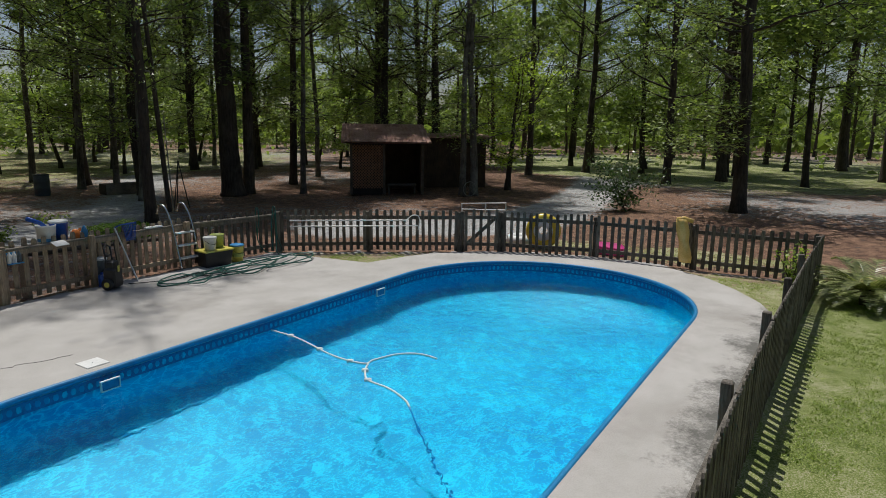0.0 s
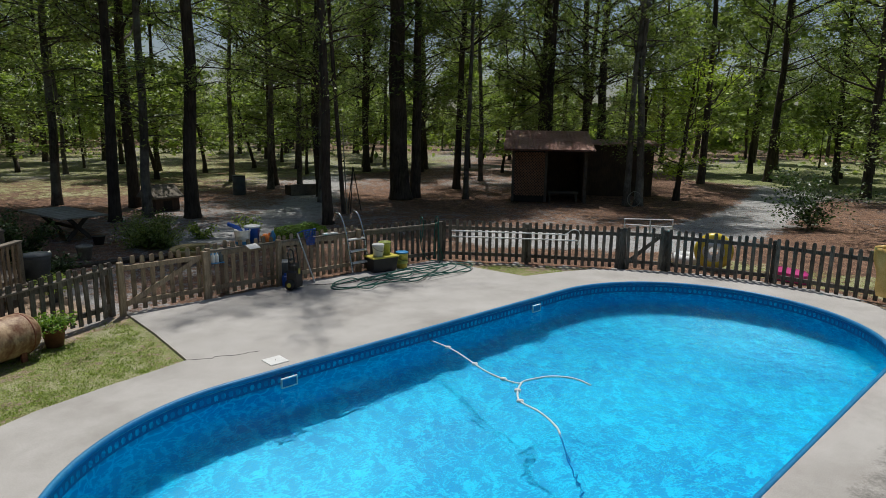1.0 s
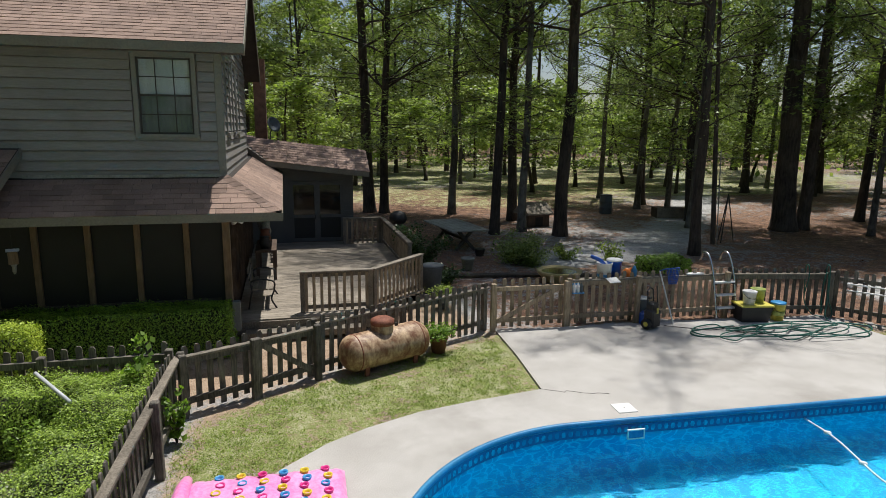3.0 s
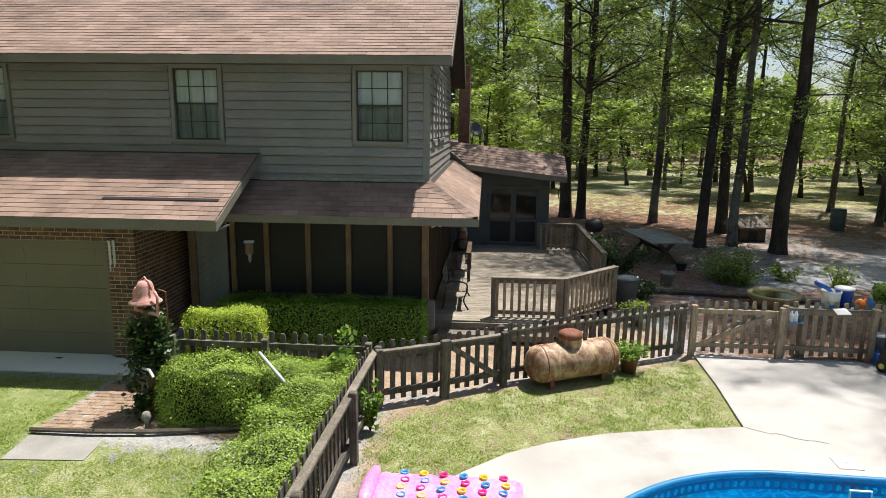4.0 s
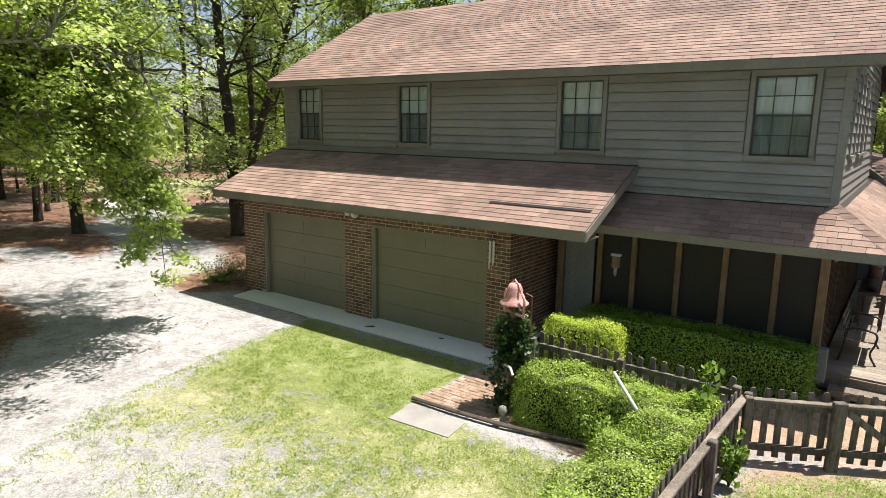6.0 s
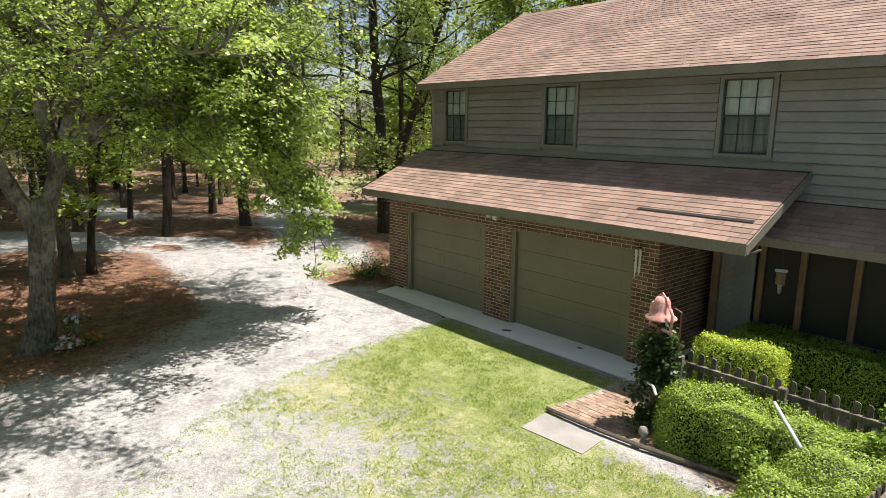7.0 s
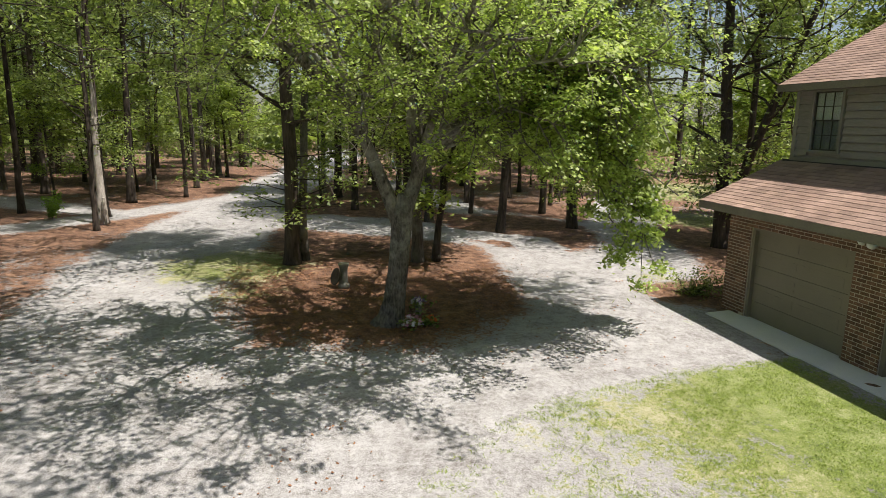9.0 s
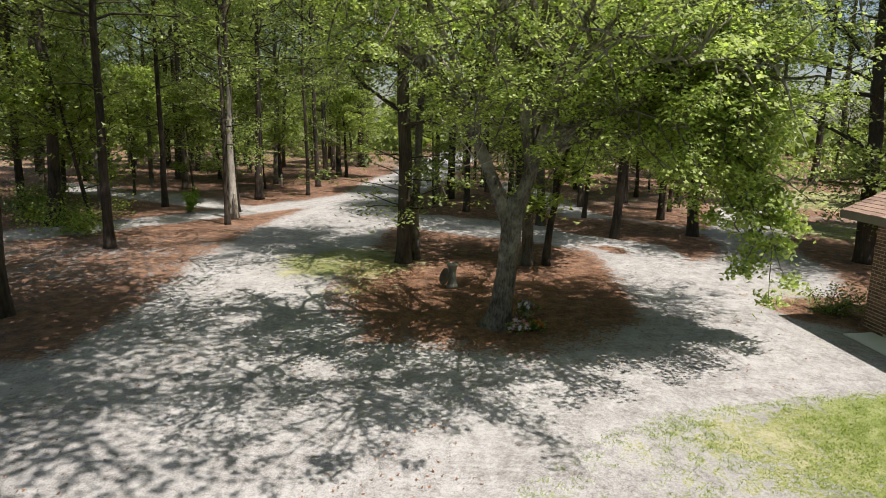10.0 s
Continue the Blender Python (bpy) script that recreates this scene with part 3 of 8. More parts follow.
def poly_distance(x, y, poly):
    """Distance from a polygon's edge, negative inside."""
    d, inside = np.full(x.shape, 1e9), np.zeros(x.shape, bool)
    for (ax, ay), (bx, by) in zip(poly, poly[1:] + poly[:1]):
        ex, ey = bx - ax, by - ay
        t = np.clip(((x - ax) * ex + (y - ay) * ey) / (ex * ex + ey * ey), 0, 1)
        d = np.minimum(d, np.hypot(x - ax - t * ex, y - ay - t * ey))
        if ey:
            inside ^= ((ay > y) != (by > y)) & (x < (y - ay) / ey * ex + ax)
    return np.where(inside, -d, d)


def line_distance(x, y, pts):
    d = np.full(x.shape, 1e9)
    for (ax, ay), (bx, by) in zip(pts, pts[1:]):
        ex, ey = bx - ax, by - ay
        t = np.clip(((x - ax) * ex + (y - ay) * ey) / (ex * ex + ey * ey), 0, 1)
        d = np.minimum(d, np.hypot(x - ax - t * ex, y - ay - t * ey))
    return d


# ---- ground: one sheet to the horizon, with zones of lawn and pine straw on sand ----
def ground_sheet():
    def axis(lo, hi, step):
        near = np.arange(lo, hi + 1e-6, step)
        far = np.array([1, 3, 6, 10, 16, 24, 36, 55, 90, 160, 300, 600, 1500.0])
        return np.concatenate([lo - far[::-1], near, hi + far])
    xs, ys = axis(-34, 34, 0.34), axis(-14, 38, 0.34)
    x, y = np.meshgrid(xs, ys)
    rng = np.random.default_rng(5)
    soft = lambda d, w: np.clip(0.5 - d / w, 0, 1)
    yard = [(-0.4, 9.8), (5.1, 12.5), (12.8, 11.9), (16, 7.2), (16.7, 4.9), (16.6, 0.2), (5, 0.8), (-0.7, 0.9)]
    lawn = [(-5.9, -6), (-6.4, 2.0), (-7.9, 3.2), (-8.8, 4.9), (-9.2, 6.4), (-9.7, 8.6), (-9.7, 10.6), (-3.9, 10.6), (-4.0, 8.6), (-2.0, 8.7), (-0.6, 8.0), (-0.2, 1.2), (0.4, -9), (-5.5, -9)]
    side = [(5, 1.5), (16.4, 0.8), (17.4, 0.0), (21, -3.5), (34, -6), (60, -20), (0, -30), (-0.5, 0.9)]
    island = [(-13.6, -0.9), (-11.5, 1.0), (-10.9, 3.4), (-11.9, 5.2), (-13.4, 6.0), (-16.7, 6.9), (-21.5, 6.4), (-22.0, 0.4), (-19.2, -1.2), (-15.9, -1.4)]
    drives = [[(-7, -6), (-10, -3), (-14, -2.8), (-20, -3.2), (-28, -2.8), (-40, -1.4), (-55, 0.8), (-90, 6)], [(-24, -13.5), (-29, -9.5), (-33, -6.5), (-38, -3)], [(-33, -9), (-37, -15), (-42, -24)], [(-4.5, -7), (-6.5, -2), (-8, 1)], [(-10.5, 6), (-10.6, 9.4), (-13, 9.2)],
              [(-9.5, 1), (-10.3, 5), (-12, 8.5), (-17, 9), (-22.5, 9.5), (-27, 3.2), (-30, -2)],
              [(-13, 9), (-19, 12.5), (-24, 14), (-33, 19), (-44, 26)], [(-24, 14), (-31, 9), (-45, 8)],
              [(17, 13), (20, 9), (27, 9), (40, 11), (60, 15)], [(9, 19), (13, 20), (17, 24), (22, 30), (30, 40), (40, 60)]]
    widths = [2.5, 1.2, 1.0, 2.8, 1.3, 2.0, 1.6, 1.2, 1.5, 0.9]
    drive = np.min([line_distance(x, y, p) - w for p, w in zip(drives, widths)], axis=0)
    grass = np.maximum.reduce([0.66 * soft(poly_distance(x, y, yard), 0.6), (0.55 + 0.31 * np.clip((y - 5.5) / 3.5, 0, 1)) * soft(poly_distance(x, y, lawn), 1.6), 0.95 * soft(poly_distance(x, y, side), 1.5)])
    grass = np.maximum(grass, 0.6 * soft(poly_distance(x, y, [(16.7, -1.5), (19.2, -1.5), (19.8, 4.0), (18.6, 8.0), (16.6, 8.6)]), 1.5))
    thin = soft(np.hypot(x + 6.9, y - 3.2) - 1.4, 3.0)
    grass -= 0.2 * thin * (x < -1)
    # grassy glades in the woods
    for gx, gy, gr, gs in ((-19.3, -1.2, 2.9, 0.72), (-16, -0.6, 1.4, 0.68), (-12.0, 1.7, 0.8, 0.5), (-27, 19.5, 3.5, 0.62), (-16.3, 11.2, 1.3, 0.62), (-9.4, 9.2, 0.7, 0.6), (-8.9, 7.4, 0.6, 0.55), (14, 42, 12, 0.53), (6, 44, 10, 0.55), (-42, 28, 9, 0.62), (-12.5, 10.3, 1.2, 0.6), (45, 3, 9, 0.6), (60, 8, 20, 0.7), (30, 60, 25, 0.6), (-10.9, 3.2, 0.7, 0.5), (-9.9, 6.9, 0.6, 0.5)):
        grass = np.maximum(grass, gs * soft(np.hypot(x - gx, y - gy) - gr, 3))
    wood = 0.84 - 0.10 * (x > 2) + 0.14 * np.sin(x * 0.31 + 1.0) * np.cos(y * 0.27) + 0.1 * np.sin(x * 0.13 - y * 0.17)
    straw = np.maximum(wood * soft(-drive - 0.2, 1.6), 0)
    straw = np.maximum(straw, 0.93 * soft(poly_distance(x, y, island) + 0.2, 2.4))
    straw = np.maximum(straw, 0.95 * soft(np.hypot((x + 25) / 1.6, y - 10) - 3.2, 2) * (drive > -1.2))
    straw = np.maximum(straw, 0.9 * soft(np.hypot(x + 14.3, (y - 12) / 1.4) - 1.6, 1.2))
    straw[(poly_distance(x, y, lawn) < 0) | (poly_distance(x, y, yard) < 0)] = 0
    far = np.clip((np.hypot(x, y - 6) - 52) / 14, 0, 1)
    grass = np.maximum(grass, 0.44 * far * soft(-drive - 0.4, 1.0))
    lushness = 0.5 * soft(np.abs(y - 9.0) - 1.9, 2.6) * (x < -3.5) + 0.35 * soft(poly_distance(x, y, side), 2) + 0.08 * soft(np.hypot(x - 2.5, y - 10) - 2.5, 2) - 0.2 * far
    # porch side of the fence: bare sandy soil
    bare = soft(poly_distance(x, y, [(-4, 8.8), (-0.5, 9.8), (5, 12.6), (5, 22), (0, 22), (0, 13), (-5, 13)]), 0.8)
    bare = np.maximum(bare, soft(poly_distance(x, y, [(-5.0, 8.5), (-3.4, 8.5), (-1.5, 8.3), (-1.6, 9.9), (-4.0, 10.6), (-4.9, 10.5)]), 0.3))
    grass, straw = grass * (1 - bare), straw * (1 - 0.7 * bare)
    # worn soil under the pickets
    worn = soft(line_distance(x, y, [(5.05, 12.5), (1.5, 10.76), (-0.42, 9.74), (-0.5, 8), (-0.6, 1.05)]) - 0.1, 0.7)
    worn = np.maximum(worn, 0.8 * soft(line_distance(x, y, [(12.9, 11.7), (15.5, 8.1), (16.4, 5), (16.4, 0.3)]) - 0.1, 0.6))
    grass = grass - 0.55 * worn
    soil = np.maximum.reduce([bare, worn, 0.9 * soft(poly_distance(x, y, yard), 0.5)])
    rise = 0.05 * (np.sin(x * 0.21) + np.cos(y * 0.18 + x * 0.05)) * np.clip((np.hypot(x - 2, y - 6) - 18) / 14, 0, 1)
    bumps = rng.normal(0, 0.012, x.shape) * (straw > 0.5)
    z = rise + bumps - 0.012
    z = np.where(poly_distance(x, y, stadium(1.0)) < 0, -0.05, z)
    h, w = x.shape
    ids = np.arange(h * w).reshape(h, w)
    quads = np.stack([ids[:-1, :-1], ids[:-1, 1:], ids[1:, 1:], ids[1:, :-1]], -1).reshape(-1, 4)
    keep = pool_distance(x, y).ravel()[quads].min(1) > 0.12
    me = mesh_from_arrays("ground", np.stack([x, y, z], -1).reshape(-1, 3), quads[keep])
    att = me.color_attributes.new("zones", "FLOAT_COLOR", "POINT")
    att.data.foreach_set("color", np.stack([grass, lushness, straw, soil], -1).astype(np.float32).ravel())
    me.polygons.foreach_set("use_smooth", [True] * len(me.polygons))
    return one("ground", me, "ground", "sandy yard with patchy lawn and reddish pine straw", "ground", "structure")


ground_sheet()


# ---- pool ----
def ring(outline_a, za, outline_b, zb):
    s, n = Solid(), len(outline_a)
    s.add([(x, y, za) for x, y in outline_a] + [(x, y, zb) for x, y in outline_b], [(i, (i + 1) % n, n + (i + 1) % n, n + i) for i in range(n)])
    return s


def build_pool():
    pool = thing("swimming_pool", POOL_C.x, POOL_C.y, 0, 0, "oval in-ground swimming pool with blue vinyl liner", "pool")
    back = Matrix.Translation((-POOL_C.x, -POOL_C.y, 0))
    basin = Solid()
    rings = [(0.0, 0.0), (0.0, -1.1), (-0.12, -1.3), (-0.55, -1.42), (-2.0, -1.75)]
    n = len(stadium(0))
    for off, z in rings:
        basin.v += [(x, y, z) for x, y in stadium(off)]
    for r in range(len(rings) - 1):
        basin.f += [(r * n + i, r * n + (i + 1) % n, (r + 1) * n + (i + 1) % n, (r + 1) * n + i) for i in range(n)]
    basin.f.append(tuple(range((len(rings) - 1) * n, len(rings) * n)))
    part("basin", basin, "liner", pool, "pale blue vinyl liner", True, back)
    lip = Solid()
    prof = [(0.035, 0.012), (0.03, 0.038), (0.0, 0.045), (-0.03, 0.03), (-0.035, -0.02), (-0.02, -0.03), (0.0, -0.03)]
    for off, z in prof:
        lip.v += [(x, y, z) for x, y in stadium(off)]
    for r in range(len(prof) - 1):
        lip.f += [(r * n + i, r * n + (i + 1) % n, (r + 1) * n + (i + 1) % n, (r + 1) * n + i) for i in range(n)]
    part("edge_strip", lip, "liner_edge", pool, "blue plastic edge strip", True, back)
    # printed tile band: a row of raised oval motifs
    out = stadium(-0.006, 150)
    band = ring(stadium(-0.004), -0.05, stadium(-0.004), -0.2)
    part("tile_band", band, "tile_dark", pool, "dark blue printed tile band", True, back)
    motif = Solid()
    step, acc = 0.105, 0.0
    for (ax, ay), (bx, by) in zip(out, out[1:] + out[:1]):
        seg = math.hypot(bx - ax, by - ay)
        t = step - acc
        while t < seg:
            u = t / seg
            px, py = ax + (bx - ax) * u, ay + (by - ay) * u
            dx, dy = (bx - ax) / seg, (by - ay) / seg
            nx, ny = -dy, dx
            pts = [(px + dx * 0.036 * c + nx * 0.004, py + dy * 0.036 * c + ny * 0.004, -0.125 + 0.05 * s) for c, s in ((1, 0), (0.6, 0.8), (-0.6, 0.8), (-1, 0), (-0.6, -0.8), (0.6, -0.8))]
            motif.add(pts, [(0, 1, 2, 3, 4, 5)])
            t += step
        acc = seg - (t - step)
    tagged(part("tile_motif", motif, "liner", pool, "pale oval tile print", False, back), kind="stuff")
    water = Solid()
    water.add([(x, y, -0.23) for x, y in stadium(-0.008)], [tuple(range(n))])
    w = part("water", water, "water", pool, "clear rippled pool water", True, back)
    w.visible_shadow = False
    for sx in (5.8, 11.45):
        sy = 8.02 - (sx - 5.8) * 0.0447 - 0.03
        m = back @ pose(sx, sy, -0.115, 0, 0, -2.56)
        sk = Solid()
        for b in ((-0.13, 0.13, -0.012, 0.02, 0.045, 0.06), (-0.13, 0.13, -0.012, 0.02, -0.085, -0.07), (-0.13, -0.115, -0.012, 0.02, -0.07, 0.045), (0.115, 0.13, -0.012, 0.02, -0.07, 0.045)):
            sk.box(*b)
        fr = part("skimmer", sk, "white", pool, "white skimmer frame", False, m)
        part("flap", Solid().box(-0.115, 0.115, 0.0, 0.012, -0.07, 0.045), "liner_edge", fr, "dim skimmer flap")
    return pool


build_pool()


def pool_deck():
    outer = [(0.55, 7.35), (0.96, 7.85), (1.54, 8.37), (2.1, 8.7), (2.9, 9.03), (3.66, 9.2), (4.96, 9.42), (5.12, 11.0), (5.2, 12.42), (8.3, 12.25), (10.5, 12.15), (12.75, 11.8),
             (12.85, 10.4), (13.0, 9.2), (14.1, 8.85), (14.9, 8.45), (15.7, 7.6), (16.35, 6.4), (16.65, 5.2), (16.6, 4.0), (16.25, 2.85), (15.7, 2.1), (14.97, 1.5), (14.1, 0.98), (13.1, 0.66), (11, 0.72),
             (8, 0.82), (5, 0.93), (4.2, 1.0), (3.2, 1.14), (2.3, 1.45), (1.5, 2.0), (0.9, 2.75), (0.45, 3.7), (0.2, 4.8), (0.15, 5.8), (0.28, 6.6)]
    bm = bmesh.new()
    edges = []
    for pts in (outer, stadium(0.0)[::-1]):
        vs = [bm.verts.new((x, y, 0.03)) for x, y in pts]
        edges += [bm.edges.new((a, b)) for a, b in zip(vs, vs[1:] + vs[:1])]
    bmesh.ops.triangle_fill(bm, edges=edges, use_beauty=True)
    bmesh.ops.recalc_face_normals(bm, faces=bm.faces)
    for f in bm.faces:
        if f.normal.z < 0:
            f.normal_flip()
    rim = [e for e in bm.edges if e.is_boundary]
    made = bmesh.ops.extrude_edge_only(bm, edges=rim)["geom"]
    for g in made:
        if isinstance(g, bmesh.types.BMVert):
            g.co.z = -0.14
    me = bpy.data.meshes.new("pool_deck")
    bm.to_mesh(me)
    bm.free()
    deck = one("pool_deck", me, "concrete", "cream concrete pool surround with stains", "pavement", "structure")
    crack = Solid()
    rng = np.random.default_rng(3)
    p = np.array([4.96, 9.42])
    pts = []
    for i in range(14):
        pts.append((p[0], p[1], 0.031))
        p = p + np.array([0.075, -0.03]) + rng.normal(0, 0.025, 2)
    crack.tube(pts, 0.004, 4)
    part("crack", crack, "dark", deck, "thin dark crack")
    return deck


pool_deck()

# ---- house ----
HX0, HX1, HY0, HY1 = -13.18, 0.08, 12.88, 20.45
RIDGE_Y, RIDGE_Z, EAVE_Y, EAVE_Z = 16.66, 7.78, 12.5, 5.46


def house_thing():
    return thing("house", -6.5, 12.88, 0, 0, "two-storey house with grey clapboard, brick garage and brown shingle roof", "house")


HOUSE = house_thing()
HM = Matrix.Translation((6.5, -12.88, 0))


def hpart(name, solid, material, label="", smooth=False, parent=None):
    """A part of the house, in world places."""
    return part(name, solid, material, parent or HOUSE, label, smooth, HM if parent is None else None)


WINDOWS = [(-12.60, -11.80, 3.94, 5.28), (-9.06, -8.20, 3.94, 5.26), (-4.83, -3.95, 3.91, 5.25), (-1.29, -0.40, 3.92, 5.23)]


def build_walls():
    # upper storey shell with real openings on the front
    shell = Solid()
    xs = [HX0]
    for x0, x1, z0, z1 in WINDOWS:
        xs += [x0, x1]
    xs.append(HX1)
    for i in range(0, len(xs), 2):
        shell.box(xs[i], xs[i + 1], HY0 + 0.03, HY0 + 0.16, 3.0, 5.5)
    for x0, x1, z0, z1 in WINDOWS:
        shell.box(x0, x1, HY0 + 0.03, HY0 + 0.16, 3.0, z0)
        shell.box(x0, x1, HY0 + 0.03, HY0 + 0.16, z1, 5.5)
    front = hpart("wall_front", shell, "siding", "grey clapboard front wall")
    # lapped boards, one by one, cut round the windows
    def board(x0, x1, z, deep=0.03):
        s = Solid()
        y = HY0
        s.add([(x0, y + 0.03, z), (x1, y + 0.03, z), (x1, y - deep, z), (x0, y - deep, z), (x0, y + 0.03, z + 0.158), (x1, y + 0.03, z + 0.158), (x1, y + 0.0, z + 0.158), (x0, y + 0.0, z + 0.158)],
              [(0, 1, 2, 3), (3, 2, 6, 7), (4, 7, 6, 5), (0, 3, 7, 4), (1, 5, 6, 2)])
        part("clapboard", s, "siding", front)
    z = 3.12
    while z < 5.4:
        cuts = [(x0 - 0.1, x1 + 0.1) for x0, x1, z0, z1 in WINDOWS if z + 0.17 > z0 - 0.1 and z < z1 + 0.1]
        x = HX0 + 0.1
        for a, b in cuts + [(HX1 - 0.1, 0)]:
            if a - x > 0.02:
                board(x, a, z)
            x = b
        z += 0.172
    trims = Solid()
    for a, b in ((HX0 - 0.02, HX0 + 0.1), (HX1 - 0.1, HX1 + 0.03)):
        trims.box(a, b, HY0 - 0.03, HY0 + 0.04, 3.1, 5.42, c=0.006)
    trims.box(HX0 + 0.1, HX1 - 0.1, HY0 - 0.028, HY0 + 0.03, 5.3, 5.44)
    hpart("corner_board", trims, "trim", "painted corner boards")
    # gable side towards the deck
    side = Solid()
    side.add([(HX1 - 0.03, HY0 + 0.04, 2.4), (HX1 - 0.03, HY1, 2.4), (HX1 - 0.03, HY1, 5.5), (HX1 - 0.03, RIDGE_Y, RIDGE_Z - 0.12), (HX1 - 0.03, HY0 + 0.04, 5.5)], [(0, 1, 2, 3, 4)])
    side.add([(HX1 - 0.15, HY0 + 0.16, 2.4), (HX1 - 0.15, HY1, 2.4), (HX1 - 0.15, HY1, 5.5), (HX1 - 0.15, RIDGE_Y, RIDGE_Z - 0.12), (HX1 - 0.15, HY0 + 0.16, 5.5)], [(4, 3, 2, 1, 0)])
    gable = hpart("wall_gable", side, "siding", "grey clapboard gable wall")
    z = 3.12
    while z < RIDGE_Z - 0.3:
        k = max(0.0, (z - 5.35) / (RIDGE_Z - 5.35)) * (RIDGE_Y - HY0)
        y0, y1, x = HY0 + 0.02 + k, min(HY1, 2 * RIDGE_Y - HY0 - k), HX1
        s = Solid()
        s.add([(x - 0.03, y0, z), (x - 0.03, y1, z), (x + 0.026, y1, z), (x + 0.026, y0, z), (x - 0.03, y0, z + 0.158), (x - 0.03, y1, z + 0.158), (x, y1, z + 0.158), (x, y0, z + 0.158)],
              [(3, 2, 1, 0), (7, 6, 2, 3), (5, 6, 7, 4), (4, 7, 3, 0), (2, 6, 5, 1)])
        part("clapboard", s, "siding", gable)
        z += 0.172
    rest = Solid()
    rest.box(HX0, HX0 + 0.14, HY0 + 0.16, HY1, 0, 5.5)
    rest.add([(HX0, HY0, 5.45), (HX0, HY1, 5.45), (HX0, RIDGE_Y, RIDGE_Z - 0.1)], [(0, 2, 1)])
    rest.box(HX0, HX1 - 0.15, HY1 - 0.14, HY1, 0, 5.5)
    rest.box(HX0 + 0.14, HX1 - 0.16, HY0 + 0.17, HY1 - 0.15, 2.9, 3.0)
    rest.box(HX0 + 0.14, HX1 - 0.16, HY0 + 0.17, HY1 - 0.15, 5.44, 5.5)
    rest.box(HX0 + 0.14, HX1 - 0.16, 16.5, 16.6, 0, 5.44)
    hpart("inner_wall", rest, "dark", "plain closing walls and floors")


build_walls()


def sash_window(x0, x1, z0, z1, cover, low_cover, turn=None):
    """A double-hung window of two six-pane sashes, at the wall plane y = 0, as a part of the house."""
    w, h = x1 - x0, z1 - z0
    casing = Solid()
    t = 0.075
    for b in ((-t, w + t, -0.045, 0.03, h, h + t), (-t, 0, -0.045, 0.03, 0, h), (w, w + t, -0.045, 0.03, 0, h), (-t - 0.02, w + t + 0.02, -0.07, 0.03, -0.055, 0), (-t - 0.03, w + t + 0.03, -0.06, 0.03, h + t, h + t + 0.025)):
        casing.box(*b)
    ob = part("window", casing, "trim", HOUSE, "sash window with painted casing and sill", False, HM @ turn)
    for k, (a, b, y) in enumerate(((h * 0.5, h, -0.012), (0, h * 0.5 + 0.03, 0.014))):
        f, s = Solid(), 0.032
        for q in ((0, w, b - s, b), (0, w, a, a + s), (0, s, a + s, b - s), (w - s, w, a + s, b - s)):
            f.box(q[0], q[1], y, y + 0.03, q[2], q[3])
        for i in (1, 2):
            f.box(w * i / 3 - 0.008, w * i / 3 + 0.008, y + 0.004, y + 0.026, a + s, b - s)
        f.box(s, w - s, y + 0.005, y + 0.025, (a + b) / 2 - 0.008, (a + b) / 2 + 0.008)
        part("sash", f, "frame_dark", ob, "dark sash with glazing bars")
        g = Solid().box(s, w - s, y + 0.012, y + 0.016, a + s, b - s)
        pane = part("pane", g, "glass", ob)
        pane.visible_shadow = False
    for nm, mt, a, b in (("curtain", cover, h * 0.5, h), ("curtain", low_cover, 0, h * 0.5)):
        c = Solid()
        n = 24
        vs = []
        for i in range(n + 1):
            vs += [(w * i / n, 0.056 + 0.01 * math.sin(i * 1.9), a), (w * i / n, 0.056 + 0.01 * math.sin(i * 1.9 + 0.5), b)]
        c.add(vs, [(2 * i, 2 * i + 2, 2 * i + 3, 2 * i + 1) for i in range(n)])
        part(nm, c, mt, ob, "", True)
    return ob


for x0, x1, z0, z1 in WINDOWS:
    sash_window(x0, x1, z0, z1, "curtain", "blind", pose(x0, HY0, z0))
for y0 in (13.55, 15.2, 16.35):
    sash_window(0, 0.8, 3.95, 5.3, "curtain", "dark", pose(HX1, y0, 3.95, 0, 0, 90))


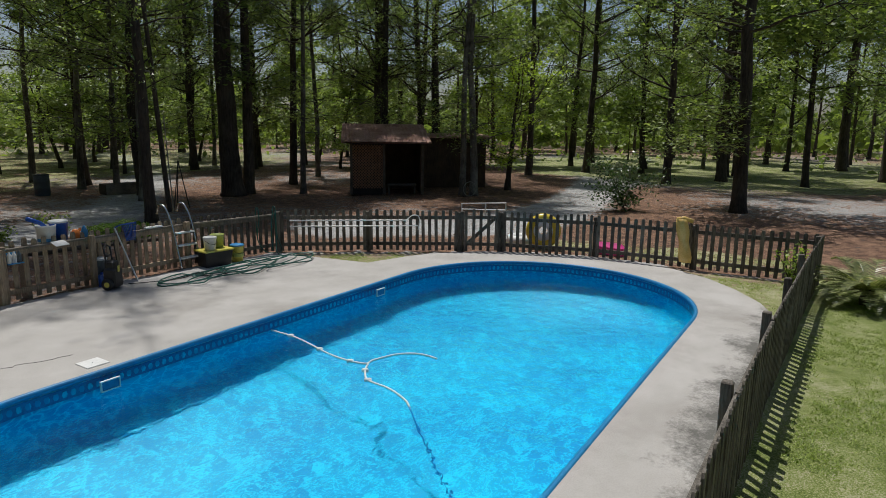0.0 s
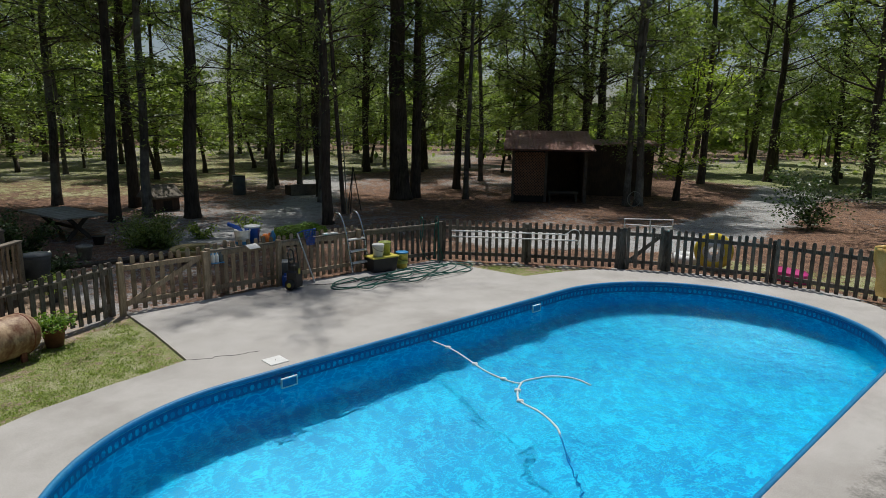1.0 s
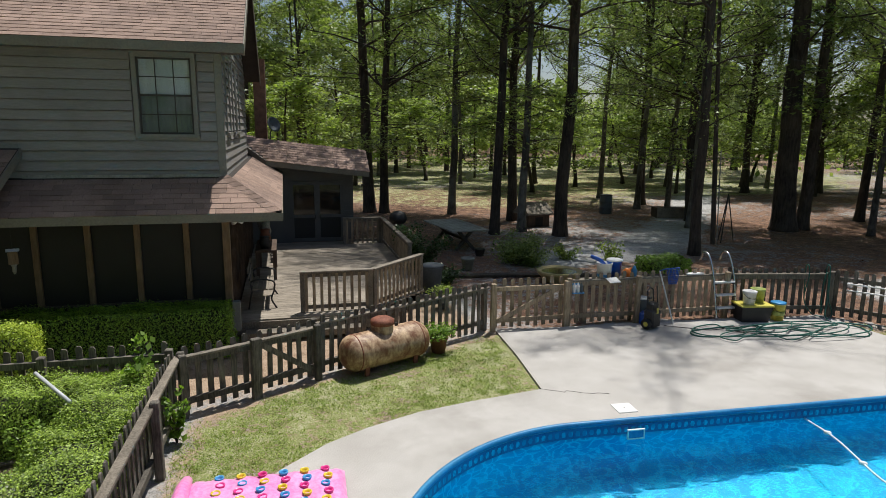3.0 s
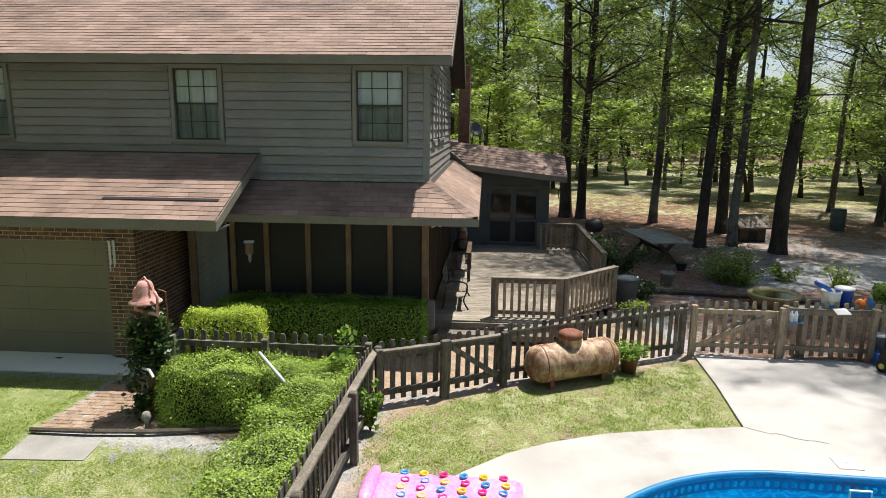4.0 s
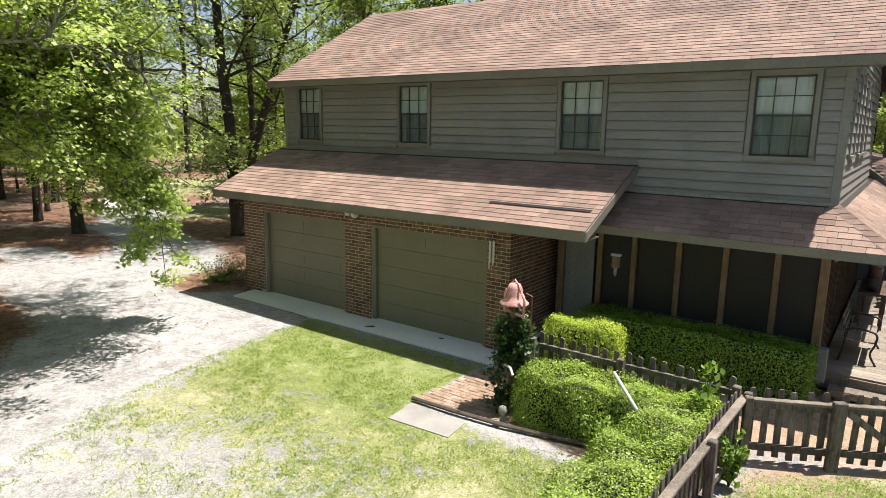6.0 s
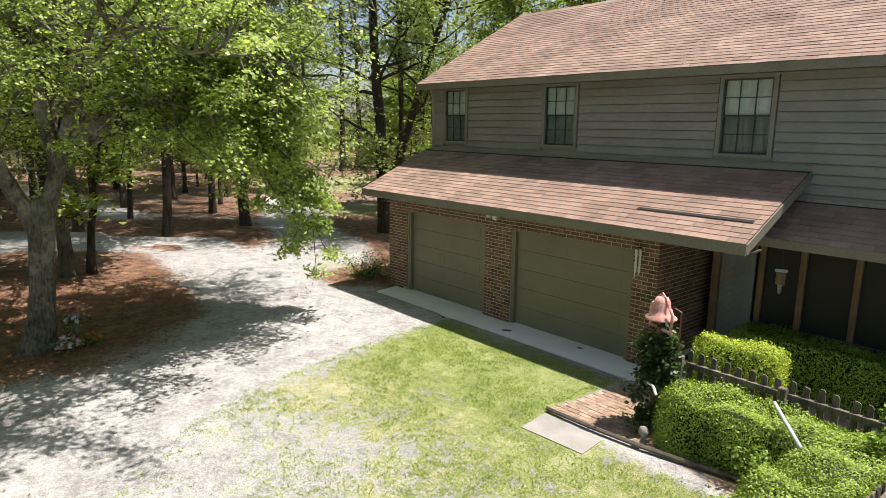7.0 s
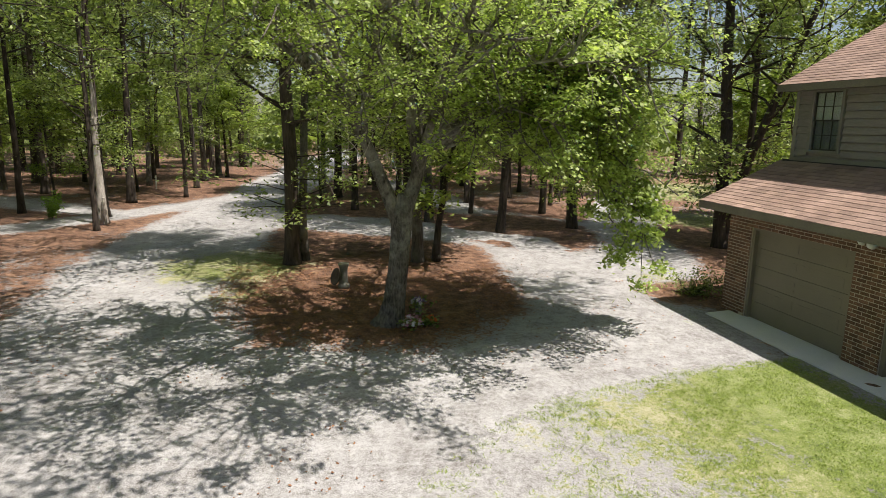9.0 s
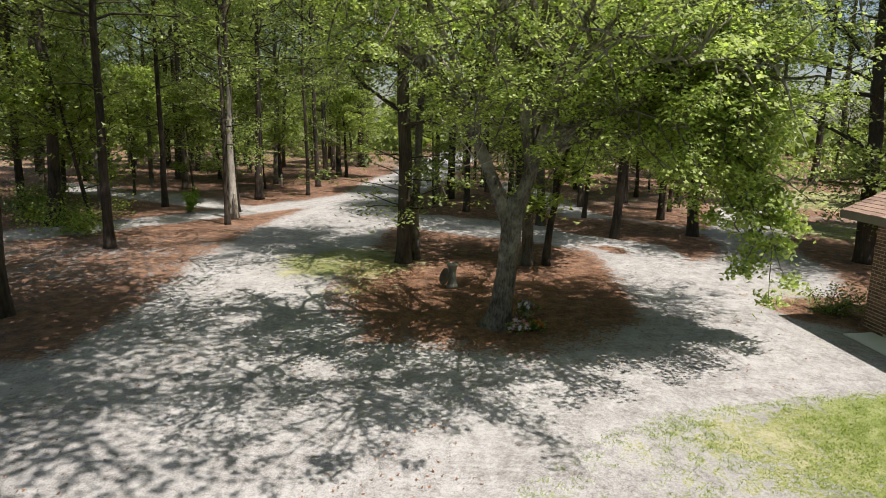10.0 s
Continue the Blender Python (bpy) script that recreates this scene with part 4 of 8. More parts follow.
def shingle_field(name, origin, along, up, width, rise_len, seed, own=0, trim_left=None, trim_right=None, roof_parent=None):
    """Courses of shingle tabs on a slope. origin: eave corner; along, up: unit ways; own: how many are single pieces."""
    rng = np.random.default_rng(seed)
    along, up = Vector(along), Vector(up)
    nrm = along.cross(up).normalized()
    course, tab, th = 0.145, 0.31, 0.009
    frame_m = Matrix((along.to_4d(), up.to_4d(), nrm.to_4d(), (0, 0, 0, 1))).transposed()
    frame_m.translation = Vector(origin)
    for i in range(3):
        frame_m[3][i] = 0
    frame_m[3][3] = 1
    def tab_solid(x0, x1, y0, jz, skew, s):
        d = th + jz
        s.add([(x0, y0 + skew, d), (x1, y0 - skew, d), (x1, y0 + course * 1.12, 0.001), (x0, y0 + course * 1.12, 0.001), (x0, y0 + skew, 0), (x1, y0 - skew, 0)],
              [(0, 1, 2, 3), (4, 5, 1, 0), (5, 2, 1), (4, 0, 3)])
    far, made = Solid(), 0
    rows = int(rise_len / course)
    piece = Solid()
    tab_solid(0, tab - 0.006, 0, 0.002, 0.0, piece)
    piece_me = None
    for r in range(rows):
        y = r * course
        lo = trim_left(y) if trim_left else 0.0
        hi = trim_right(y) if trim_right else width
        x = lo - (r % 2) * tab / 2 - (r % 5) * 0.04
        while x < hi:
            a, b = max(lo, x), min(hi, x + tab - 0.006)
            if b - a > 0.02:
                if made < own and b - a > tab - 0.01:
                    if piece_me is None:
                        piece_me = piece.mesh("shingle")
                        piece_me.materials.append(M["shingle"])
                    ob = new("shingle", piece_me)
                    ob.parent = roof_parent
                    ob.matrix_basis = frame_m @ pose(a, y + rng.normal(0, 0.003), 0)
                    made += 1
                else:
                    tab_solid(a, b, y + rng.normal(0, 0.003), abs(rng.normal(0, 0.002)), rng.normal(0, 0.002), far)
            x += tab
    ob = part("shingle_layer", far, "shingle_joined", roof_parent, "", False, frame_m)
    return tagged(ob, kind="stuff")


def build_roofs():
    # main roof
    X0, X1 = HX0 - 0.25, HX1 + 0.43
    back_y, th = 2 * RIDGE_Y - EAVE_Y, 0.1
    slope = (RIDGE_Z - EAVE_Z) / (RIDGE_Y - EAVE_Y)
    core = Solid()
    core.add([(X0, EAVE_Y, EAVE_Z), (X1, EAVE_Y, EAVE_Z), (X1, RIDGE_Y, RIDGE_Z), (X0, RIDGE_Y, RIDGE_Z), (X1, back_y, EAVE_Z), (X0, back_y, EAVE_Z),
              (X0, EAVE_Y, EAVE_Z - th), (X1, EAVE_Y, EAVE_Z - th), (X1, RIDGE_Y, RIDGE_Z - th), (X0, RIDGE_Y, RIDGE_Z - th), (X1, back_y, EAVE_Z - th), (X0, back_y, EAVE_Z - th)],
             [(0, 1, 2, 3), (3, 2, 4, 5), (6, 9, 8, 7), (9, 11, 10, 8), (0, 6, 7, 1), (5, 4, 10, 11), (1, 7, 8, 2), (2, 8, 10, 4), (0, 3, 9, 6), (3, 5, 11, 9)])
    roof = hpart("roof", core, "underlay", "brown asphalt shingle main roof")
    up = Vector((0, RIDGE_Y - EAVE_Y, RIDGE_Z - EAVE_Z)).normalized()
    length = math.hypot(RIDGE_Y - EAVE_Y, RIDGE_Z - EAVE_Z)
    shingle_field("main", (X0, EAVE_Y - 0.02, EAVE_Z + 0.004), (1, 0, 0), up, X1 - X0, length + 0.02, 11, 0, roof_parent=roof)
    shingle_field("rear", (X1, back_y + 0.02, EAVE_Z + 0.004), (-1, 0, 0), (0, -up.y, up.z), X1 - X0, length + 0.02, 12, 0, roof_parent=roof)
    part("fascia", Solid().box(X0 - 0.02, X1 + 0.02, EAVE_Y - 0.03, EAVE_Y - 0.003, EAVE_Z - 0.15, EAVE_Z + 0.0), "fascia", roof, "brown painted fascia board")
    for x in (X0 - 0.024, X1 + 0.004):
        for y0, y1 in ((EAVE_Y - 0.003, RIDGE_Y), (RIDGE_Y, back_y)):
            z0, z1 = (EAVE_Z, RIDGE_Z) if y0 < RIDGE_Y else (RIDGE_Z, EAVE_Z)
            fas = Solid().add([(x, y0, z0 - 0.19), (x, y1, z1 - 0.19), (x, y1, z1 - 0.004), (x, y0, z0 - 0.004), (x + 0.02, y0, z0 - 0.19), (x + 0.02, y1, z1 - 0.19), (x + 0.02, y1, z1 - 0.004), (x + 0.02, y0, z0 - 0.004)],
                    [(0, 3, 2, 1), (4, 5, 6, 7), (0, 1, 5, 4), (3, 7, 6, 2), (0, 4, 7, 3), (1, 2, 6, 5)])
            part("rake_board", fas, "fascia", roof)
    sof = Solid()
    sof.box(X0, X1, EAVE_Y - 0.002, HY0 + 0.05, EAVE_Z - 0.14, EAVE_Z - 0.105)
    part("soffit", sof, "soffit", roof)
    ridge = Solid()
    for i in range(int((X1 - X0) / 0.3)):
        x = X0 + i * 0.3
        ridge.add([(x, RIDGE_Y - 0.14, RIDGE_Z - 0.06), (x + 0.33, RIDGE_Y - 0.14, RIDGE_Z - 0.066), (x + 0.33, RIDGE_Y, RIDGE_Z + 0.012), (x, RIDGE_Y, RIDGE_Z + 0.024), (x + 0.33, RIDGE_Y + 0.14, RIDGE_Z - 0.066), (x, RIDGE_Y + 0.14, RIDGE_Z - 0.06)],
                  [(0, 1, 2, 3), (3, 2, 4, 5)])
    part("ridge_cap", ridge, "shingle_joined", roof, "shingle ridge caps")

    # garage roof: a lean-to against the upper wall
    gx0, gx1, gy, gz, ty, tz = -13.42, -3.2, 10.66, 2.66, HY0, 3.69
    g = Solid()
    g.add([(gx0, gy, gz), (gx1, gy, gz), (gx1, ty, tz), (gx0, ty, tz), (gx0, gy, gz - 0.06), (gx1, gy, gz - 0.06), (gx1, ty, tz - 0.06), (gx0, ty, tz - 0.06)],
          [(0, 1, 2, 3), (7, 6, 5, 4), (0, 4, 5, 1), (1, 5, 6, 2), (3, 7, 4, 0), (2, 6, 7, 3)])
    lean = hpart("garage_roof", g, "underlay", "brown shingle lean-to roof over the garage")
    up2 = Vector((0, ty - gy, tz - gz)).normalized()
    shingle_field("garage", (gx0, gy - 0.02, gz + 0.004), (1, 0, 0), up2, gx1 - gx0, math.hypot(ty - gy, tz - gz), 21, 300, roof_parent=lean)
    part("fascia", Solid().box(gx0 - 0.02, gx1 + 0.02, gy - 0.03, gy - 0.003, gz - 0.17, gz), "fascia", lean)
    for x in (gx0 - 0.024, gx1 + 0.004):
        f2 = Solid().add([(x, gy, gz - 0.17), (x, ty, tz - 0.17), (x, ty, tz - 0.002), (x, gy, gz - 0.002), (x + 0.02, gy, gz - 0.17), (x + 0.02, ty, tz - 0.17), (x + 0.02, ty, tz - 0.002), (x + 0.02, gy, gz - 0.002)],
               [(0, 3, 2, 1), (4, 5, 6, 7), (0, 1, 5, 4), (3, 7, 6, 2), (0, 4, 7, 3), (1, 2, 6, 5)])
        part("rake_board", f2, "fascia", lean)
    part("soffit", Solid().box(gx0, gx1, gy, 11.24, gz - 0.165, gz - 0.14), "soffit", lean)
    # near-black bar laid on the roof, painting the shade of a gap
    gap_bar = Solid()
    gap_bar.box(0, 2.05, -0.035, 0.035, 0.0, 0.016)
    part("loose_strip", gap_bar, "dark", lean, "dark bar for the shaded gap under a lifted shingle strip", False, pose(-5.4, 11.2, 2.93, math.degrees(math.atan2(tz - gz, ty - gy)), 0, 0))
    flash = Solid().box(HX0, -3.2, HY0 - 0.05, HY0 - 0.03, tz - 0.02, tz + 0.06)
    part("flashing", flash, "trim", lean, "metal flashing strip")

    # skirt roof over the porch, turning the corner with a hip
    ex, ey, ez, tz2 = 1.05, 11.93, 2.60, 3.18
    k = Solid()
    k.add([(-3.75, ey, ez), (ex, ey, ez), (HX1, HY0, tz2), (-3.75, HY0, tz2), (ex, 21.7, ez), (HX1, 21.7, tz2),
           (-3.75, ey, ez - 0.05), (ex, ey, ez - 0.05), (HX1, HY0, tz2 - 0.05), (-3.75, HY0, tz2 - 0.05), (ex, 21.7, ez - 0.05), (HX1, 21.7, tz2 - 0.05)],
          [(0, 1, 2, 3), (1, 4, 5, 2), (6, 9, 8, 7), (7, 8, 11, 10), (0, 6, 7, 1), (1, 7, 10, 4), (3, 9, 6, 0), (4, 10, 11, 5)])
    skirt = hpart("skirt_roof", k, "underlay", "brown shingle skirt roof over the porch")
    run = HY0 - ey
    upf = Vector((0, run, tz2 - ez)).normalized()
    ln_f = math.hypot(run, tz2 - ez)
    shingle_field("skirt", (-3.75, ey - 0.02, ez + 0.004), (1, 0, 0), upf, ex + 3.75, ln_f + 0.02, 31, 0, trim_right=lambda y: ex + 3.77 - (y + 0.12) / (ln_f + 0.02) * (ex - HX1), roof_parent=skirt)
    run_s = ex - HX1
    ups = Vector((-run_s, 0, tz2 - ez)).normalized()
    ln_s = math.hypot(run_s, tz2 - ez)
    shingle_field("skirt_side", (ex + 0.02, ey, ez + 0.004), (0, 1, 0), ups, 21.7 - ey, ln_s + 0.02, 32, 0, trim_left=lambda y: (y + 0.12) / (ln_s + 0.02) * run, roof_parent=skirt)
    a, b = Vector((ex + 0.02, ey - 0.02, ez + 0.022)), Vector((HX1, HY0, tz2 + 0.022))
    for i in range(9):
        p, q = a.lerp(b, i / 9), a.lerp(b, min(1, (i + 1.12) / 9))
        hip = Solid().add([p - Vector((0.19, 0, 0.0)), p + Vector((0, 0.19, 0.0)), q + Vector((0, 0.19, -0.008)), q - Vector((0.19, 0, 0.008)), p + Vector((0, 0, 0.03)), q + Vector((0, 0, 0.022))], [(0, 4, 5, 3), (4, 1, 2, 5)])
        part("hip_cap", hip, "shingle", skirt)
    part("fascia", Solid().box(-3.75, ex + 0.025, ey - 0.03, ey - 0.003, ez - 0.14, ez), "fascia", skirt)
    part("fascia", Solid().box(ex + 0.003, ex + 0.028, ey, 21.7, ez - 0.14, ez), "fascia", skirt)
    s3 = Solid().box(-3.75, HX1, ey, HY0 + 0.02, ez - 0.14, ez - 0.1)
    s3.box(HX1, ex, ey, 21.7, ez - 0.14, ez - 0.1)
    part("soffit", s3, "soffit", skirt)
    fl = Solid().box(-3.2, HX1 + 0.02, HY0 - 0.055, HY0 - 0.03, tz2 - 0.02, tz2 + 0.035)
    part("flashing", fl, "stone", skirt, "pale flashing strip")


build_roofs()


def brick_face(wall, x0, x1, y, z0, z1, holes=(), own_limit=300, side=None):
    """Running-bond bricks on a face towards -y (or +x when side is the x of the face)."""
    L, Hh, jt, d = 0.2, 0.062, 0.015, 0.004
    rng = np.random.default_rng(int(abs(x0 * 100) + 7))
    me = Solid()
    me.box(0, L, -d, 0.01, 0, Hh)
    mesh = me.mesh("brick")
    mesh.materials.append(M["brick"])
    far, count = Solid(), 0
    r, z = 0, z0 + 0.005
    while z + Hh <= z1 + 0.02:
        x = x0 - (r % 2) * (L + jt) / 2
        while x < x1:
            a, b = max(x, x0), min(x + L, x1)
            mid = (a + b) / 2
            if b - a > 0.03 and not any(h[0] < mid < h[1] and h[2] < z + Hh / 2 < h[3] for h in holes):
                m = pose(a, y + rng.normal(0, 0.0012), z) if side is None else pose(side + rng.normal(0, 0.0012), a, z, 0, 0, 90)
                if count < own_limit and b - a > L - 0.004:
                    ob = new("brick", mesh)
                    ob.parent = wall
                    ob.matrix_basis = m
                    count += 1
                else:
                    far.box(0, b - a, -d, 0.01, 0, Hh, m)
            x += L + jt
        z += Hh + jt
        r += 1
    if far.v:
        tagged(part("brick_field", far, "brick_joined", wall), kind="stuff")


def build_garage():
    y = 11.27
    doors = [(-12.25, -9.33), (-8.52, -5.46)]
    spans = [(-13.05, -12.25), (-9.33, -8.52), (-5.46, -4.95)]
    for a, b in spans:
        w = hpart("brick_pier", Solid().box(a, b, y, y + 0.3, 0, 2.5), "mortar", "brown brick pier")
        brick_face(w, a, b, y, 0, 2.5)
    head = hpart("brick_header", Solid().box(-12.25, -9.33, y, y + 0.3, 2.16, 2.5).box(-8.52, -5.46, y, y + 0.3, 2.16, 2.5), "mortar", "brown brick course above the garage doors")
    for a, b in doors:
        brick_face(head, a, b, y, 2.16, 2.5)
    side = hpart("brick_return", Solid().box(-5.25, -4.951, y + 0.3, 14.3, 0, 2.7), "mortar", "brown brick wall beside the entry")
    brick_face(side, y, 14.3, 0, 0, 2.62, side=-4.95)
    left = hpart("brick_end_wall", Solid().box(-13.05, -12.8, y + 0.3, HY1, 0, 2.95), "brick_joined", "brown brick end wall")
    for i, (a, b) in enumerate(doors):
        n = 5
        hgt = 2.12 / n
        door = hpart("garage_door", Solid().box(a + 0.09, b - 0.09, y + 0.165, y + 0.19, 0.0, 2.12), "garage", "olive-brown sectional garage door, closed")
        for r in range(n):
            z0, z1 = r * hgt, (r + 1) * hgt - 0.005
            part("door_section", Solid().box(a + 0.09, b - 0.09, y + 0.13, y + 0.16, z0, z1, c=0.004), "garage", door)
            if r == 0:
                continue
            for c in range(2):
                px = a + 0.2 + c * (b - a - 0.4) / 2
                w = (b - a - 0.4) / 2 - 0.1
                z0 = r * hgt + 0.1
                part("pressed_panel", Solid().box(px, px + w, y + 0.126, y + 0.1295, z0, z0 + 0.2), "garage", door)
        j = Solid()
        j.box(a, a + 0.09, y + 0.04, y + 0.18, 0, 2.16)
        j.box(b - 0.09, b, y + 0.04, y + 0.18, 0, 2.16)
        j.box(a + 0.09, b - 0.09, y + 0.04, y + 0.18, 2.1, 2.16)
        part("door_frame", j, "garage", door)
    lamp = Solid()
    lamp.tube([(-8.93, y, 2.36), (-8.93, y - 0.06, 2.36)], 0.06, 10)
    lamp.turned([(0.02, 0), (0.05, 0.02), (0.055, 0.07), (0.03, 0.12)], 12, pose(-8.88, y - 0.1, 2.36, 70, 0, 20) @ Matrix.Scale(1.5, 4))
    lamp.turned([(0.02, 0), (0.035, 0.02), (0.04, 0.06), (0.02, 0.09)], 12, pose(-9.08, y - 0.1, 2.36, 60, 0, -20) @ Matrix.Scale(1.4, 4))
    hpart("flood_light", lamp, "white", "small white flood light", True)
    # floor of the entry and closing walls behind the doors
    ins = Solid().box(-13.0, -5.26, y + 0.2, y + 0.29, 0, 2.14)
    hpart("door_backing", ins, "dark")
    sl = Solid()
    sl.plate([(-12.62, 10.53), (-4.84, 10.53), (-4.84, 11.4), (-12.75, 11.4)], -0.1, 0.012)
    one("garage_apron", sl, "slab", "pale concrete strip in front of the garage doors", "pavement", "structure")
    chime = thing("wind_chime", -5.3, 11.16, 2.5, 0, "wind chime of four pale metal tubes under the eave", "wind chime")
    part("top_disc", Solid().turned([(0.06, -0.28), (0.06, -0.26)], 14), "timber", chime)
    for k in range(4):
        x, yy = 0.05 * math.cos(k * 1.57), 0.05 * math.sin(k * 1.57)
        part("tube", Solid().tube([(x, yy, -0.3), (x, yy, -0.72 - 0.06 * (k % 3))], 0.013, 8), "white", chime)
    part("cord", Solid().tube([(0, 0, 0), (0, 0, -0.26)], 0.004, 5), "iron", chime)


build_garage()


def build_porch():
    y = HY0
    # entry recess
    # the entry's deep shade is put into the colour of these walls
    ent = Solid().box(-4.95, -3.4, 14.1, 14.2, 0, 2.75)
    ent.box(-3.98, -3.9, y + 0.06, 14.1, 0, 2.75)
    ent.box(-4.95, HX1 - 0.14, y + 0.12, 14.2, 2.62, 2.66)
    hpart("entry_wall", ent, "dark", "recessed entry walls coloured near black for the shade inside")
    d = Solid().box(-4.85, -4.05, 14.04, 14.08, 0.1, 2.1)
    dr = hpart("front_door", d, "timber", "dark wooden front door")
    part("door_knob", Solid().turned([(0.015, 0), (0.03, 0.02), (0.02, 0.05)], 10, pose(-4.15, 14.04, 1.05, 90, 0, 0)), "chrome", dr, "metal knob")
    step = Solid().box(-4.95, -3.95, 11.9, 14.05, 0, 0.1)
    one("entry_step", step, "slab", "pale concrete entry step", "step", "structure")
    p = Solid().box(-4.72, -4.58, y - 0.07, y + 0.07, 0.1, 2.46, c=0.01)
    hpart("entry_post", p, "post_wood", "brown wooden entry post")
    hpart("side_panel", Solid().box(-4.57, -3.95, y, y + 0.05, 0.1, 2.5), "slate", "plain grey panel beside the porch")
    lat = Solid()
    for i in range(15):
        z = 0.35 + i * 0.14
        lat.add([(-4.5, y - 0.004, z), (-4.42, y - 0.004, z), (-4.3, y - 0.004, z + 0.14), (-4.38, y - 0.004, z + 0.14)], [(0, 1, 2, 3)])
    hpart("lattice_strip", lat, "trim", "carved strip on the panel")
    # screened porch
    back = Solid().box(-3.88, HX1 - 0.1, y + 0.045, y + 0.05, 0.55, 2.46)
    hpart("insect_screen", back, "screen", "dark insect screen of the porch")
    hpart("knee_wall", Solid().box(-3.94, HX1, y, y + 0.1, 0.0, 0.55), "shed_wood", "dark boarded knee wall")
    hpart("head_beam", Solid().box(-3.94, HX1, y - 0.02, y + 0.08, 2.38, 2.5), "post_wood", "porch head beam")
    for x in (-3.83, -3.14, -2.30, -1.49, -0.66):
        hpart("porch_post", Solid().box(x - 0.05, x + 0.05, y - 0.03, y + 0.04, 0.5, 2.4, c=0.008), "post_wood", "brown wooden porch post")
    hpart("corner_post", Solid().box(-0.03, 0.1, y - 0.05, y + 0.08, 0.2, 2.46, c=0.01), "post_wood", "brown wooden corner post")
    # side wall below the skirt roof, along the deck
    s = Solid().box(HX1 - 0.12, HX1, y + 0.09, 21.7, 0, 2.6)
    sw = hpart("wall_deck_side", s, "shed_wood", "dark boarded wall along the deck")
    for k in range(34):
        yy = y + 0.15 + k * 0.25
        part("batten", Solid().box(HX1, HX1 + 0.018, yy, yy + 0.045, 0.36, 2.46), "shed_wood", sw)
    f = Solid()
    for i in range(26):
        x = -3.85 + i * 0.14
        f.box(x, x + 0.05, y - 0.05, y - 0.03, 0.55, 0.9)
    f.box(-3.85, -0.1, y - 0.045, y - 0.032, 0.86, 0.9)
    hpart("low_slats", f, "timber", "row of dark low slats")


build_porch()


def build_sunroom():
    y, x1 = 21.7, 3.3
    s = Solid()
    s.box(-1.0, 1.3, y, y + 0.12, 0.0, 3.0)
    s.box(2.98, x1, y, y + 0.12, 0.0, 2.75)
    s.box(1.3, 2.98, y, y + 0.12, 2.35, 3.0)
    s.box(x1 - 0.12, x1, y + 0.12, 26.0, 0, 2.75)
    s.box(-1.0, x1 - 0.12, 25.9, 26.0, 0, 3.2)
    wall = hpart("sunroom_wall", s, "sunroom", "grey board wall of the rear room")
    for k in range(14):
        part("clapboard", Solid().box(2.99, x1 + 0.01, y - 0.02, y - 0.001, 0.35 + k * 0.17, 0.51 + k * 0.17), "sunroom", wall)
    for k in range(2):
        a = 1.3 + k * 0.84
        fr = Solid()
        for q in ((a, a + 0.09, 0.36, 2.33), (a + 0.75, a + 0.84, 0.36, 2.33), (a + 0.09, a + 0.75, 2.22, 2.33), (a + 0.09, a + 0.75, 1.15, 1.25), (a + 0.09, a + 0.75, 0.36, 0.48)):
            fr.box(q[0], q[1], y - 0.03, y + 0.02, q[2], q[3])
        d = hpart("screen_door", fr, "sunroom", "grey framed screen door, closed")
        part("upper_screen", Solid().box(a + 0.09, a + 0.75, y - 0.004, y, 1.25, 2.22), "pane", d, "dark reflecting glass")
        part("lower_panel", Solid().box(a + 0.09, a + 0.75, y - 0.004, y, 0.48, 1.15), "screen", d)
        part("door_handle", Solid().box(a + (0.75 if k == 0 else 0.06), a + (0.78 if k == 0 else 0.09), y - 0.06, y - 0.03, 1.1, 1.25), "iron", d)
    # low roof: a main slope falling to the east and a front slope towards the deck
    r = Solid()
    A, B, C, D = Vector((-0.6, 22.4, 3.85)), Vector((3.75, 22.4, 2.70)), Vector((3.75, 26.3, 2.70)), Vector((-0.6, 26.3, 3.85))
    E, F = Vector((0.6, 21.15, 3.02)), Vector((3.78, 21.15, 2.66))
    dn = Vector((0, 0, -0.16))
    pts = [A, B, C, D, E, F]
    r.add(pts + [p + dn for p in pts], [(0, 1, 2, 3), (4, 5, 1, 0), (9, 8, 7, 6), (6, 7, 11, 10), (4, 10, 11, 5), (5, 11, 7, 1), (1, 7, 8, 2), (2, 8, 9, 3), (0, 6, 10, 4), (3, 9, 6, 0)])
    roof = hpart("sunroom_roof", r, "fascia", "brown shingle low roof of the rear room")
    up = (D - C).normalized()
    shingle_field("sunroom", (3.77, 22.4, 2.71), (0, 1, 0), up, 3.9, (D - C).length, 41, 0, roof_parent=roof)
    al = (F - E).normalized()
    up2 = ((A - E) - al * (A - E).dot(al)).normalized()
    shingle_field("sunroom_front", E - Vector((0, 0.02, -0.006)), al, up2, (F - E).length + 0.02, ((A - E) - al * (A - E).dot(al)).length, 42, 0, trim_left=lambda y: -y * 0.8, trim_right=lambda y: (F - E).length + 0.02 - y * 0.05, roof_parent=roof)
    ch = hpart("chimney", Solid().box(0.25, 0.62, 22.6, 23.6, 3.0, 6.2), "brick_joined", "brown brick chimney")
    dish = thing("satellite_dish", 0.7, 22.4, 3.5, 0, "small grey satellite dish on a bent arm", "satellite dish")
    part("arm", Solid().tube([(0, 0, -0.2), (0.03, 0, 0.35), (0.12, -0.02, 0.6)], 0.02, 6), "iron", dish)
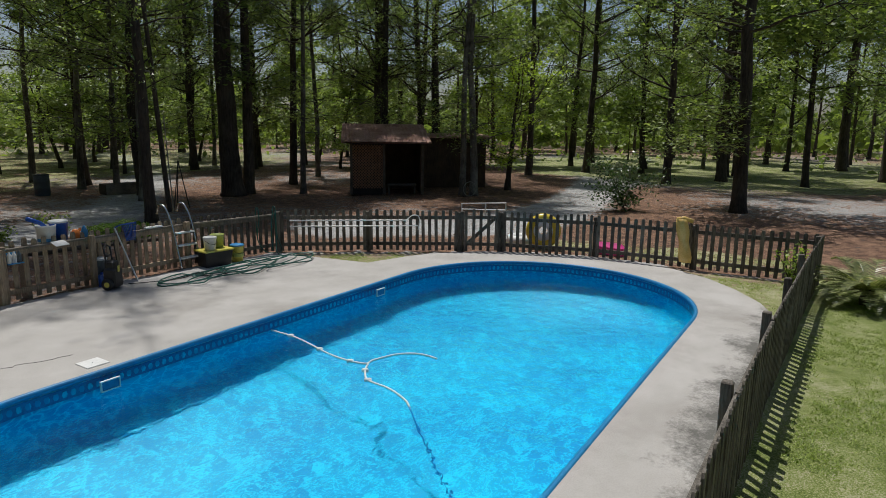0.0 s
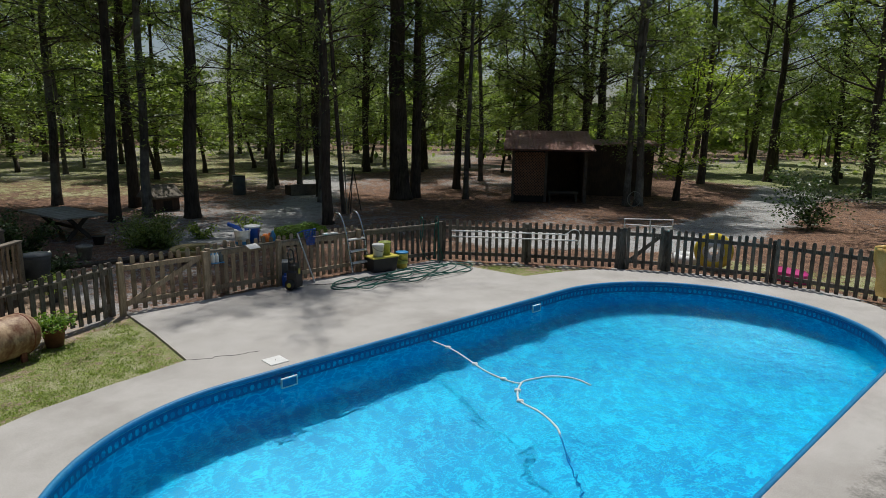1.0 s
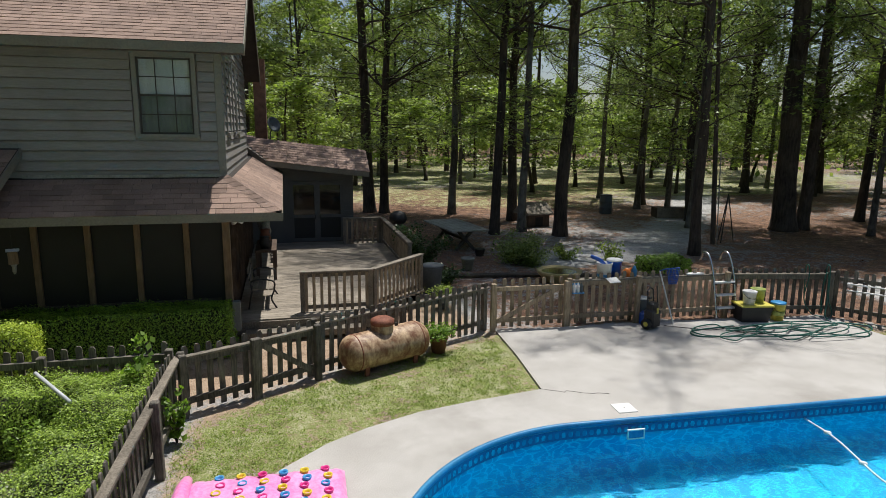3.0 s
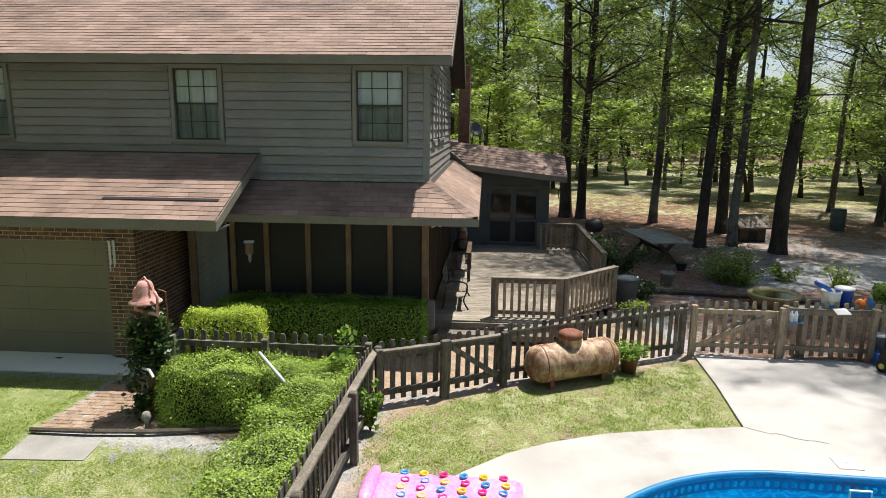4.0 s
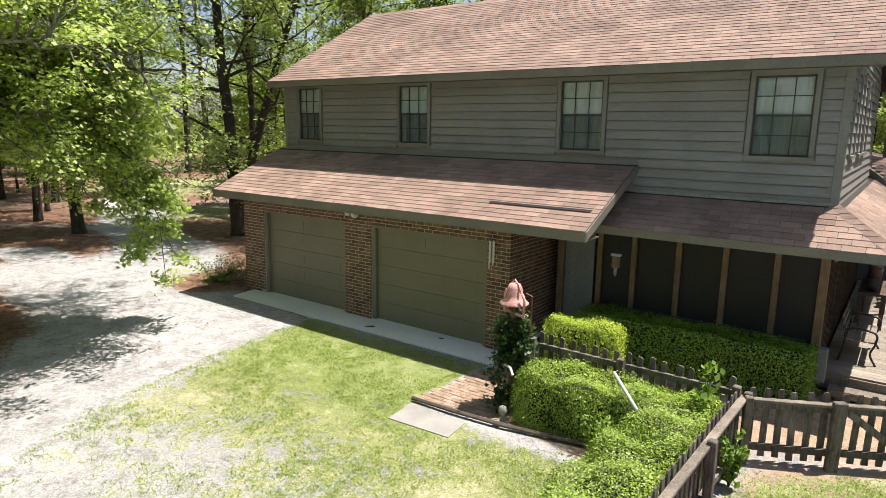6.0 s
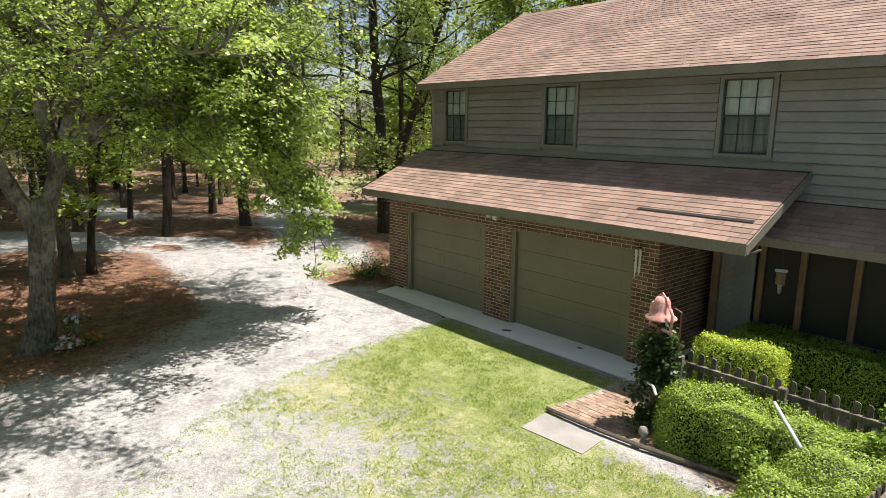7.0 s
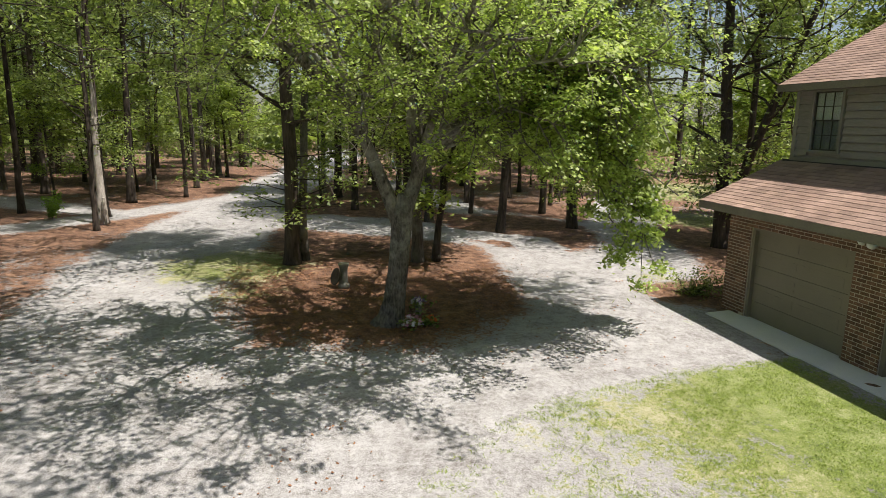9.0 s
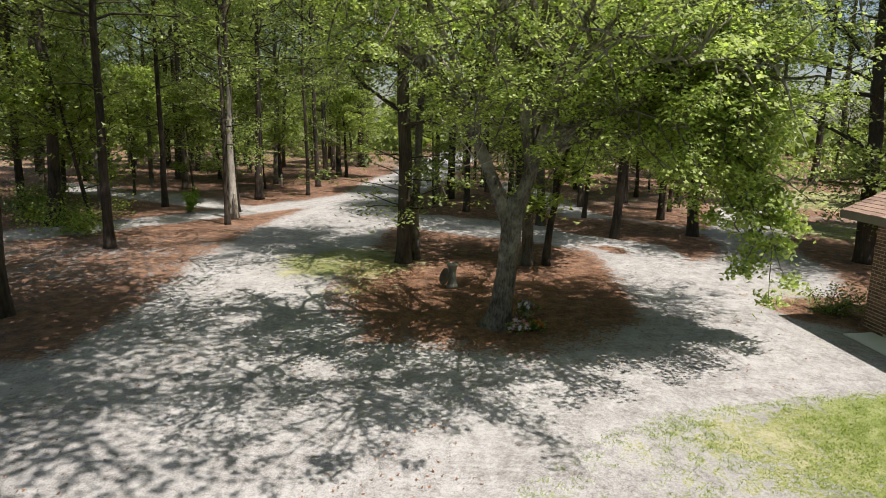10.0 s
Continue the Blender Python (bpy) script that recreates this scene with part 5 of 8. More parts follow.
    part("reflector", Solid().turned([(0.02, -0.03), (0.16, 0), (0.25, 0.06), (0.255, 0.065), (0.16, 0.012), (0.02, -0.02)], 18, pose(0.12, -0.04, 0.62, 70, 0, 40)), "grey_plastic", dish, "", True)


build_sunroom()


# ---- wooden deck beside the house ----
def build_deck():
    deck = thing("wooden_deck", 2.2, 17.4, 0, 0, "weathered wooden deck with railings", "deck", "", "structure")
    m = Matrix.Translation((-2.2, -17.4, 0))
    outline_x = lambda y: 4.22 if y > 14.75 else max(2.85, 2.85 + (y - 13.35) * 0.98)
    y = 13.1
    while y < 21.6:
        x1 = outline_x(y + 0.07) if y > 13.35 else 2.85
        part("deck_board", Solid().box(0.12, x1, y, y + 0.135, 0.31, 0.35), "deck_wood", deck, "", False, m)
        y += 0.142
    part("front_skirt", Solid().box(0.12, 2.85, 13.04, 13.08, 0.08, 0.32), "rail_wood", deck, "grey skirting board", False, m)
    part("front_step", Solid().box(0.3, 2.6, 12.72, 13.03, 0.06, 0.18).box(0.4, 0.5, 12.75, 13.0, 0, 0.06).box(2.4, 2.5, 12.75, 13.0, 0, 0.06), "rail_wood", deck, "low wooden step", False, m)
    part("under_frame", Solid().box(0.2, 2.7, 13.2, 13.3, 0, 0.31).box(0.2, 4.0, 16, 16.1, 0, 0.31).box(4.05, 4.15, 15, 21.5, 0, 0.31), "timber", deck, "", False, m)

    def rail(x0, y0, x1, y1, gap=0.15):
        ln = math.hypot(x1 - x0, y1 - y0)
        rm = m @ pose(x0, y0, 0.35, 0, 0, math.degrees(math.atan2(y1 - y0, x1 - x0)))
        part("rail_cap", Solid().box(-0.05, ln + 0.05, -0.07, 0.07, 0.82, 0.86, c=0.008), "rail_wood", deck, "", False, rm)
        part("bottom_rail", Solid().box(0, ln, -0.02, 0.02, 0.07, 0.15), "rail_wood", deck, "", False, rm)
        part("top_rail", Solid().box(0, ln, -0.02, 0.02, 0.73, 0.81), "rail_wood", deck, "", False, rm)
        n = int(ln / gap)
        bal = Solid().box(-0.03, 0.03, -0.045, -0.021, 0.02, 0.8).mesh("baluster")
        bal.materials.append(M["new_wood"])
        for i in range(n):
            part("baluster", bal, "new_wood", deck, "", False, rm @ pose((i + 0.5) * ln / n, 0, 0))
        for x in (0, ln):
            part("rail_post", Solid().box(x - 0.045, x + 0.045, -0.045, 0.045, -0.1, 0.815), "rail_wood", deck, "", False, rm)

    rail(1.4, 13.42, 2.78, 13.42)
    rail(2.86, 13.46, 4.12, 14.75)
    rail(4.17, 16.3, 4.17, 21.0)
    rail(2.95, 21.05, 4.1, 21.05)


build_deck()

# ---- picket fences ----
def picket_mesh(w, h, seed, material):
    rng = np.random.default_rng(seed)
    s = Solid()
    a, b = w / 2 * (1 + rng.normal(0, 0.04)), w / 2
    t = 0.011
    lean = rng.normal(0, 0.008)
    k = 0.55 if seed % 3 else 0.7
    prof = [(-b, 0.04), (b, 0.04), (a + lean, h - 0.03), (a * k + lean, h), (-a * k + lean, h + rng.normal(0, 0.006)), (-a + lean, h - 0.03 + rng.normal(0, 0.006))]
    s.add([(x, -t, z) for x, z in prof] + [(x, t, z) for x, z in prof], [(0, 1, 2, 3, 4, 5), (11, 10, 9, 8, 7, 6)] + [(i, i + 6, (i + 1) % 6 + 6, (i + 1) % 6) for i in range(6)])
    me = s.mesh("picket")
    me.materials.append(M[material])
    return me


def fence(points, material, label, height=1.08, gap=0.165, width=0.082, front=1, rail_side=1, gates=(), posts_at=(), cap=False, seed=1, group="picket fences"):
    """A picket fence along points on the ground. front: side of the pickets; gates: spans that carry a brace."""
    x0, y0 = points[0]
    f = thing("fence", x0, y0, 0, 0, label, "fence", group)
    rng = np.random.default_rng(seed)
    kinds = [picket_mesh(width, height, seed * 10 + k, material) for k in range(4)]
    for i, ((ax, ay), (bx, by)) in enumerate(zip(points, points[1:])):
        ln, ang = math.hypot(bx - ax, by - ay), math.degrees(math.atan2(by - ay, bx - ax))
        m = pose(ax - x0, ay - y0, 0, 0, 0, ang)
        sag = rng.normal(0, 0.012)
        for z in (0.16, height - 0.24):
            s = Solid()
            y = 0.03 * rail_side
            s.box(0.02, ln - 0.02, min(0, y * 2), max(0, y * 2), z, z + 0.085)
            part("rail", s, material, f, "", False, m)
        if cap:
            part("cap_rail", Solid().box(0, ln, -0.035 + 0.03 * rail_side, 0.07 + 0.03 * rail_side, height - 0.15, height - 0.115, c=0.006), "rail_wood", f, "flat weathered cap rail", False, m)
        n = max(1, int(ln / gap))
        for k in range(n):
            part("picket", kinds[int(rng.integers(0, 4))], material, f, "", False, m @ pose((k + 0.5) * ln / n, -0.014 * rail_side, rng.normal(0, 0.012) - 0.0, 0, rng.normal(0, 0.8), rng.normal(0, 1.5)))
        if i in gates:
            s = Solid()
            a, b = Vector((0.1, 0.05 * rail_side, 0.18)), Vector((ln - 0.1, 0.05 * rail_side, height - 0.2))
            d = (b - a)
            up = Vector((-d.z, 0, d.x)).normalized() * 0.045
            yv = Vector((0, 0.02 * rail_side, 0))
            s.add([a - up + yv, b - up + yv, b + up + yv, a + up + yv, a - up - yv, b - up - yv, b + up - yv, a + up - yv], [(0, 1, 2, 3), (7, 6, 5, 4), (0, 4, 5, 1), (1, 5, 6, 2), (2, 6, 7, 3), (3, 7, 4, 0)])
            part("gate_brace", s, material, f, "diagonal gate brace", False, m)
    post = Solid().box(-0.05, 0.05, -0.05, 0.05, -0.1, height - 0.06, c=0.012).mesh("fence_post")
    post.materials.append(M[material])
    for i, (x, y) in enumerate(points):
        ax, ay = points[max(0, i - 1)]
        bx, by = points[min(len(points) - 1, i + 1)]
        ang = math.atan2(by - ay, bx - ax)
        o = 0.11 * rail_side
        part("fence_post", post, material, f, "", False, pose(x - x0 - math.sin(ang) * o, y - y0 + math.cos(ang) * o, 0, rng.normal(0, 0.8), rng.normal(0, 0.8), math.degrees(ang)))
    return f


fence([(5.15, 12.56), (6.74, 12.52)], "new_wood", "tan wooden picket gate with diagonal brace", 1.06, gates=(0,), rail_side=-1, seed=2)
fence([(6.78, 12.52), (8.35, 12.46), (10.5, 12.42)], "new_wood", "tan wooden picket fence along the pool deck", 1.1, rail_side=-1, cap=True, seed=3)
fence([(10.54, 12.42), (12.85, 11.95)], "weathered", "weathered picket fence at the pool corner", 1.1, rail_side=-1, cap=True, seed=4)
fence([(12.9, 11.88), (14.25, 10.1), (15.5, 8.12)], "dark_fence", "grey weathered picket fence behind the pool", 1.08, rail_side=1, seed=5)
fence([(15.55, 8.05), (15.98, 7.2)], "dark_fence", "grey picket gate behind the pool", 1.1, gates=(0,), rail_side=1, seed=6)
fence([(16.0, 7.15), (16.6, 4.9), (16.6, 2.6), (16.55, 0.1)], "dark_fence", "grey weathered picket fence beyond the pool", 1.08, rail_side=1, seed=7)
fence([(16.5, 0.05), (14.0, 0.28), (11.8, 0.45), (9.6, 0.62), (7.0, 0.78), (4.6, 0.9), (2.2, 0.98), (-0.55, 1.0)], "dark_fence", "dark weathered picket fence beside the side lawn", 1.1, rail_side=-1, seed=8)
fence([(5.05, 12.5), (3.2, 11.6), (1.55, 10.78)], "dark_fence", "dark weathered picket fence behind the tank", 1.04, rail_side=-1, cap=True, seed=9)
fence([(1.5, 10.76), (0.57, 10.25)], "dark_fence", "dark picket gate with diagonal brace", 1.0, gates=(0,), rail_side=1, cap=True, seed=10)
fence([(0.54, 10.22), (-0.42, 9.74)], "dark_fence", "dark weathered picket fence by the gate", 1.0, rail_side=1, cap=True, seed=11)
fence([(-0.47, 9.7), (-0.52, 8.02), (-0.58, 5.8), (-0.62, 3.4), (-0.6, 1.05)], "dark_fence", "dark weathered picket fence beside the hedge", 1.02, rail_side=1, cap=True, seed=12)
fence([(-0.5, 9.74), (-2.1, 9.76), (-3.55, 9.8)], "dark_fence", "dark low picket fence in front of the porch", 1.1, rail_side=1, gap=0.17, seed=13)


# ---- hedges and shrubs ----
def hedge(name, boxes, count, leaf, label, size=0.04, seed=1, category="hedge", ragged=0.03):
    """A clipped hedge: a twiggy core, darkened for the shade within, under a skin of small leaves. boxes: (x0, x1, y0,
    y1, z0, z1).
    """
    rng = np.random.default_rng(seed)
    cx, cy = boxes[0][0], boxes[0][2]
    h = thing(name, cx, cy, 0, 0, label, category)
    core = Solid()
    pts, nrm = [], []
    total = sum((b[1] - b[0]) * (b[3] - b[2]) + 2 * (b[1] - b[0] + b[3] - b[2]) * (b[5] - b[4]) for b in boxes)
    for x0, x1, y0, y1, z0, z1 in boxes:
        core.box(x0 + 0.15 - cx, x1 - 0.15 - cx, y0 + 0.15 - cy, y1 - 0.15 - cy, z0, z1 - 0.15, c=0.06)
        area = (x1 - x0) * (y1 - y0) + 2 * (x1 - x0 + y1 - y0) * (z1 - z0)
        half = np.array([(x1 - x0) / 2, (y1 - y0) / 2, (z1 - z0) / 2])
        n = int(count * area / total)
        top = (x1 - x0) * (y1 - y0) / area
        face = rng.random(n)
        u, v = rng.uniform(-1, 1, n), rng.uniform(-1, 1, n)
        wx = (x1 - x0) / (x1 - x0 + y1 - y0)
        p, q = np.zeros((n, 3)), np.zeros((n, 3))
        t = face < top
        sx = ~t & (rng.random(n) < wx)
        sy = ~t & ~sx
        sg = np.sign(rng.random(n) - 0.5)
        p[t] = np.stack([u[t], v[t], np.ones(t.sum())], 1)
        q[t] = (0, 0, 1)
        p[sx] = np.stack([u[sx], sg[sx], v[sx]], 1)
        q[sx, 1] = sg[sx]
        p[sy] = np.stack([sg[sy], u[sy], v[sy]], 1)
        q[sy, 0] = sg[sy]
        r = np.maximum(np.abs(p).max(1), 1)
        p = p * half
        # rounded shoulders and an uneven skin
        e = np.minimum(half[2] - p[:, 2], 0.12)
        p[:, :2] *= (1 - 0.05 * (1 - e / 0.12)[:, None] / np.maximum(half[:2], 0.3))
        p += np.array([(x0 + x1) / 2 - cx, (y0 + y1) / 2 - cy, (z0 + z1) / 2])
        wave = ragged * (np.sin(p[:, 0] * 7 + p[:, 1] * 5) + np.sin(p[:, 0] * 3.1 - p[:, 1] * 8.3 + p[:, 2] * 6))
        p += q * (wave + rng.normal(0, 0.036, n) - 0.026)[:, None]
        pts.append(p)
        nrm.append(q)
    p, q = np.concatenate(pts), np.concatenate(nrm)
    p[:, 2] = np.maximum(p[:, 2], 0.02)
    part("inner_bush", core, "hedge_core", h, "twiggy inside, darkened for the shade within")
    part("foliage", leaf_mesh("foliage", p, size, rng, True, 0.3, q), leaf, h)
    return h


hedge("hedge", [(-3.9, 0.12, 11.98, 12.76, 0, 0.9)], 36000, "hedge_dark", "clipped bright green hedge along the screened porch", 0.034, 3)
hedge("hedge", [(-3.55, -2.32, 9.98, 10.52, 0, 1.27)], 26000, "block_leaf", "square clipped bright green hedge block", 0.028, 4)
hedge("hedge", [(-3.35, -1.3, 8.75, 9.62, 0, 0.82), (-1.55, -0.62, 8.0, 9.6, 0, 0.82), (-1.62, -0.66, 4.2, 8.0, 0, 0.8)], 125000, "hedge_leaf", "L-shaped clipped yellow-green hedge along the picket fence", 0.027, 5, ragged=0.045)


def shrub(x, y, r, h, count, leaf, label, size=0.07, seed=1, category="shrub"):
    rng = np.random.default_rng(seed)
    s = thing("shrub", x, y, 0, 0, label, category)
    wood, paths = Solid(), []
    for i in range(9):
        a = rng.uniform(0, 6.28)
        paths.append(limb_path(rng, (0, 0, 0), (math.cos(a) * 0.7, math.sin(a) * 0.7, 1), h * rng.uniform(0.7, 1.1), 4, 0.18, 0.0))
    k = r / max(0.2, max(max(abs(p.x), abs(p.y)) for path in paths for p in path))
    cs = []
    for path in paths:
        path = [Vector((p.x * k, p.y * k, p.z)) for p in path]
        wood.tube(path, [0.016, 0.013, 0.01, 0.007, 0.004], 4, False)
        cs += path[1:]
    cs = np.array([c[:] for c in cs])
    part("twig_frame", wood, "bark", s)
    part("foliage", leaves("foliage", cs, r * 0.38, count, size, rng, True), leaf, s)
    return s

# ---- pool yard: loose things ----
def arc(cx, cy, z, r, a0, a1, n=12):
    return [(cx + r * math.cos(radians(a0 + (a1 - a0) * i / n)), cy + r * math.sin(radians(a0 + (a1 - a0) * i / n)), z) for i in range(n + 1)]


def smooth_path(pts, n=8):
    """Points along a Catmull-Rom curve."""
    p = [Vector(q) for q in pts]
    p = [p[0] * 2 - p[1]] + p + [p[-1] * 2 - p[-2]]
    out = []
    for i in range(1, len(p) - 2):
        for k in range(n):
            t = k / n
            out.append(0.5 * ((2 * p[i]) + (p[i + 1] - p[i - 1]) * t + (2 * p[i - 1] - 5 * p[i] + 4 * p[i + 1] - p[i + 2]) * t * t + (3 * p[i] - p[i - 1] - 3 * p[i + 1] + p[i + 2]) * t ** 3))
    return out + [p[-2]]


def gas_tank():
    t = thing("gas_tank", 2.72, 11.02, 0, 25, "horizontal rusted propane tank with domed ends on the grass", "gas tank")
    m = pose(0, 0, 0.37, 0, 90, 0)
    prof = []
    L, r = 0.87, 0.315
    for i in range(9):
        a = math.pi / 2 * i / 8
        prof.append((r * math.sin(a) * 0.999 + 0.001, -L + 0.24 - 0.24 * math.cos(a)))
    prof += [(r, -L / 2), (r, 0), (r, L / 2)]
    prof += [(rr, -z) for rr, z in prof[:9][::-1]]
    part("shell", Solid().turned(prof, 36, m), "tank", t, "peeling cream paint over rust", True)
    for x in (-L + 0.24, L - 0.24):
        seam = Solid().turned([(r, x - 0.012), (r + 0.006, x - 0.004), (r + 0.006, x + 0.004), (r, x + 0.012)], 36, m)
        part("weld_seam", seam, "rust", t)
    part("collar", Solid().turned([(0.185, 0.62), (0.19, 0.66), (0.185, 0.80), (0.175, 0.82)], 28, pose(-0.06, 0, 0)), "tank", t, "stained yellow collar", True)
    part("dome_lid", Solid().turned([(0.20, 0.77), (0.208, 0.80), (0.20, 0.85), (0.14, 0.885), (0.05, 0.898), (0.01, 0.90)], 28, pose(-0.06, 0, 0)), "rust", t, "dull red domed lid", True)
    for x in (-0.5, 0.5):
        for y in (-0.2, 0.2):
            part("foot", Solid().box(x - 0.04, x + 0.04, y - 0.02, y + 0.02, 0.0, 0.16), "rust", t)
    part("lifting_lug", Solid().box(0.2, 0.26, -0.01, 0.01, 0.67, 0.74).box(0.7, 0.74, -0.01, 0.01, 0.6, 0.68), "iron", t)


gas_tank()


def potted_plant(x, y, label, r=0.17, h=0.3, leaf="weed_leaf", seed=1, spread=0.28, tall=0.22, pot="terracotta"):
    rng = np.random.default_rng(seed)
    p = thing("potted_plant", x, y, 0, 0, label, "potted plant")
    part("pot", Solid().turned([(r * 0.72, 0), (r * 0.95, h * 0.85), (r * 1.06, h * 0.86), (r * 1.08, h), (r * 0.95, h), (r * 0.9, h * 0.9)], 20), pot, p, "", True)
    part("soil", Solid().turned([(r * 0.92, h * 0.9), (r * 0.5, h * 0.92), (0.01, h * 0.92)], 14), "timber", p)
    c = np.stack([rng.normal(0, spread * 0.5, 40), rng.normal(0, spread * 0.5, 40), h + rng.uniform(0.0, tall, 40)], 1)
    part("foliage", leaves("foliage", c, 0.1, 900, 0.055, rng, True), leaf, p)
    return p


potted_plant(3.78, 11.5, "brown pot of bright green leaves beside the tank", seed=4)
potted_plant(4.55, 14.3, "hanging green fern by the deck rail", 0.14, 0.25, "light_leaf", 6, 0.3, 0.25, "grey_plastic")


def pink_float():
    f = thing("pool_float", 0.64, 7.25, 0.03, -2, "pink inflatable pool mattress with coloured cup wells on the grass", "pool float")
    body = Solid()
    nx, ny, lx, ly = 36, 14, 1.75, 0.8
    def top(u, v):
        e = min(1, min(u, 1 - u) * 16) ** 0.5 * min(1, min(v, 1 - v) * 9) ** 0.5
        return 0.02 + 0.1 * e + 0.012 * math.sin(u * 40) * e
    vs = [(-lx / 2 + lx * i / nx + 0.25, -ly / 2 + ly * j / ny, top(i / nx, j / ny)) for j in range(ny + 1) for i in range(nx + 1)]
    w = nx + 1
    body.add(vs, [(j * w + i, j * w + i + 1, (j + 1) * w + i + 1, (j + 1) * w + i) for j in range(ny) for i in range(nx)])
    body.add([(x, y, 0.0) for x, y, z in vs], [(j * w + i, (j + 1) * w + i, (j + 1) * w + i + 1, j * w + i + 1) for j in range(ny) for i in range(nx)])
    ob = part("mattress", body, "pink", f, "shiny translucent pink vinyl", True, pose(-0.08, 0, 0))
    part("pillow", Solid().tube([(-0.72, -0.4, 0.09), (-0.73, -0.2, 0.1), (-0.73, 0, 0.1), (-0.73, 0.2, 0.1), (-0.72, 0.4, 0.09)], [0.06, 0.085, 0.09, 0.085, 0.06], 14), "pink", f, "puffed pink pillow", True)
    cols = ["sky_plastic", "magenta", "yellow_vinyl"]
    for j in range(5):
        for i in range(6):
            x, y = -0.36 + i * 0.235 + (j % 2) * 0.03, 0.31 - j * 0.155
            part("cup_well", Solid().turned([(0.036, 0.1), (0.05, 0.12), (0.053, 0.142), (0.043, 0.145), (0.034, 0.118), (0.03, 0.106)], 14, pose(x, y, 0)), cols[(i * 2 + j) % 3], f, "", True)
    return f


pink_float()


def skimmer_lid(x, y):
    s = Solid().box(-0.15, 0.15, -0.15, 0.15, 0.03, 0.045, c=0.006)
    ob = one("skimmer_lid", s, "white", "white square skimmer cover on the concrete", "cover", m=pose(x, y, 0, 0, 0, -3))
    part("screw", Solid().turned([(0.008, 0.045), (0.006, 0.05)], 8), "iron", ob)


skimmer_lid(5.88, 8.48)


def vacuum_hose():
    h = thing("pool_vacuum", 8.3, 5.7, 0, 0, "white floating hose of a pool cleaner on the water", "pool cleaner")
    m = Matrix.Translation((-8.3, -5.7, 0))
    a = smooth_path([(8.66, 8.0, -0.2), (8.6, 7.36, -0.21), (8.28, 6.37, -0.21), (8.26, 5.8, -0.21), (8.44, 5.76, -0.21), (8.8, 5.62, -0.21), (8.99, 5.4, -0.21), (9.03, 5.2, -0.21), (9.01, 5.0, -0.22)], 8)
    b = smooth_path([(8.32, 5.75, -0.21), (8.06, 5.62, -0.21), (7.8, 5.38, -0.21), (7.72, 5.0, -0.21), (7.56, 4.66, -0.21), (7.39, 4.45, -0.22), (7.2, 4.2, -0.5), (7.05, 3.9, -1.0), (6.9, 3.6, -1.45)], 8)
    part("hose", Solid().tube(a, 0.015, 7), "white", h, "", True, m)
    part("hose", Solid().tube(b[:41], 0.015, 7), "white", h, "", True, m)
    part("sunken_hose", Solid().tube(b[40:], 0.015, 7), "sky_plastic", h, "sunken hose", True, m)
    for p in (a[6], a[13], a[20], b[8], b[16]):
        fl = Solid().turned([(0.02, -0.05), (0.032, -0.03), (0.032, 0.03), (0.02, 0.05)], 10, pose(p[0], p[1], p[2], 90, 0, 40))
        part("hose_float", fl, "white", h, "small white hose float", True, m)
    head = Solid().turned([(0.17, 0), (0.18, 0.06), (0.12, 0.12), (0.06, 0.2), (0.03, 0.22)], 18)
    part("cleaner_head", head, "blue_plastic", h, "dark blue cleaner head", True, m @ pose(6.85, 3.5, -1.66))


vacuum_hose()


def garden_hose():
    rng = np.random.default_rng(12)
    pts = [(10.2, 11.6, 0.045)]
    for k in range(7):
        cx, cy = 9.6 + 0.36 * k + rng.normal(0, 0.1), 11.15 - 0.03 * k + rng.normal(0, 0.12)
        rx, ry = rng.uniform(0.5, 1.15), rng.uniform(0.25, 0.42)
        a0 = rng.uniform(0, 360)
        for i in range(9):
            a = radians(a0 + 330 * i / 9)
            pts.append((cx + rx * math.cos(a), cy + ry * math.sin(a), 0.045 + 0.012 * k + rng.uniform(0, 0.01)))
    pts += [(12.3, 10.4, 0.05), (12.75, 10.9, 0.05), (12.5, 11.5, 0.05), (12.68, 11.75, 0.4), (12.7, 11.8, 0.95), (12.62, 11.8, 1.0), (12.55, 11.78, 0.6), (12.5, 11.7, 0.15)]
    one("garden_hose", Solid().tube(smooth_path(pts, 5), 0.014, 6), "hose", "tangled green garden hose on the concrete by the fence", "hose", smooth=True)
    black = smooth_path([(8.75, 11.9, 0.05), (9.1, 11.7, 0.045), (9.6, 11.45, 0.045), (10.3, 11.55, 0.05), (10.9, 11.25, 0.05), (10.4, 11.0, 0.05), (9.9, 11.3, 0.05)], 8)
    one("pressure_hose", Solid().tube(black, 0.009, 6), "black_plastic", "thin black pressure washer hose on the concrete", "hose", smooth=True)


garden_hose()


def hung_hose():
    for k, (x, dy) in enumerate(((12.3, 0.0), (12.72, -0.06))):
        y = 12.0 - (x - 12.3) * 0.2 + dy
        p = smooth_path([(x + 0.1, y + 0.12, 0.5), (x + 0.06, y + 0.1, 1.1), (x + 0.02, y - 0.02, 1.16), (x, y - 0.07, 0.9), (x - 0.08 + 0.1 * k, y - 0.08, 0.45), (x + 0.12, y - 0.12, 0.1), (x + 0.3 - 0.5 * k, y - 0.3, 0.05)], 6)
        one("garden_hose", Solid().tube(p, 0.013, 7), "hose", "green garden hose hung over the fence corner", "hose", smooth=True)


hung_hose()


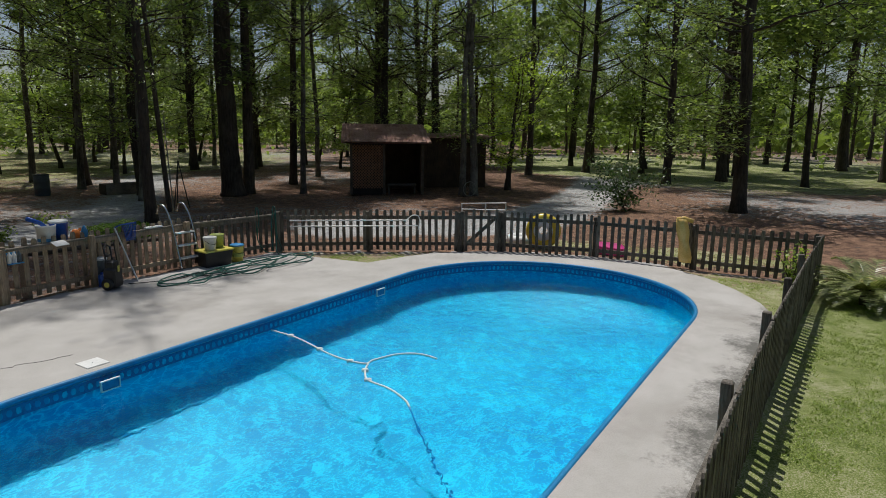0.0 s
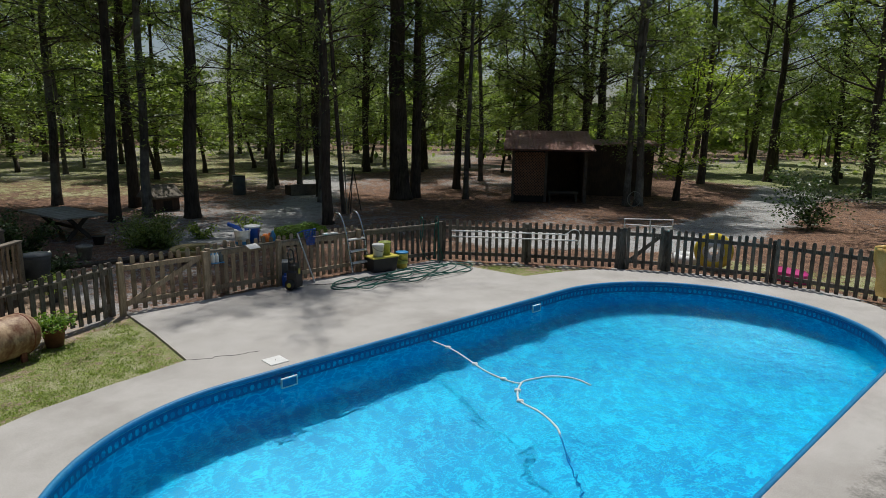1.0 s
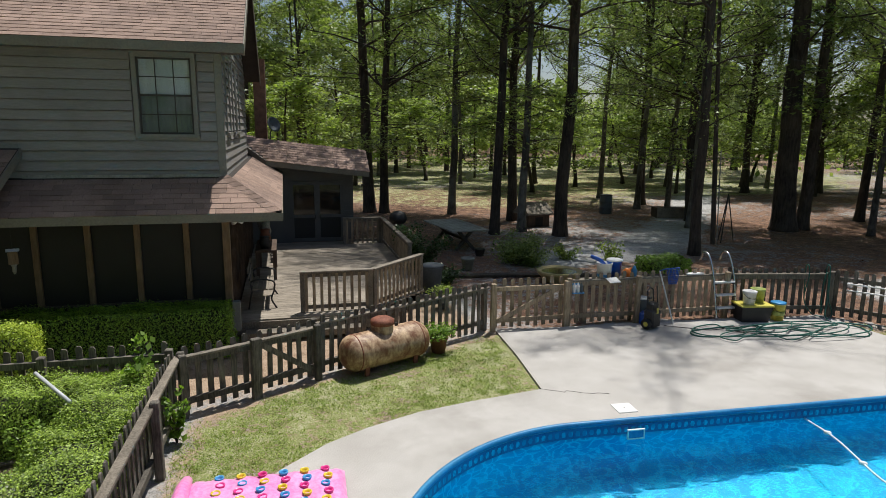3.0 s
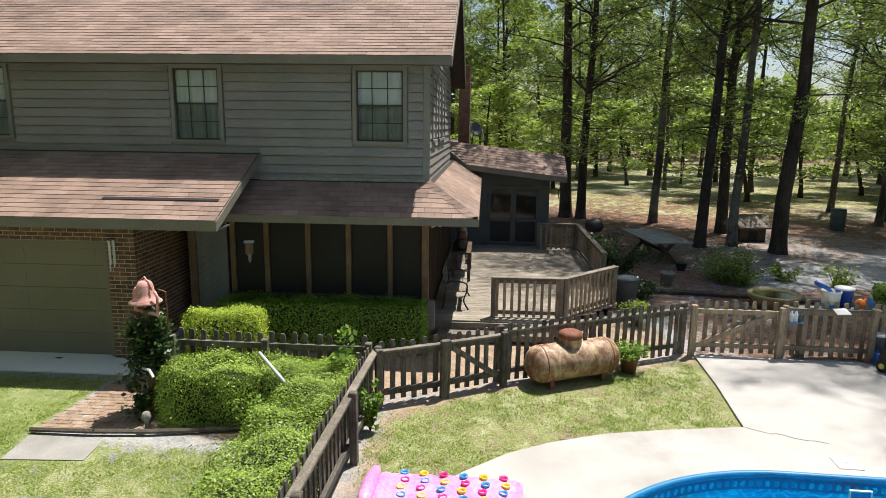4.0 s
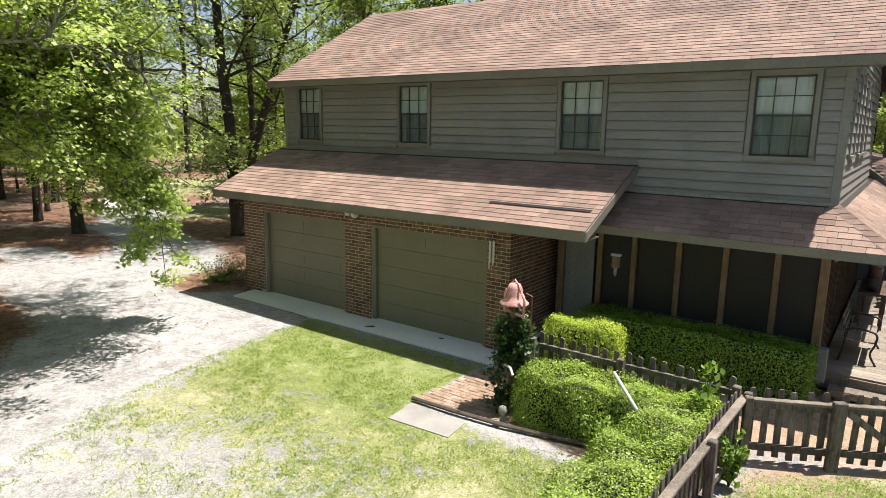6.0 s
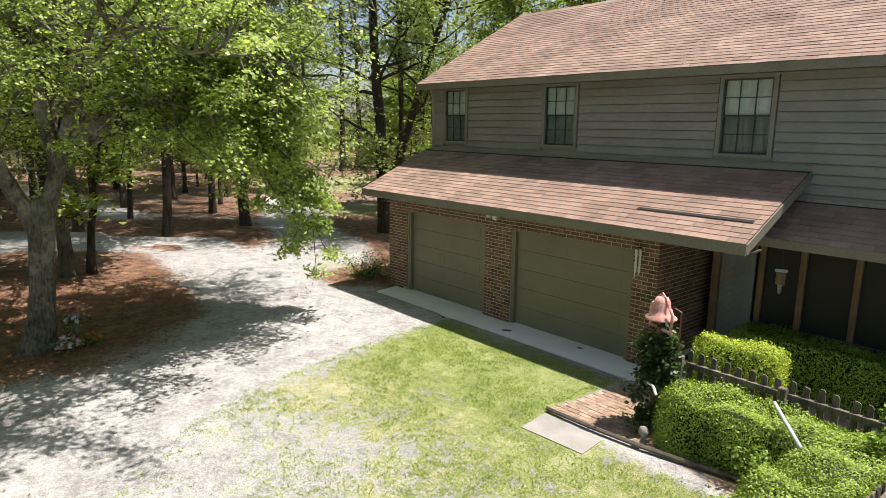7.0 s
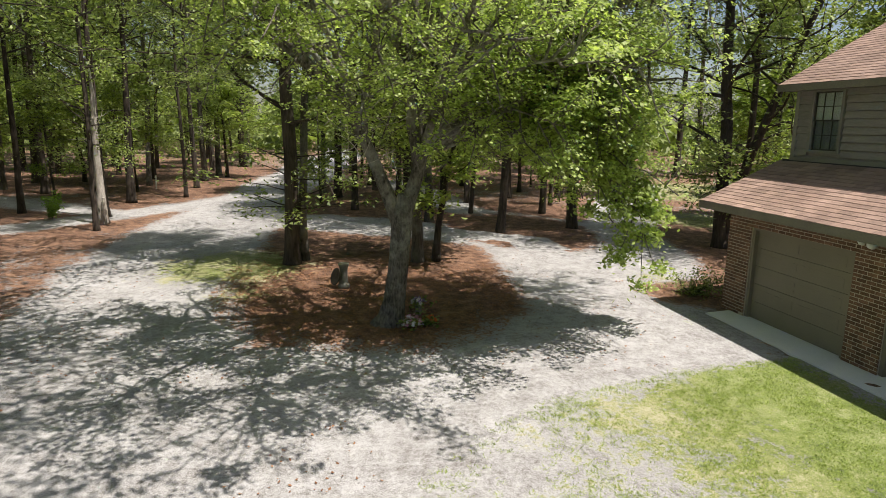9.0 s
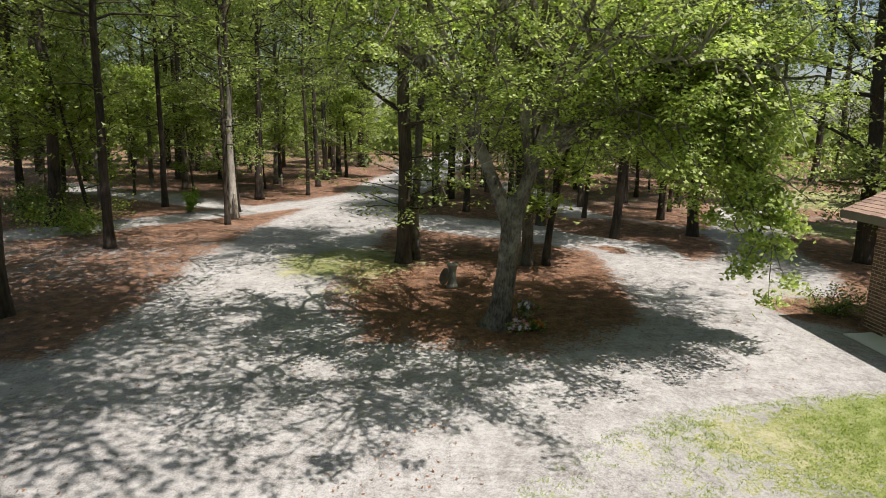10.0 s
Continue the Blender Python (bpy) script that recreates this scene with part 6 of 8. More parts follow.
def pressure_washer():
    w = thing("pressure_washer", 8.42, 11.86, 0.03, 25, "upright black and yellow electric pressure washer by the fence", "pressure washer")
    part("body", Solid().box(-0.14, 0.14, -0.12, 0.12, 0.06, 0.42, c=0.04).box(-0.1, 0.1, -0.08, 0.1, 0.42, 0.56, c=0.03), "black_plastic", w)
    part("yellow_panel", Solid().box(-0.035, 0.035, -0.128, -0.121, 0.34, 0.46), "yellow", w)
    for s in (-1, 1):
        part("wheel", Solid().turned([(0.11, -0.025), (0.115, 0), (0.11, 0.025)], 18, pose(s * 0.16, 0.02, 0.115, 0, 90, 0)), "black_plastic", w, "", True)
        part("hub", Solid().turned([(0.05, -0.03), (0.055, 0), (0.05, 0.03)], 14, pose(s * 0.165, 0.02, 0.115, 0, 90, 0)), "yellow", w)
    part("handle", Solid().tube([(-0.1, 0.05, 0.5), (-0.1, 0.08, 0.8), (0, 0.09, 0.86), (0.1, 0.08, 0.8), (0.1, 0.05, 0.5)], 0.016, 7), "black_plastic", w)
    part("lance", Solid().tube([(0.15, -0.05, 0.2), (0.1, 0.0, 0.9)], 0.012, 6).box(-0.2, -0.12, -0.05, 0.0, 0.66, 0.7), "black_plastic", w)


pressure_washer()


def bucket(x, y, z, r, h, mt, label, lid=None, handle=True, turn=0):
    b = thing("bucket", x, y, z, turn, label, "bucket")
    part("pail", Solid().turned([(r * 0.84, 0), (r, h * 0.9), (r * 1.04, h * 0.91), (r * 1.04, h), (r * 0.97, h), (r * 0.82, 0.02)], 22), mt, b, "", True)
    if lid:
        part("lid", Solid().turned([(r * 1.06, h - 0.01), (r * 1.07, h + 0.02), (r * 0.9, h + 0.03), (0.01, h + 0.03)], 22), lid, b, "", True)
    if handle:
        part("handle", Solid().tube([(-r, 0, h * 0.85), (-r * 0.8, -r * 0.7, h * 0.6), (0, -r * 1.1, h * 0.5), (r * 0.8, -r * 0.7, h * 0.6), (r, 0, h * 0.85)], 0.005, 5), "iron", b)
    return b


def storage_tub():
    t = thing("storage_tub", 10.9, 11.93, 0.03, -10, "black storage tub with yellow lid by the fence", "storage tub")
    t.scale = (0.86, 0.9, 0.95)
    part("tub", Solid().add([(-0.34, -0.2, 0), (0.34, -0.2, 0), (0.34, 0.2, 0), (-0.34, 0.2, 0), (-0.4, -0.25, 0.36), (0.4, -0.25, 0.36), (0.4, 0.25, 0.36), (-0.4, 0.25, 0.36)],
                            [(3, 2, 1, 0), (4, 5, 6, 7), (0, 1, 5, 4), (1, 2, 6, 5), (2, 3, 7, 6), (3, 0, 4, 7)]), "black_plastic", t)
    part("lid", Solid().box(-0.42, 0.42, -0.27, 0.27, 0.36, 0.4, c=0.012), "yellow", t)


storage_tub()
bucket(10.76, 11.88, 0.41, 0.14, 0.27, "white", "white plastic bucket on the storage tub", "white")
bucket(11.07, 12.0, 0.41, 0.15, 0.3, "lime", "yellow-green plastic bucket on the storage tub", handle=False)
bk = bucket(11.47, 11.82, 0.03, 0.15, 0.38, "yellow", "tan plastic bucket with pale blue lid on the concrete", "sky_plastic")
part("print_panel", Solid().turned([(0.1435, 0.12), (0.1495, 0.22)], 22), "lime", bk)


def pool_ladder():
    l = thing("pool_ladder", 10.42, 12.42, 0, -2, "metal pool ladder with white treads leaning on the fence", "ladder")
    for x in (-0.25, 0.25):
        pts = smooth_path([(x, -0.34, 0.03), (x, -0.2, 0.55), (x, -0.08, 1.0), (x, 0.07, 1.3), (x, 0.2, 1.41), (x, 0.34, 1.38), (x, 0.43, 1.2)], 6)
        part("side_rail", Solid().tube(pts, 0.023, 8), "chrome", l, "", True)
    for z in (0.26, 0.53, 0.8):
        y = -0.34 + 0.26 * z
        part("tread", Solid().box(-0.235, 0.235, y - 0.06, y + 0.06, z, z + 0.035, c=0.008), "white", l)
        for x in (-0.235, 0.205):
            part("bracket", Solid().box(x, x + 0.03, y - 0.05, y + 0.05, z - 0.03, z - 0.001), "black_plastic", l)


pool_ladder()


def fence_shelf():
    s = one("shelf_board", Solid().box(-0.75, 0.75, 0.0, 0.3, 0.9, 0.93).box(-0.7, -0.64, 0.03, 0.27, -0.02, 0.9).box(0.64, 0.7, 0.03, 0.27, -0.02, 0.9), "rail_wood", "plain plank shelf behind the fence", "shelf", m=pose(7.95, 12.56, 0))
    b = bucket(7.7, 12.66, 0.93, 0.165, 0.36, "white", "white plastic bucket on the fence shelf", handle=False)
    part("label_band", Solid().turned([(0.146, 0.06), (0.153, 0.12)], 22), "sky_plastic", b)
    bucket(7.98, 12.75, 0.93, 0.16, 0.38, "blue_plastic", "dark blue bucket with white lid on the fence shelf", "white", False)
    o = thing("jug", 8.24, 12.66, 0.93, 20, "orange plastic jug on the fence shelf", "jug")
    part("jug_body", Solid().turned([(0.08, 0), (0.095, 0.05), (0.09, 0.14), (0.05, 0.19), (0.03, 0.21)], 18), "orange", o, "", True)
    part("spout", Solid().tube([(0.06, 0, 0.12), (0.14, 0, 0.2)], 0.025, 8), "orange", o)
    q = thing("bottle", 8.42, 12.66, 0.93, 0, "light blue plastic bottle on the fence shelf", "bottle")
    part("bottle_body", Solid().turned([(0.055, 0), (0.06, 0.02), (0.06, 0.16), (0.03, 0.22), (0.025, 0.25), (0.01, 0.26)], 16), "sky_plastic", q, "", True)
    n = Solid().tube([(7.72, 12.66, 1.22), (7.6, 12.64, 1.34), (7.36, 12.6, 1.45)], 0.04, 10)
    one("pool_noodle", n, "blue_plastic", "blue foam pipe standing in the bucket", "pool toy", smooth=True)
    w = Solid().box(-0.13, 0.13, -0.17, 0.02, 0.0, 0.012)
    one("paper_sheet", w, "white", "white plastic sheet lying on the fence rail", "sheet", m=pose(7.75, 12.42, 0.99, 20, 0, 5))
    c = thing("bottle_rack", 6.98, 12.4, 0.72, 0, "small rack with white and blue bottles on the gate post", "rack")
    part("rack", Solid().box(-0.13, 0.13, -0.06, 0.06, 0, 0.015).box(-0.13, 0.13, 0.05, 0.06, 0.0, 0.2), "sky_plastic", c)
    for k, mt in enumerate(("white", "white", "grey_plastic")):
        part("bottle", Solid().turned([(0.035, 0.016), (0.038, 0.03), (0.038, 0.15), (0.015, 0.2), (0.012, 0.22)], 12, pose(-0.08 + 0.08 * k, 0, 0)), mt, c)
    g = thing("waste_can", 8.5, 12.36, 0.03, 0, "grey metal can with pale lid by the fence", "can")
    part("can_body", Solid().turned([(0.11, 0), (0.12, 0.5), (0.12, 0.52)], 18), "grey_plastic", g, "", True)
    part("lid", Solid().turned([(0.13, 0.5), (0.13, 0.53), (0.05, 0.55)], 18), "white", g)
    bag = thing("salt_bag", 8.46, 12.2, 0.03, 10, "dark blue printed bag slumped by the fence", "bag")
    part("sack", Solid().box(-0.12, 0.12, -0.07, 0.07, 0, 0.28, c=0.06), "blue_plastic", bag)
    part("print_panel", Solid().box(-0.05, 0.06, -0.074, -0.0705, 0.06, 0.2), "white", bag)


fence_shelf()


def net_pole():
    p = thing("leaf_net", 9.2, 12.2, 0.03, 0, "white pool pole with blue leaf net leaning on the fence", "pool net")
    part("pole", Solid().tube([(-0.17, -0.2, 0), (-0.29, 0.25, 1.07)], 0.016, 8), "white", p)
    part("net_frame", Solid().tube([(-0.29, 0.25, 1.07), (-0.2, 0.15, 1.13), (0.13, 0.15, 1.14)], 0.012, 6), "blue_plastic", p)
    net = Solid()
    for k in range(9):
        u = k / 8
        net.tube([(-0.19 + 0.31 * u, 0.15, 1.12), (-0.15 + 0.24 * u, 0.13, 0.95), (-0.11 + 0.18 * u, 0.15, 0.78)], 0.007, 4)
        net.tube([(-0.19 + 0.06 * u, 0.147, 1.12 - 0.32 * u), (0.12 - 0.05 * u, 0.147, 1.12 - 0.32 * u)], 0.006, 4)
    part("net_bag", net, "blue_plastic", p, "blue mesh bag")
    one("sponge", Solid().box(-0.2, 0.2, -0.06, 0.06, 0, 0.03), "white", "small white tray on the fence rail", "tray", m=pose(9.75, 12.42, 0.99))


net_pole()


def hanging_poles():
    d = math.degrees(math.atan2(8.4 - 11.7, 15.2 - 12.9))
    p = thing("telescopic_pole", 12.95, 11.55, 0, d, "two long pale pool poles hung along the fence", "pool pole")
    part("pole", Solid().tube([(0, 0, 0.83), (2.9, 0, 0.84)], 0.016, 8), "white", p)
    part("pole", Solid().tube([(0, 0.01, 0.68), (3.2, 0.01, 0.7)], 0.016, 8), "white", p)
    part("hoop", Solid().tube(smooth_path([(2.9, 0, 0.84), (3.05, 0.0, 0.96), (3.2, 0.0, 0.95), (3.24, 0, 0.8), (3.2, 0, 0.6)], 6), 0.012, 7), "white", p)
    for x in (0.3, 1.7):
        part("hook", Solid().box(x - 0.01, x + 0.01, 0.0, 0.1, 0.64, 0.9), "iron", p)


hanging_poles()


def yellow_rings():
    r = thing("swim_ring", 17.15, 6.45, 0, -70, "yellow inflatable swim ring standing on the grass behind the fence", "swim ring")
    part("ring", Solid().tube([(0.34 * math.cos(a), 0, 0.48 + 0.34 * math.sin(a)) for a in [2 * math.pi * i / 28 for i in range(29)]], 0.13, 12, False), "yellow_vinyl", r, "", True)
    part("white_panel", Solid().tube([(0.2 * math.cos(a), -0.04, 0.48 + 0.2 * math.sin(a)) for a in [2 * math.pi * i / 20 for i in range(21)]], 0.09, 10, False), "white", r, "", True)
    one("swim_ring", Solid().tube([(0.3 * math.cos(a), 0.3 * math.sin(a), 0.14) for a in [2 * math.pi * i / 28 for i in range(29)]], 0.13, 12, False), "white", "white and grey inflatable ring lying behind the fence", "swim ring", smooth=True, m=pose(17.4, 7.2, 0))
    f = Solid().box(-0.4, 0.4, -0.15, 0.15, 0.0, 0.3, c=0.1)
    one("pool_float", f, "magenta", "bright pink inflatable lying on the grass behind the fence", "pool float", m=pose(17.35, 4.7, 0, 0, 0, 80))
    a = thing("pool_float", 16.42, 2.82, 0.0, 82, "amber deflated pool mattress hung over the fence", "pool float")
    n = 8
    vs = []
    for i in range(n + 1):
        z = 0.22 + 0.98 * i / n
        w = 0.13 + 0.02 * math.sin(i * 1.3)
        o = 0.16 * (1 - i / n)
        for x, y in ((-w - o, 0.0), (-w * 0.4 - o, 0.05), (w * 0.3 - o, 0.03), (w - o, 0.0), (w - o, -0.02), (-w - o, -0.02)):
            vs.append((x, y + 0.16 - 0.03 * math.sin(math.pi * i / n), z))
    part("sheet", Solid().add(vs, [(i * 6 + j, i * 6 + (j + 1) % 6, (i + 1) * 6 + (j + 1) % 6, (i + 1) * 6 + j) for i in range(n) for j in range(6)] + [tuple(range(5, -1, -1)), tuple(range(n * 6, n * 6 + 6))]), "amber_vinyl", a, "", True)
    part("fold", Solid().tube([(0.1, 0.14, 1.18), (-0.05, 0.12, 1.22), (-0.22, 0.02, 1.15)], 0.05, 8), "amber_vinyl", a, "", True)


yellow_rings()


def pipe_frame():
    p = thing("pipe_frame", 16.75, 8.1, 0, -64, "white plastic pipe frame standing behind the fence", "frame")
    for pts in ([(-0.55, 0, 0), (-0.55, 0, 1.12), (0.65, 0, 1.16), (0.65, 0, 0)], [(-0.55, 0.5, 0), (-0.55, 0.5, 0.9), (0.65, 0.5, 0.9), (0.65, 0.5, 0)], [(-0.55, 0, 0.7), (-0.55, 0.5, 0.7)], [(0.65, 0, 0.7), (0.65, 0.5, 0.7)], [(0.1, 0, 0.75), (0.1, 0, 1.12)]):
        part("pipe", Solid().tube(pts, 0.021, 8), "white", p)


pipe_frame()


def sago_palm():
    rng = np.random.default_rng(8)
    s = thing("sago_palm", 15.2, -0.75, 0, 0, "sago palm with stiff feathery fronds and pale cone", "palm")
    part("trunk", Solid().turned([(0.15, 0), (0.16, 0.1), (0.12, 0.22), (0.04, 0.28)], 16), "bark", s, "", True)
    part("cone", Solid().turned([(0.14, 0.3), (0.2, 0.38), (0.17, 0.46), (0.03, 0.5)], 18), "ochre", s, "pale woolly cone", True)
    s.scale = (0.88, 0.88, 1.05)
    for k in range(54):
        a = radians(k * 137.5)
        lift = rng.uniform(0.1, 1.2)
        spine = []
        for i in range(11):
            u = i / 10
            r = 0.12 + u * rng.uniform(1.0, 1.1)
            z = 0.26 + lift * u - (0.3 + 0.42 * lift) * u * u
            spine.append(Vector((r * math.cos(a), r * math.sin(a), max(0.05, z))))
        fr = Solid().tube(spine, [0.014 - 0.001 * i for i in range(11)], 4, False)
        side = Vector((-math.sin(a), math.cos(a), 0))
        for i in range(1, 10):
            for half in (0.0, 0.5):
                p = spine[i].lerp(spine[min(10, i + 1)], half)
                d = (spine[min(10, i + 1)] - spine[i]).normalized()
                ln = 0.2 * math.sin(math.pi * min(0.95, 0.12 + 0.09 * (i + half))) + 0.03
                for sg in (-1, 1):
                    tip = p + side * sg * ln + d * ln * 0.5 + Vector((0, 0, 0.03))
                    fr.add([p - d * 0.02, p + d * 0.026, tip], [(0, 1, 2)])
        part("frond", fr, "palm_leaf", s)


sago_palm()
shrub(15.9, 0.55, 0.3, 1.1, 380, "light_leaf", "thin green shrub in the fence corner", 0.08, 21)
shrub(26.6, 6.6, 1.4, 2.4, 2200, "ivy_leaf", "dark leafy shrub beyond the far fence", 0.12, 22)
shrub(-0.36, 8.9, 0.16, 0.85, 260, "weed_leaf", "bright green vine on the fence", 0.09, 23, "vine")
shrub(-0.75, 9.4, 0.35, 1.25, 800, "weed_leaf", "bright green weeds growing through the hedge", 0.1, 24, "weed")
shrub(-1.85, 8.45, 0.33, 0.62, 900, "weed_leaf", "leafy green sprout beside the hedge", 0.06, 25)
shrub(-14.2, 11.2, 0.75, 0.75, 1500, "leaf", "low green shrub beside the garage", 0.07, 26)


# ---- front garden ----
def bell_post():
    rng = np.random.default_rng(14)
    b = thing("bell", -3.68, 9.25, 0, -25, "faded red cast farm bell on an ivy-covered post", "bell")
    part("post", Solid().tube([(0, 0, -0.1), (0.01, 0, 1.55)], 0.06, 8), "post_wood", b)
    part("cradle", Solid().tube([(-0.24, 0, 1.5), (-0.26, 0, 1.78), (-0.2, 0, 1.86)], 0.022, 8).tube([(0.24, 0, 1.5), (0.26, 0, 1.78), (0.2, 0, 1.86)], 0.022, 8).tube([(-0.26, 0, 1.52), (0.26, 0, 1.52)], 0.025, 8), "bell_red", b, "faded iron cradle", True)
    part("bell_body", Solid().turned([(0.225, 1.67), (0.222, 1.69), (0.165, 1.735), (0.128, 1.82), (0.115, 1.92), (0.085, 1.98), (0.03, 2.0)], 26), "bell_red", b, "", True)
    part("yoke", Solid().tube([(-0.15, 0, 1.86), (-0.1, 0, 1.98), (0, 0, 2.05), (0.1, 0, 1.98), (0.15, 0, 1.86)], 0.011, 8), "bell_red", b, "", True)
    part("crank_wheel", Solid().tube([(0.3, 0.0, 1.9), (0.42, 0.02, 1.88), (0.42, 0.02, 1.3)], 0.012, 6), "rust", b)
    c = []
    for i in range(60):
        z = rng.uniform(0.05, 1.5)
        a = rng.uniform(0, 6.28)
        r = (0.32 - 0.07 * z) * rng.uniform(0.5, 1)
        c.append((r * math.cos(a), r * math.sin(a), z))
    part("ivy", leaves("ivy", np.array(c), 0.16, 3400, 0.075, rng, True), "ivy_leaf", b, "dark glossy ivy")
    part("pipe_arm", Solid().tube([(0.1, -0.2, 0.75), (0.35, -0.28, 0.8), (0.45, -0.3, 0.72)], 0.02, 7), "white", b, "pale pipe")


bell_post()


def garden_edge():
    one("paving_slab", Solid().plate([(-4.9, 7.72), (-3.84, 7.78), (-3.9, 8.3), (-4.98, 8.36)], -0.06, 0.001), "old_slab", "pale concrete paving slab in the lawn", "pavement", "structure")
    one("timber_edge", Solid().tube([(-5.02, 8.44, 0.04), (-4.2, 8.44, 0.05), (-3.4, 8.5, 0.05), (-2.1, 8.74, 0.03)], 0.034, 6), "timber", "dark landscape timber edging the bed", "edging", "structure")
    path = thing("brick_path", -4.4, 9.4, 0, 0, "worn brick path leading to the entry", "path", "", "structure")
    me = Solid().box(-0.1, 0.1, -0.048, 0.048, -0.03, 0.03, c=0.008).mesh("paving_brick")
    me.materials.append(M["paver"])
    rng = np.random.default_rng(3)
    n = 0
    for j in range(19):
        for i in range(6):
            x, y = -5.0 + i * 0.212 + (j % 2) * 0.1 + j * 0.014, 8.56 + j * 0.103
            if n < 300:
                part("paving_brick", me, "paver", path, "", False, pose(x + 4.4, y - 9.4, rng.normal(-0.029, 0.003), rng.normal(0, 1), rng.normal(0, 1), rng.normal(0, 1.2)))
                n += 1
    r = thing("garden_ornament", -3.45, 8.62, 0, 0, "small pale stone garden ornament on the bed edge", "ornament")
    part("ball", Solid().turned([(0.01, 0.14), (0.05, 0.16), (0.07, 0.21), (0.05, 0.27), (0.01, 0.29)], 12), "stone", r, "", True)
    part("foot", Solid().turned([(0.06, 0), (0.03, 0.05), (0.03, 0.16)], 12), "stone", r)
    one("hedge_pipe", Solid().tube([(-2.0, 9.15, 1.0), (-1.42, 8.46, 0.86)], 0.024, 8), "grey_paint", "pale metal pipe resting on the hedge", "pipe", smooth=True)
    one("door_mat", Solid().box(-0.35, 0.35, -0.22, 0.22, 0.1, 0.115), "black_plastic", "black door mat on the entry step", "mat", m=pose(-4.42, 12.2, 0))


M["paver"] = surface("paving_brick", (0.20, 0.125, 0.085), (0.37, 0.265, 0.19), 40, 5, 0.9, 0.4, vary=0.2, stain=(0.40, 0.33, 0.25), stain_amount=0.85)
garden_edge()


def bird_feeder():
    f = thing("bird_feeder", -3.22, 12.15, 0.42, 15, "wooden bird feeder hung from the porch eave", "bird feeder")
    f.scale = (0.62, 0.62, 0.8)
    part("roof", Solid().add([(-0.15, -0.11, 2.02), (0.15, -0.11, 2.02), (0.15, 0.11, 2.02), (-0.15, 0.11, 2.02), (-0.15, 0, 2.07), (0.15, 0, 2.07)], [(0, 1, 5, 4), (2, 3, 4, 5), (0, 4, 3), (1, 2, 5), (3, 2, 1, 0)]), "white", f, "pale lid")
    part("hopper", Solid().box(-0.11, 0.11, -0.07, 0.07, 1.75, 2.02), "post_wood", f)
    part("spout", Solid().turned([(0.02, 1.54), (0.05, 1.6), (0.05, 1.7), (0.09, 1.75)], 12), "stone", f, "", True)
    part("wire", Solid().tube([(0, 0, 2.07), (0, 0, 2.46)], 0.004, 5), "iron", f)


bird_feeder()


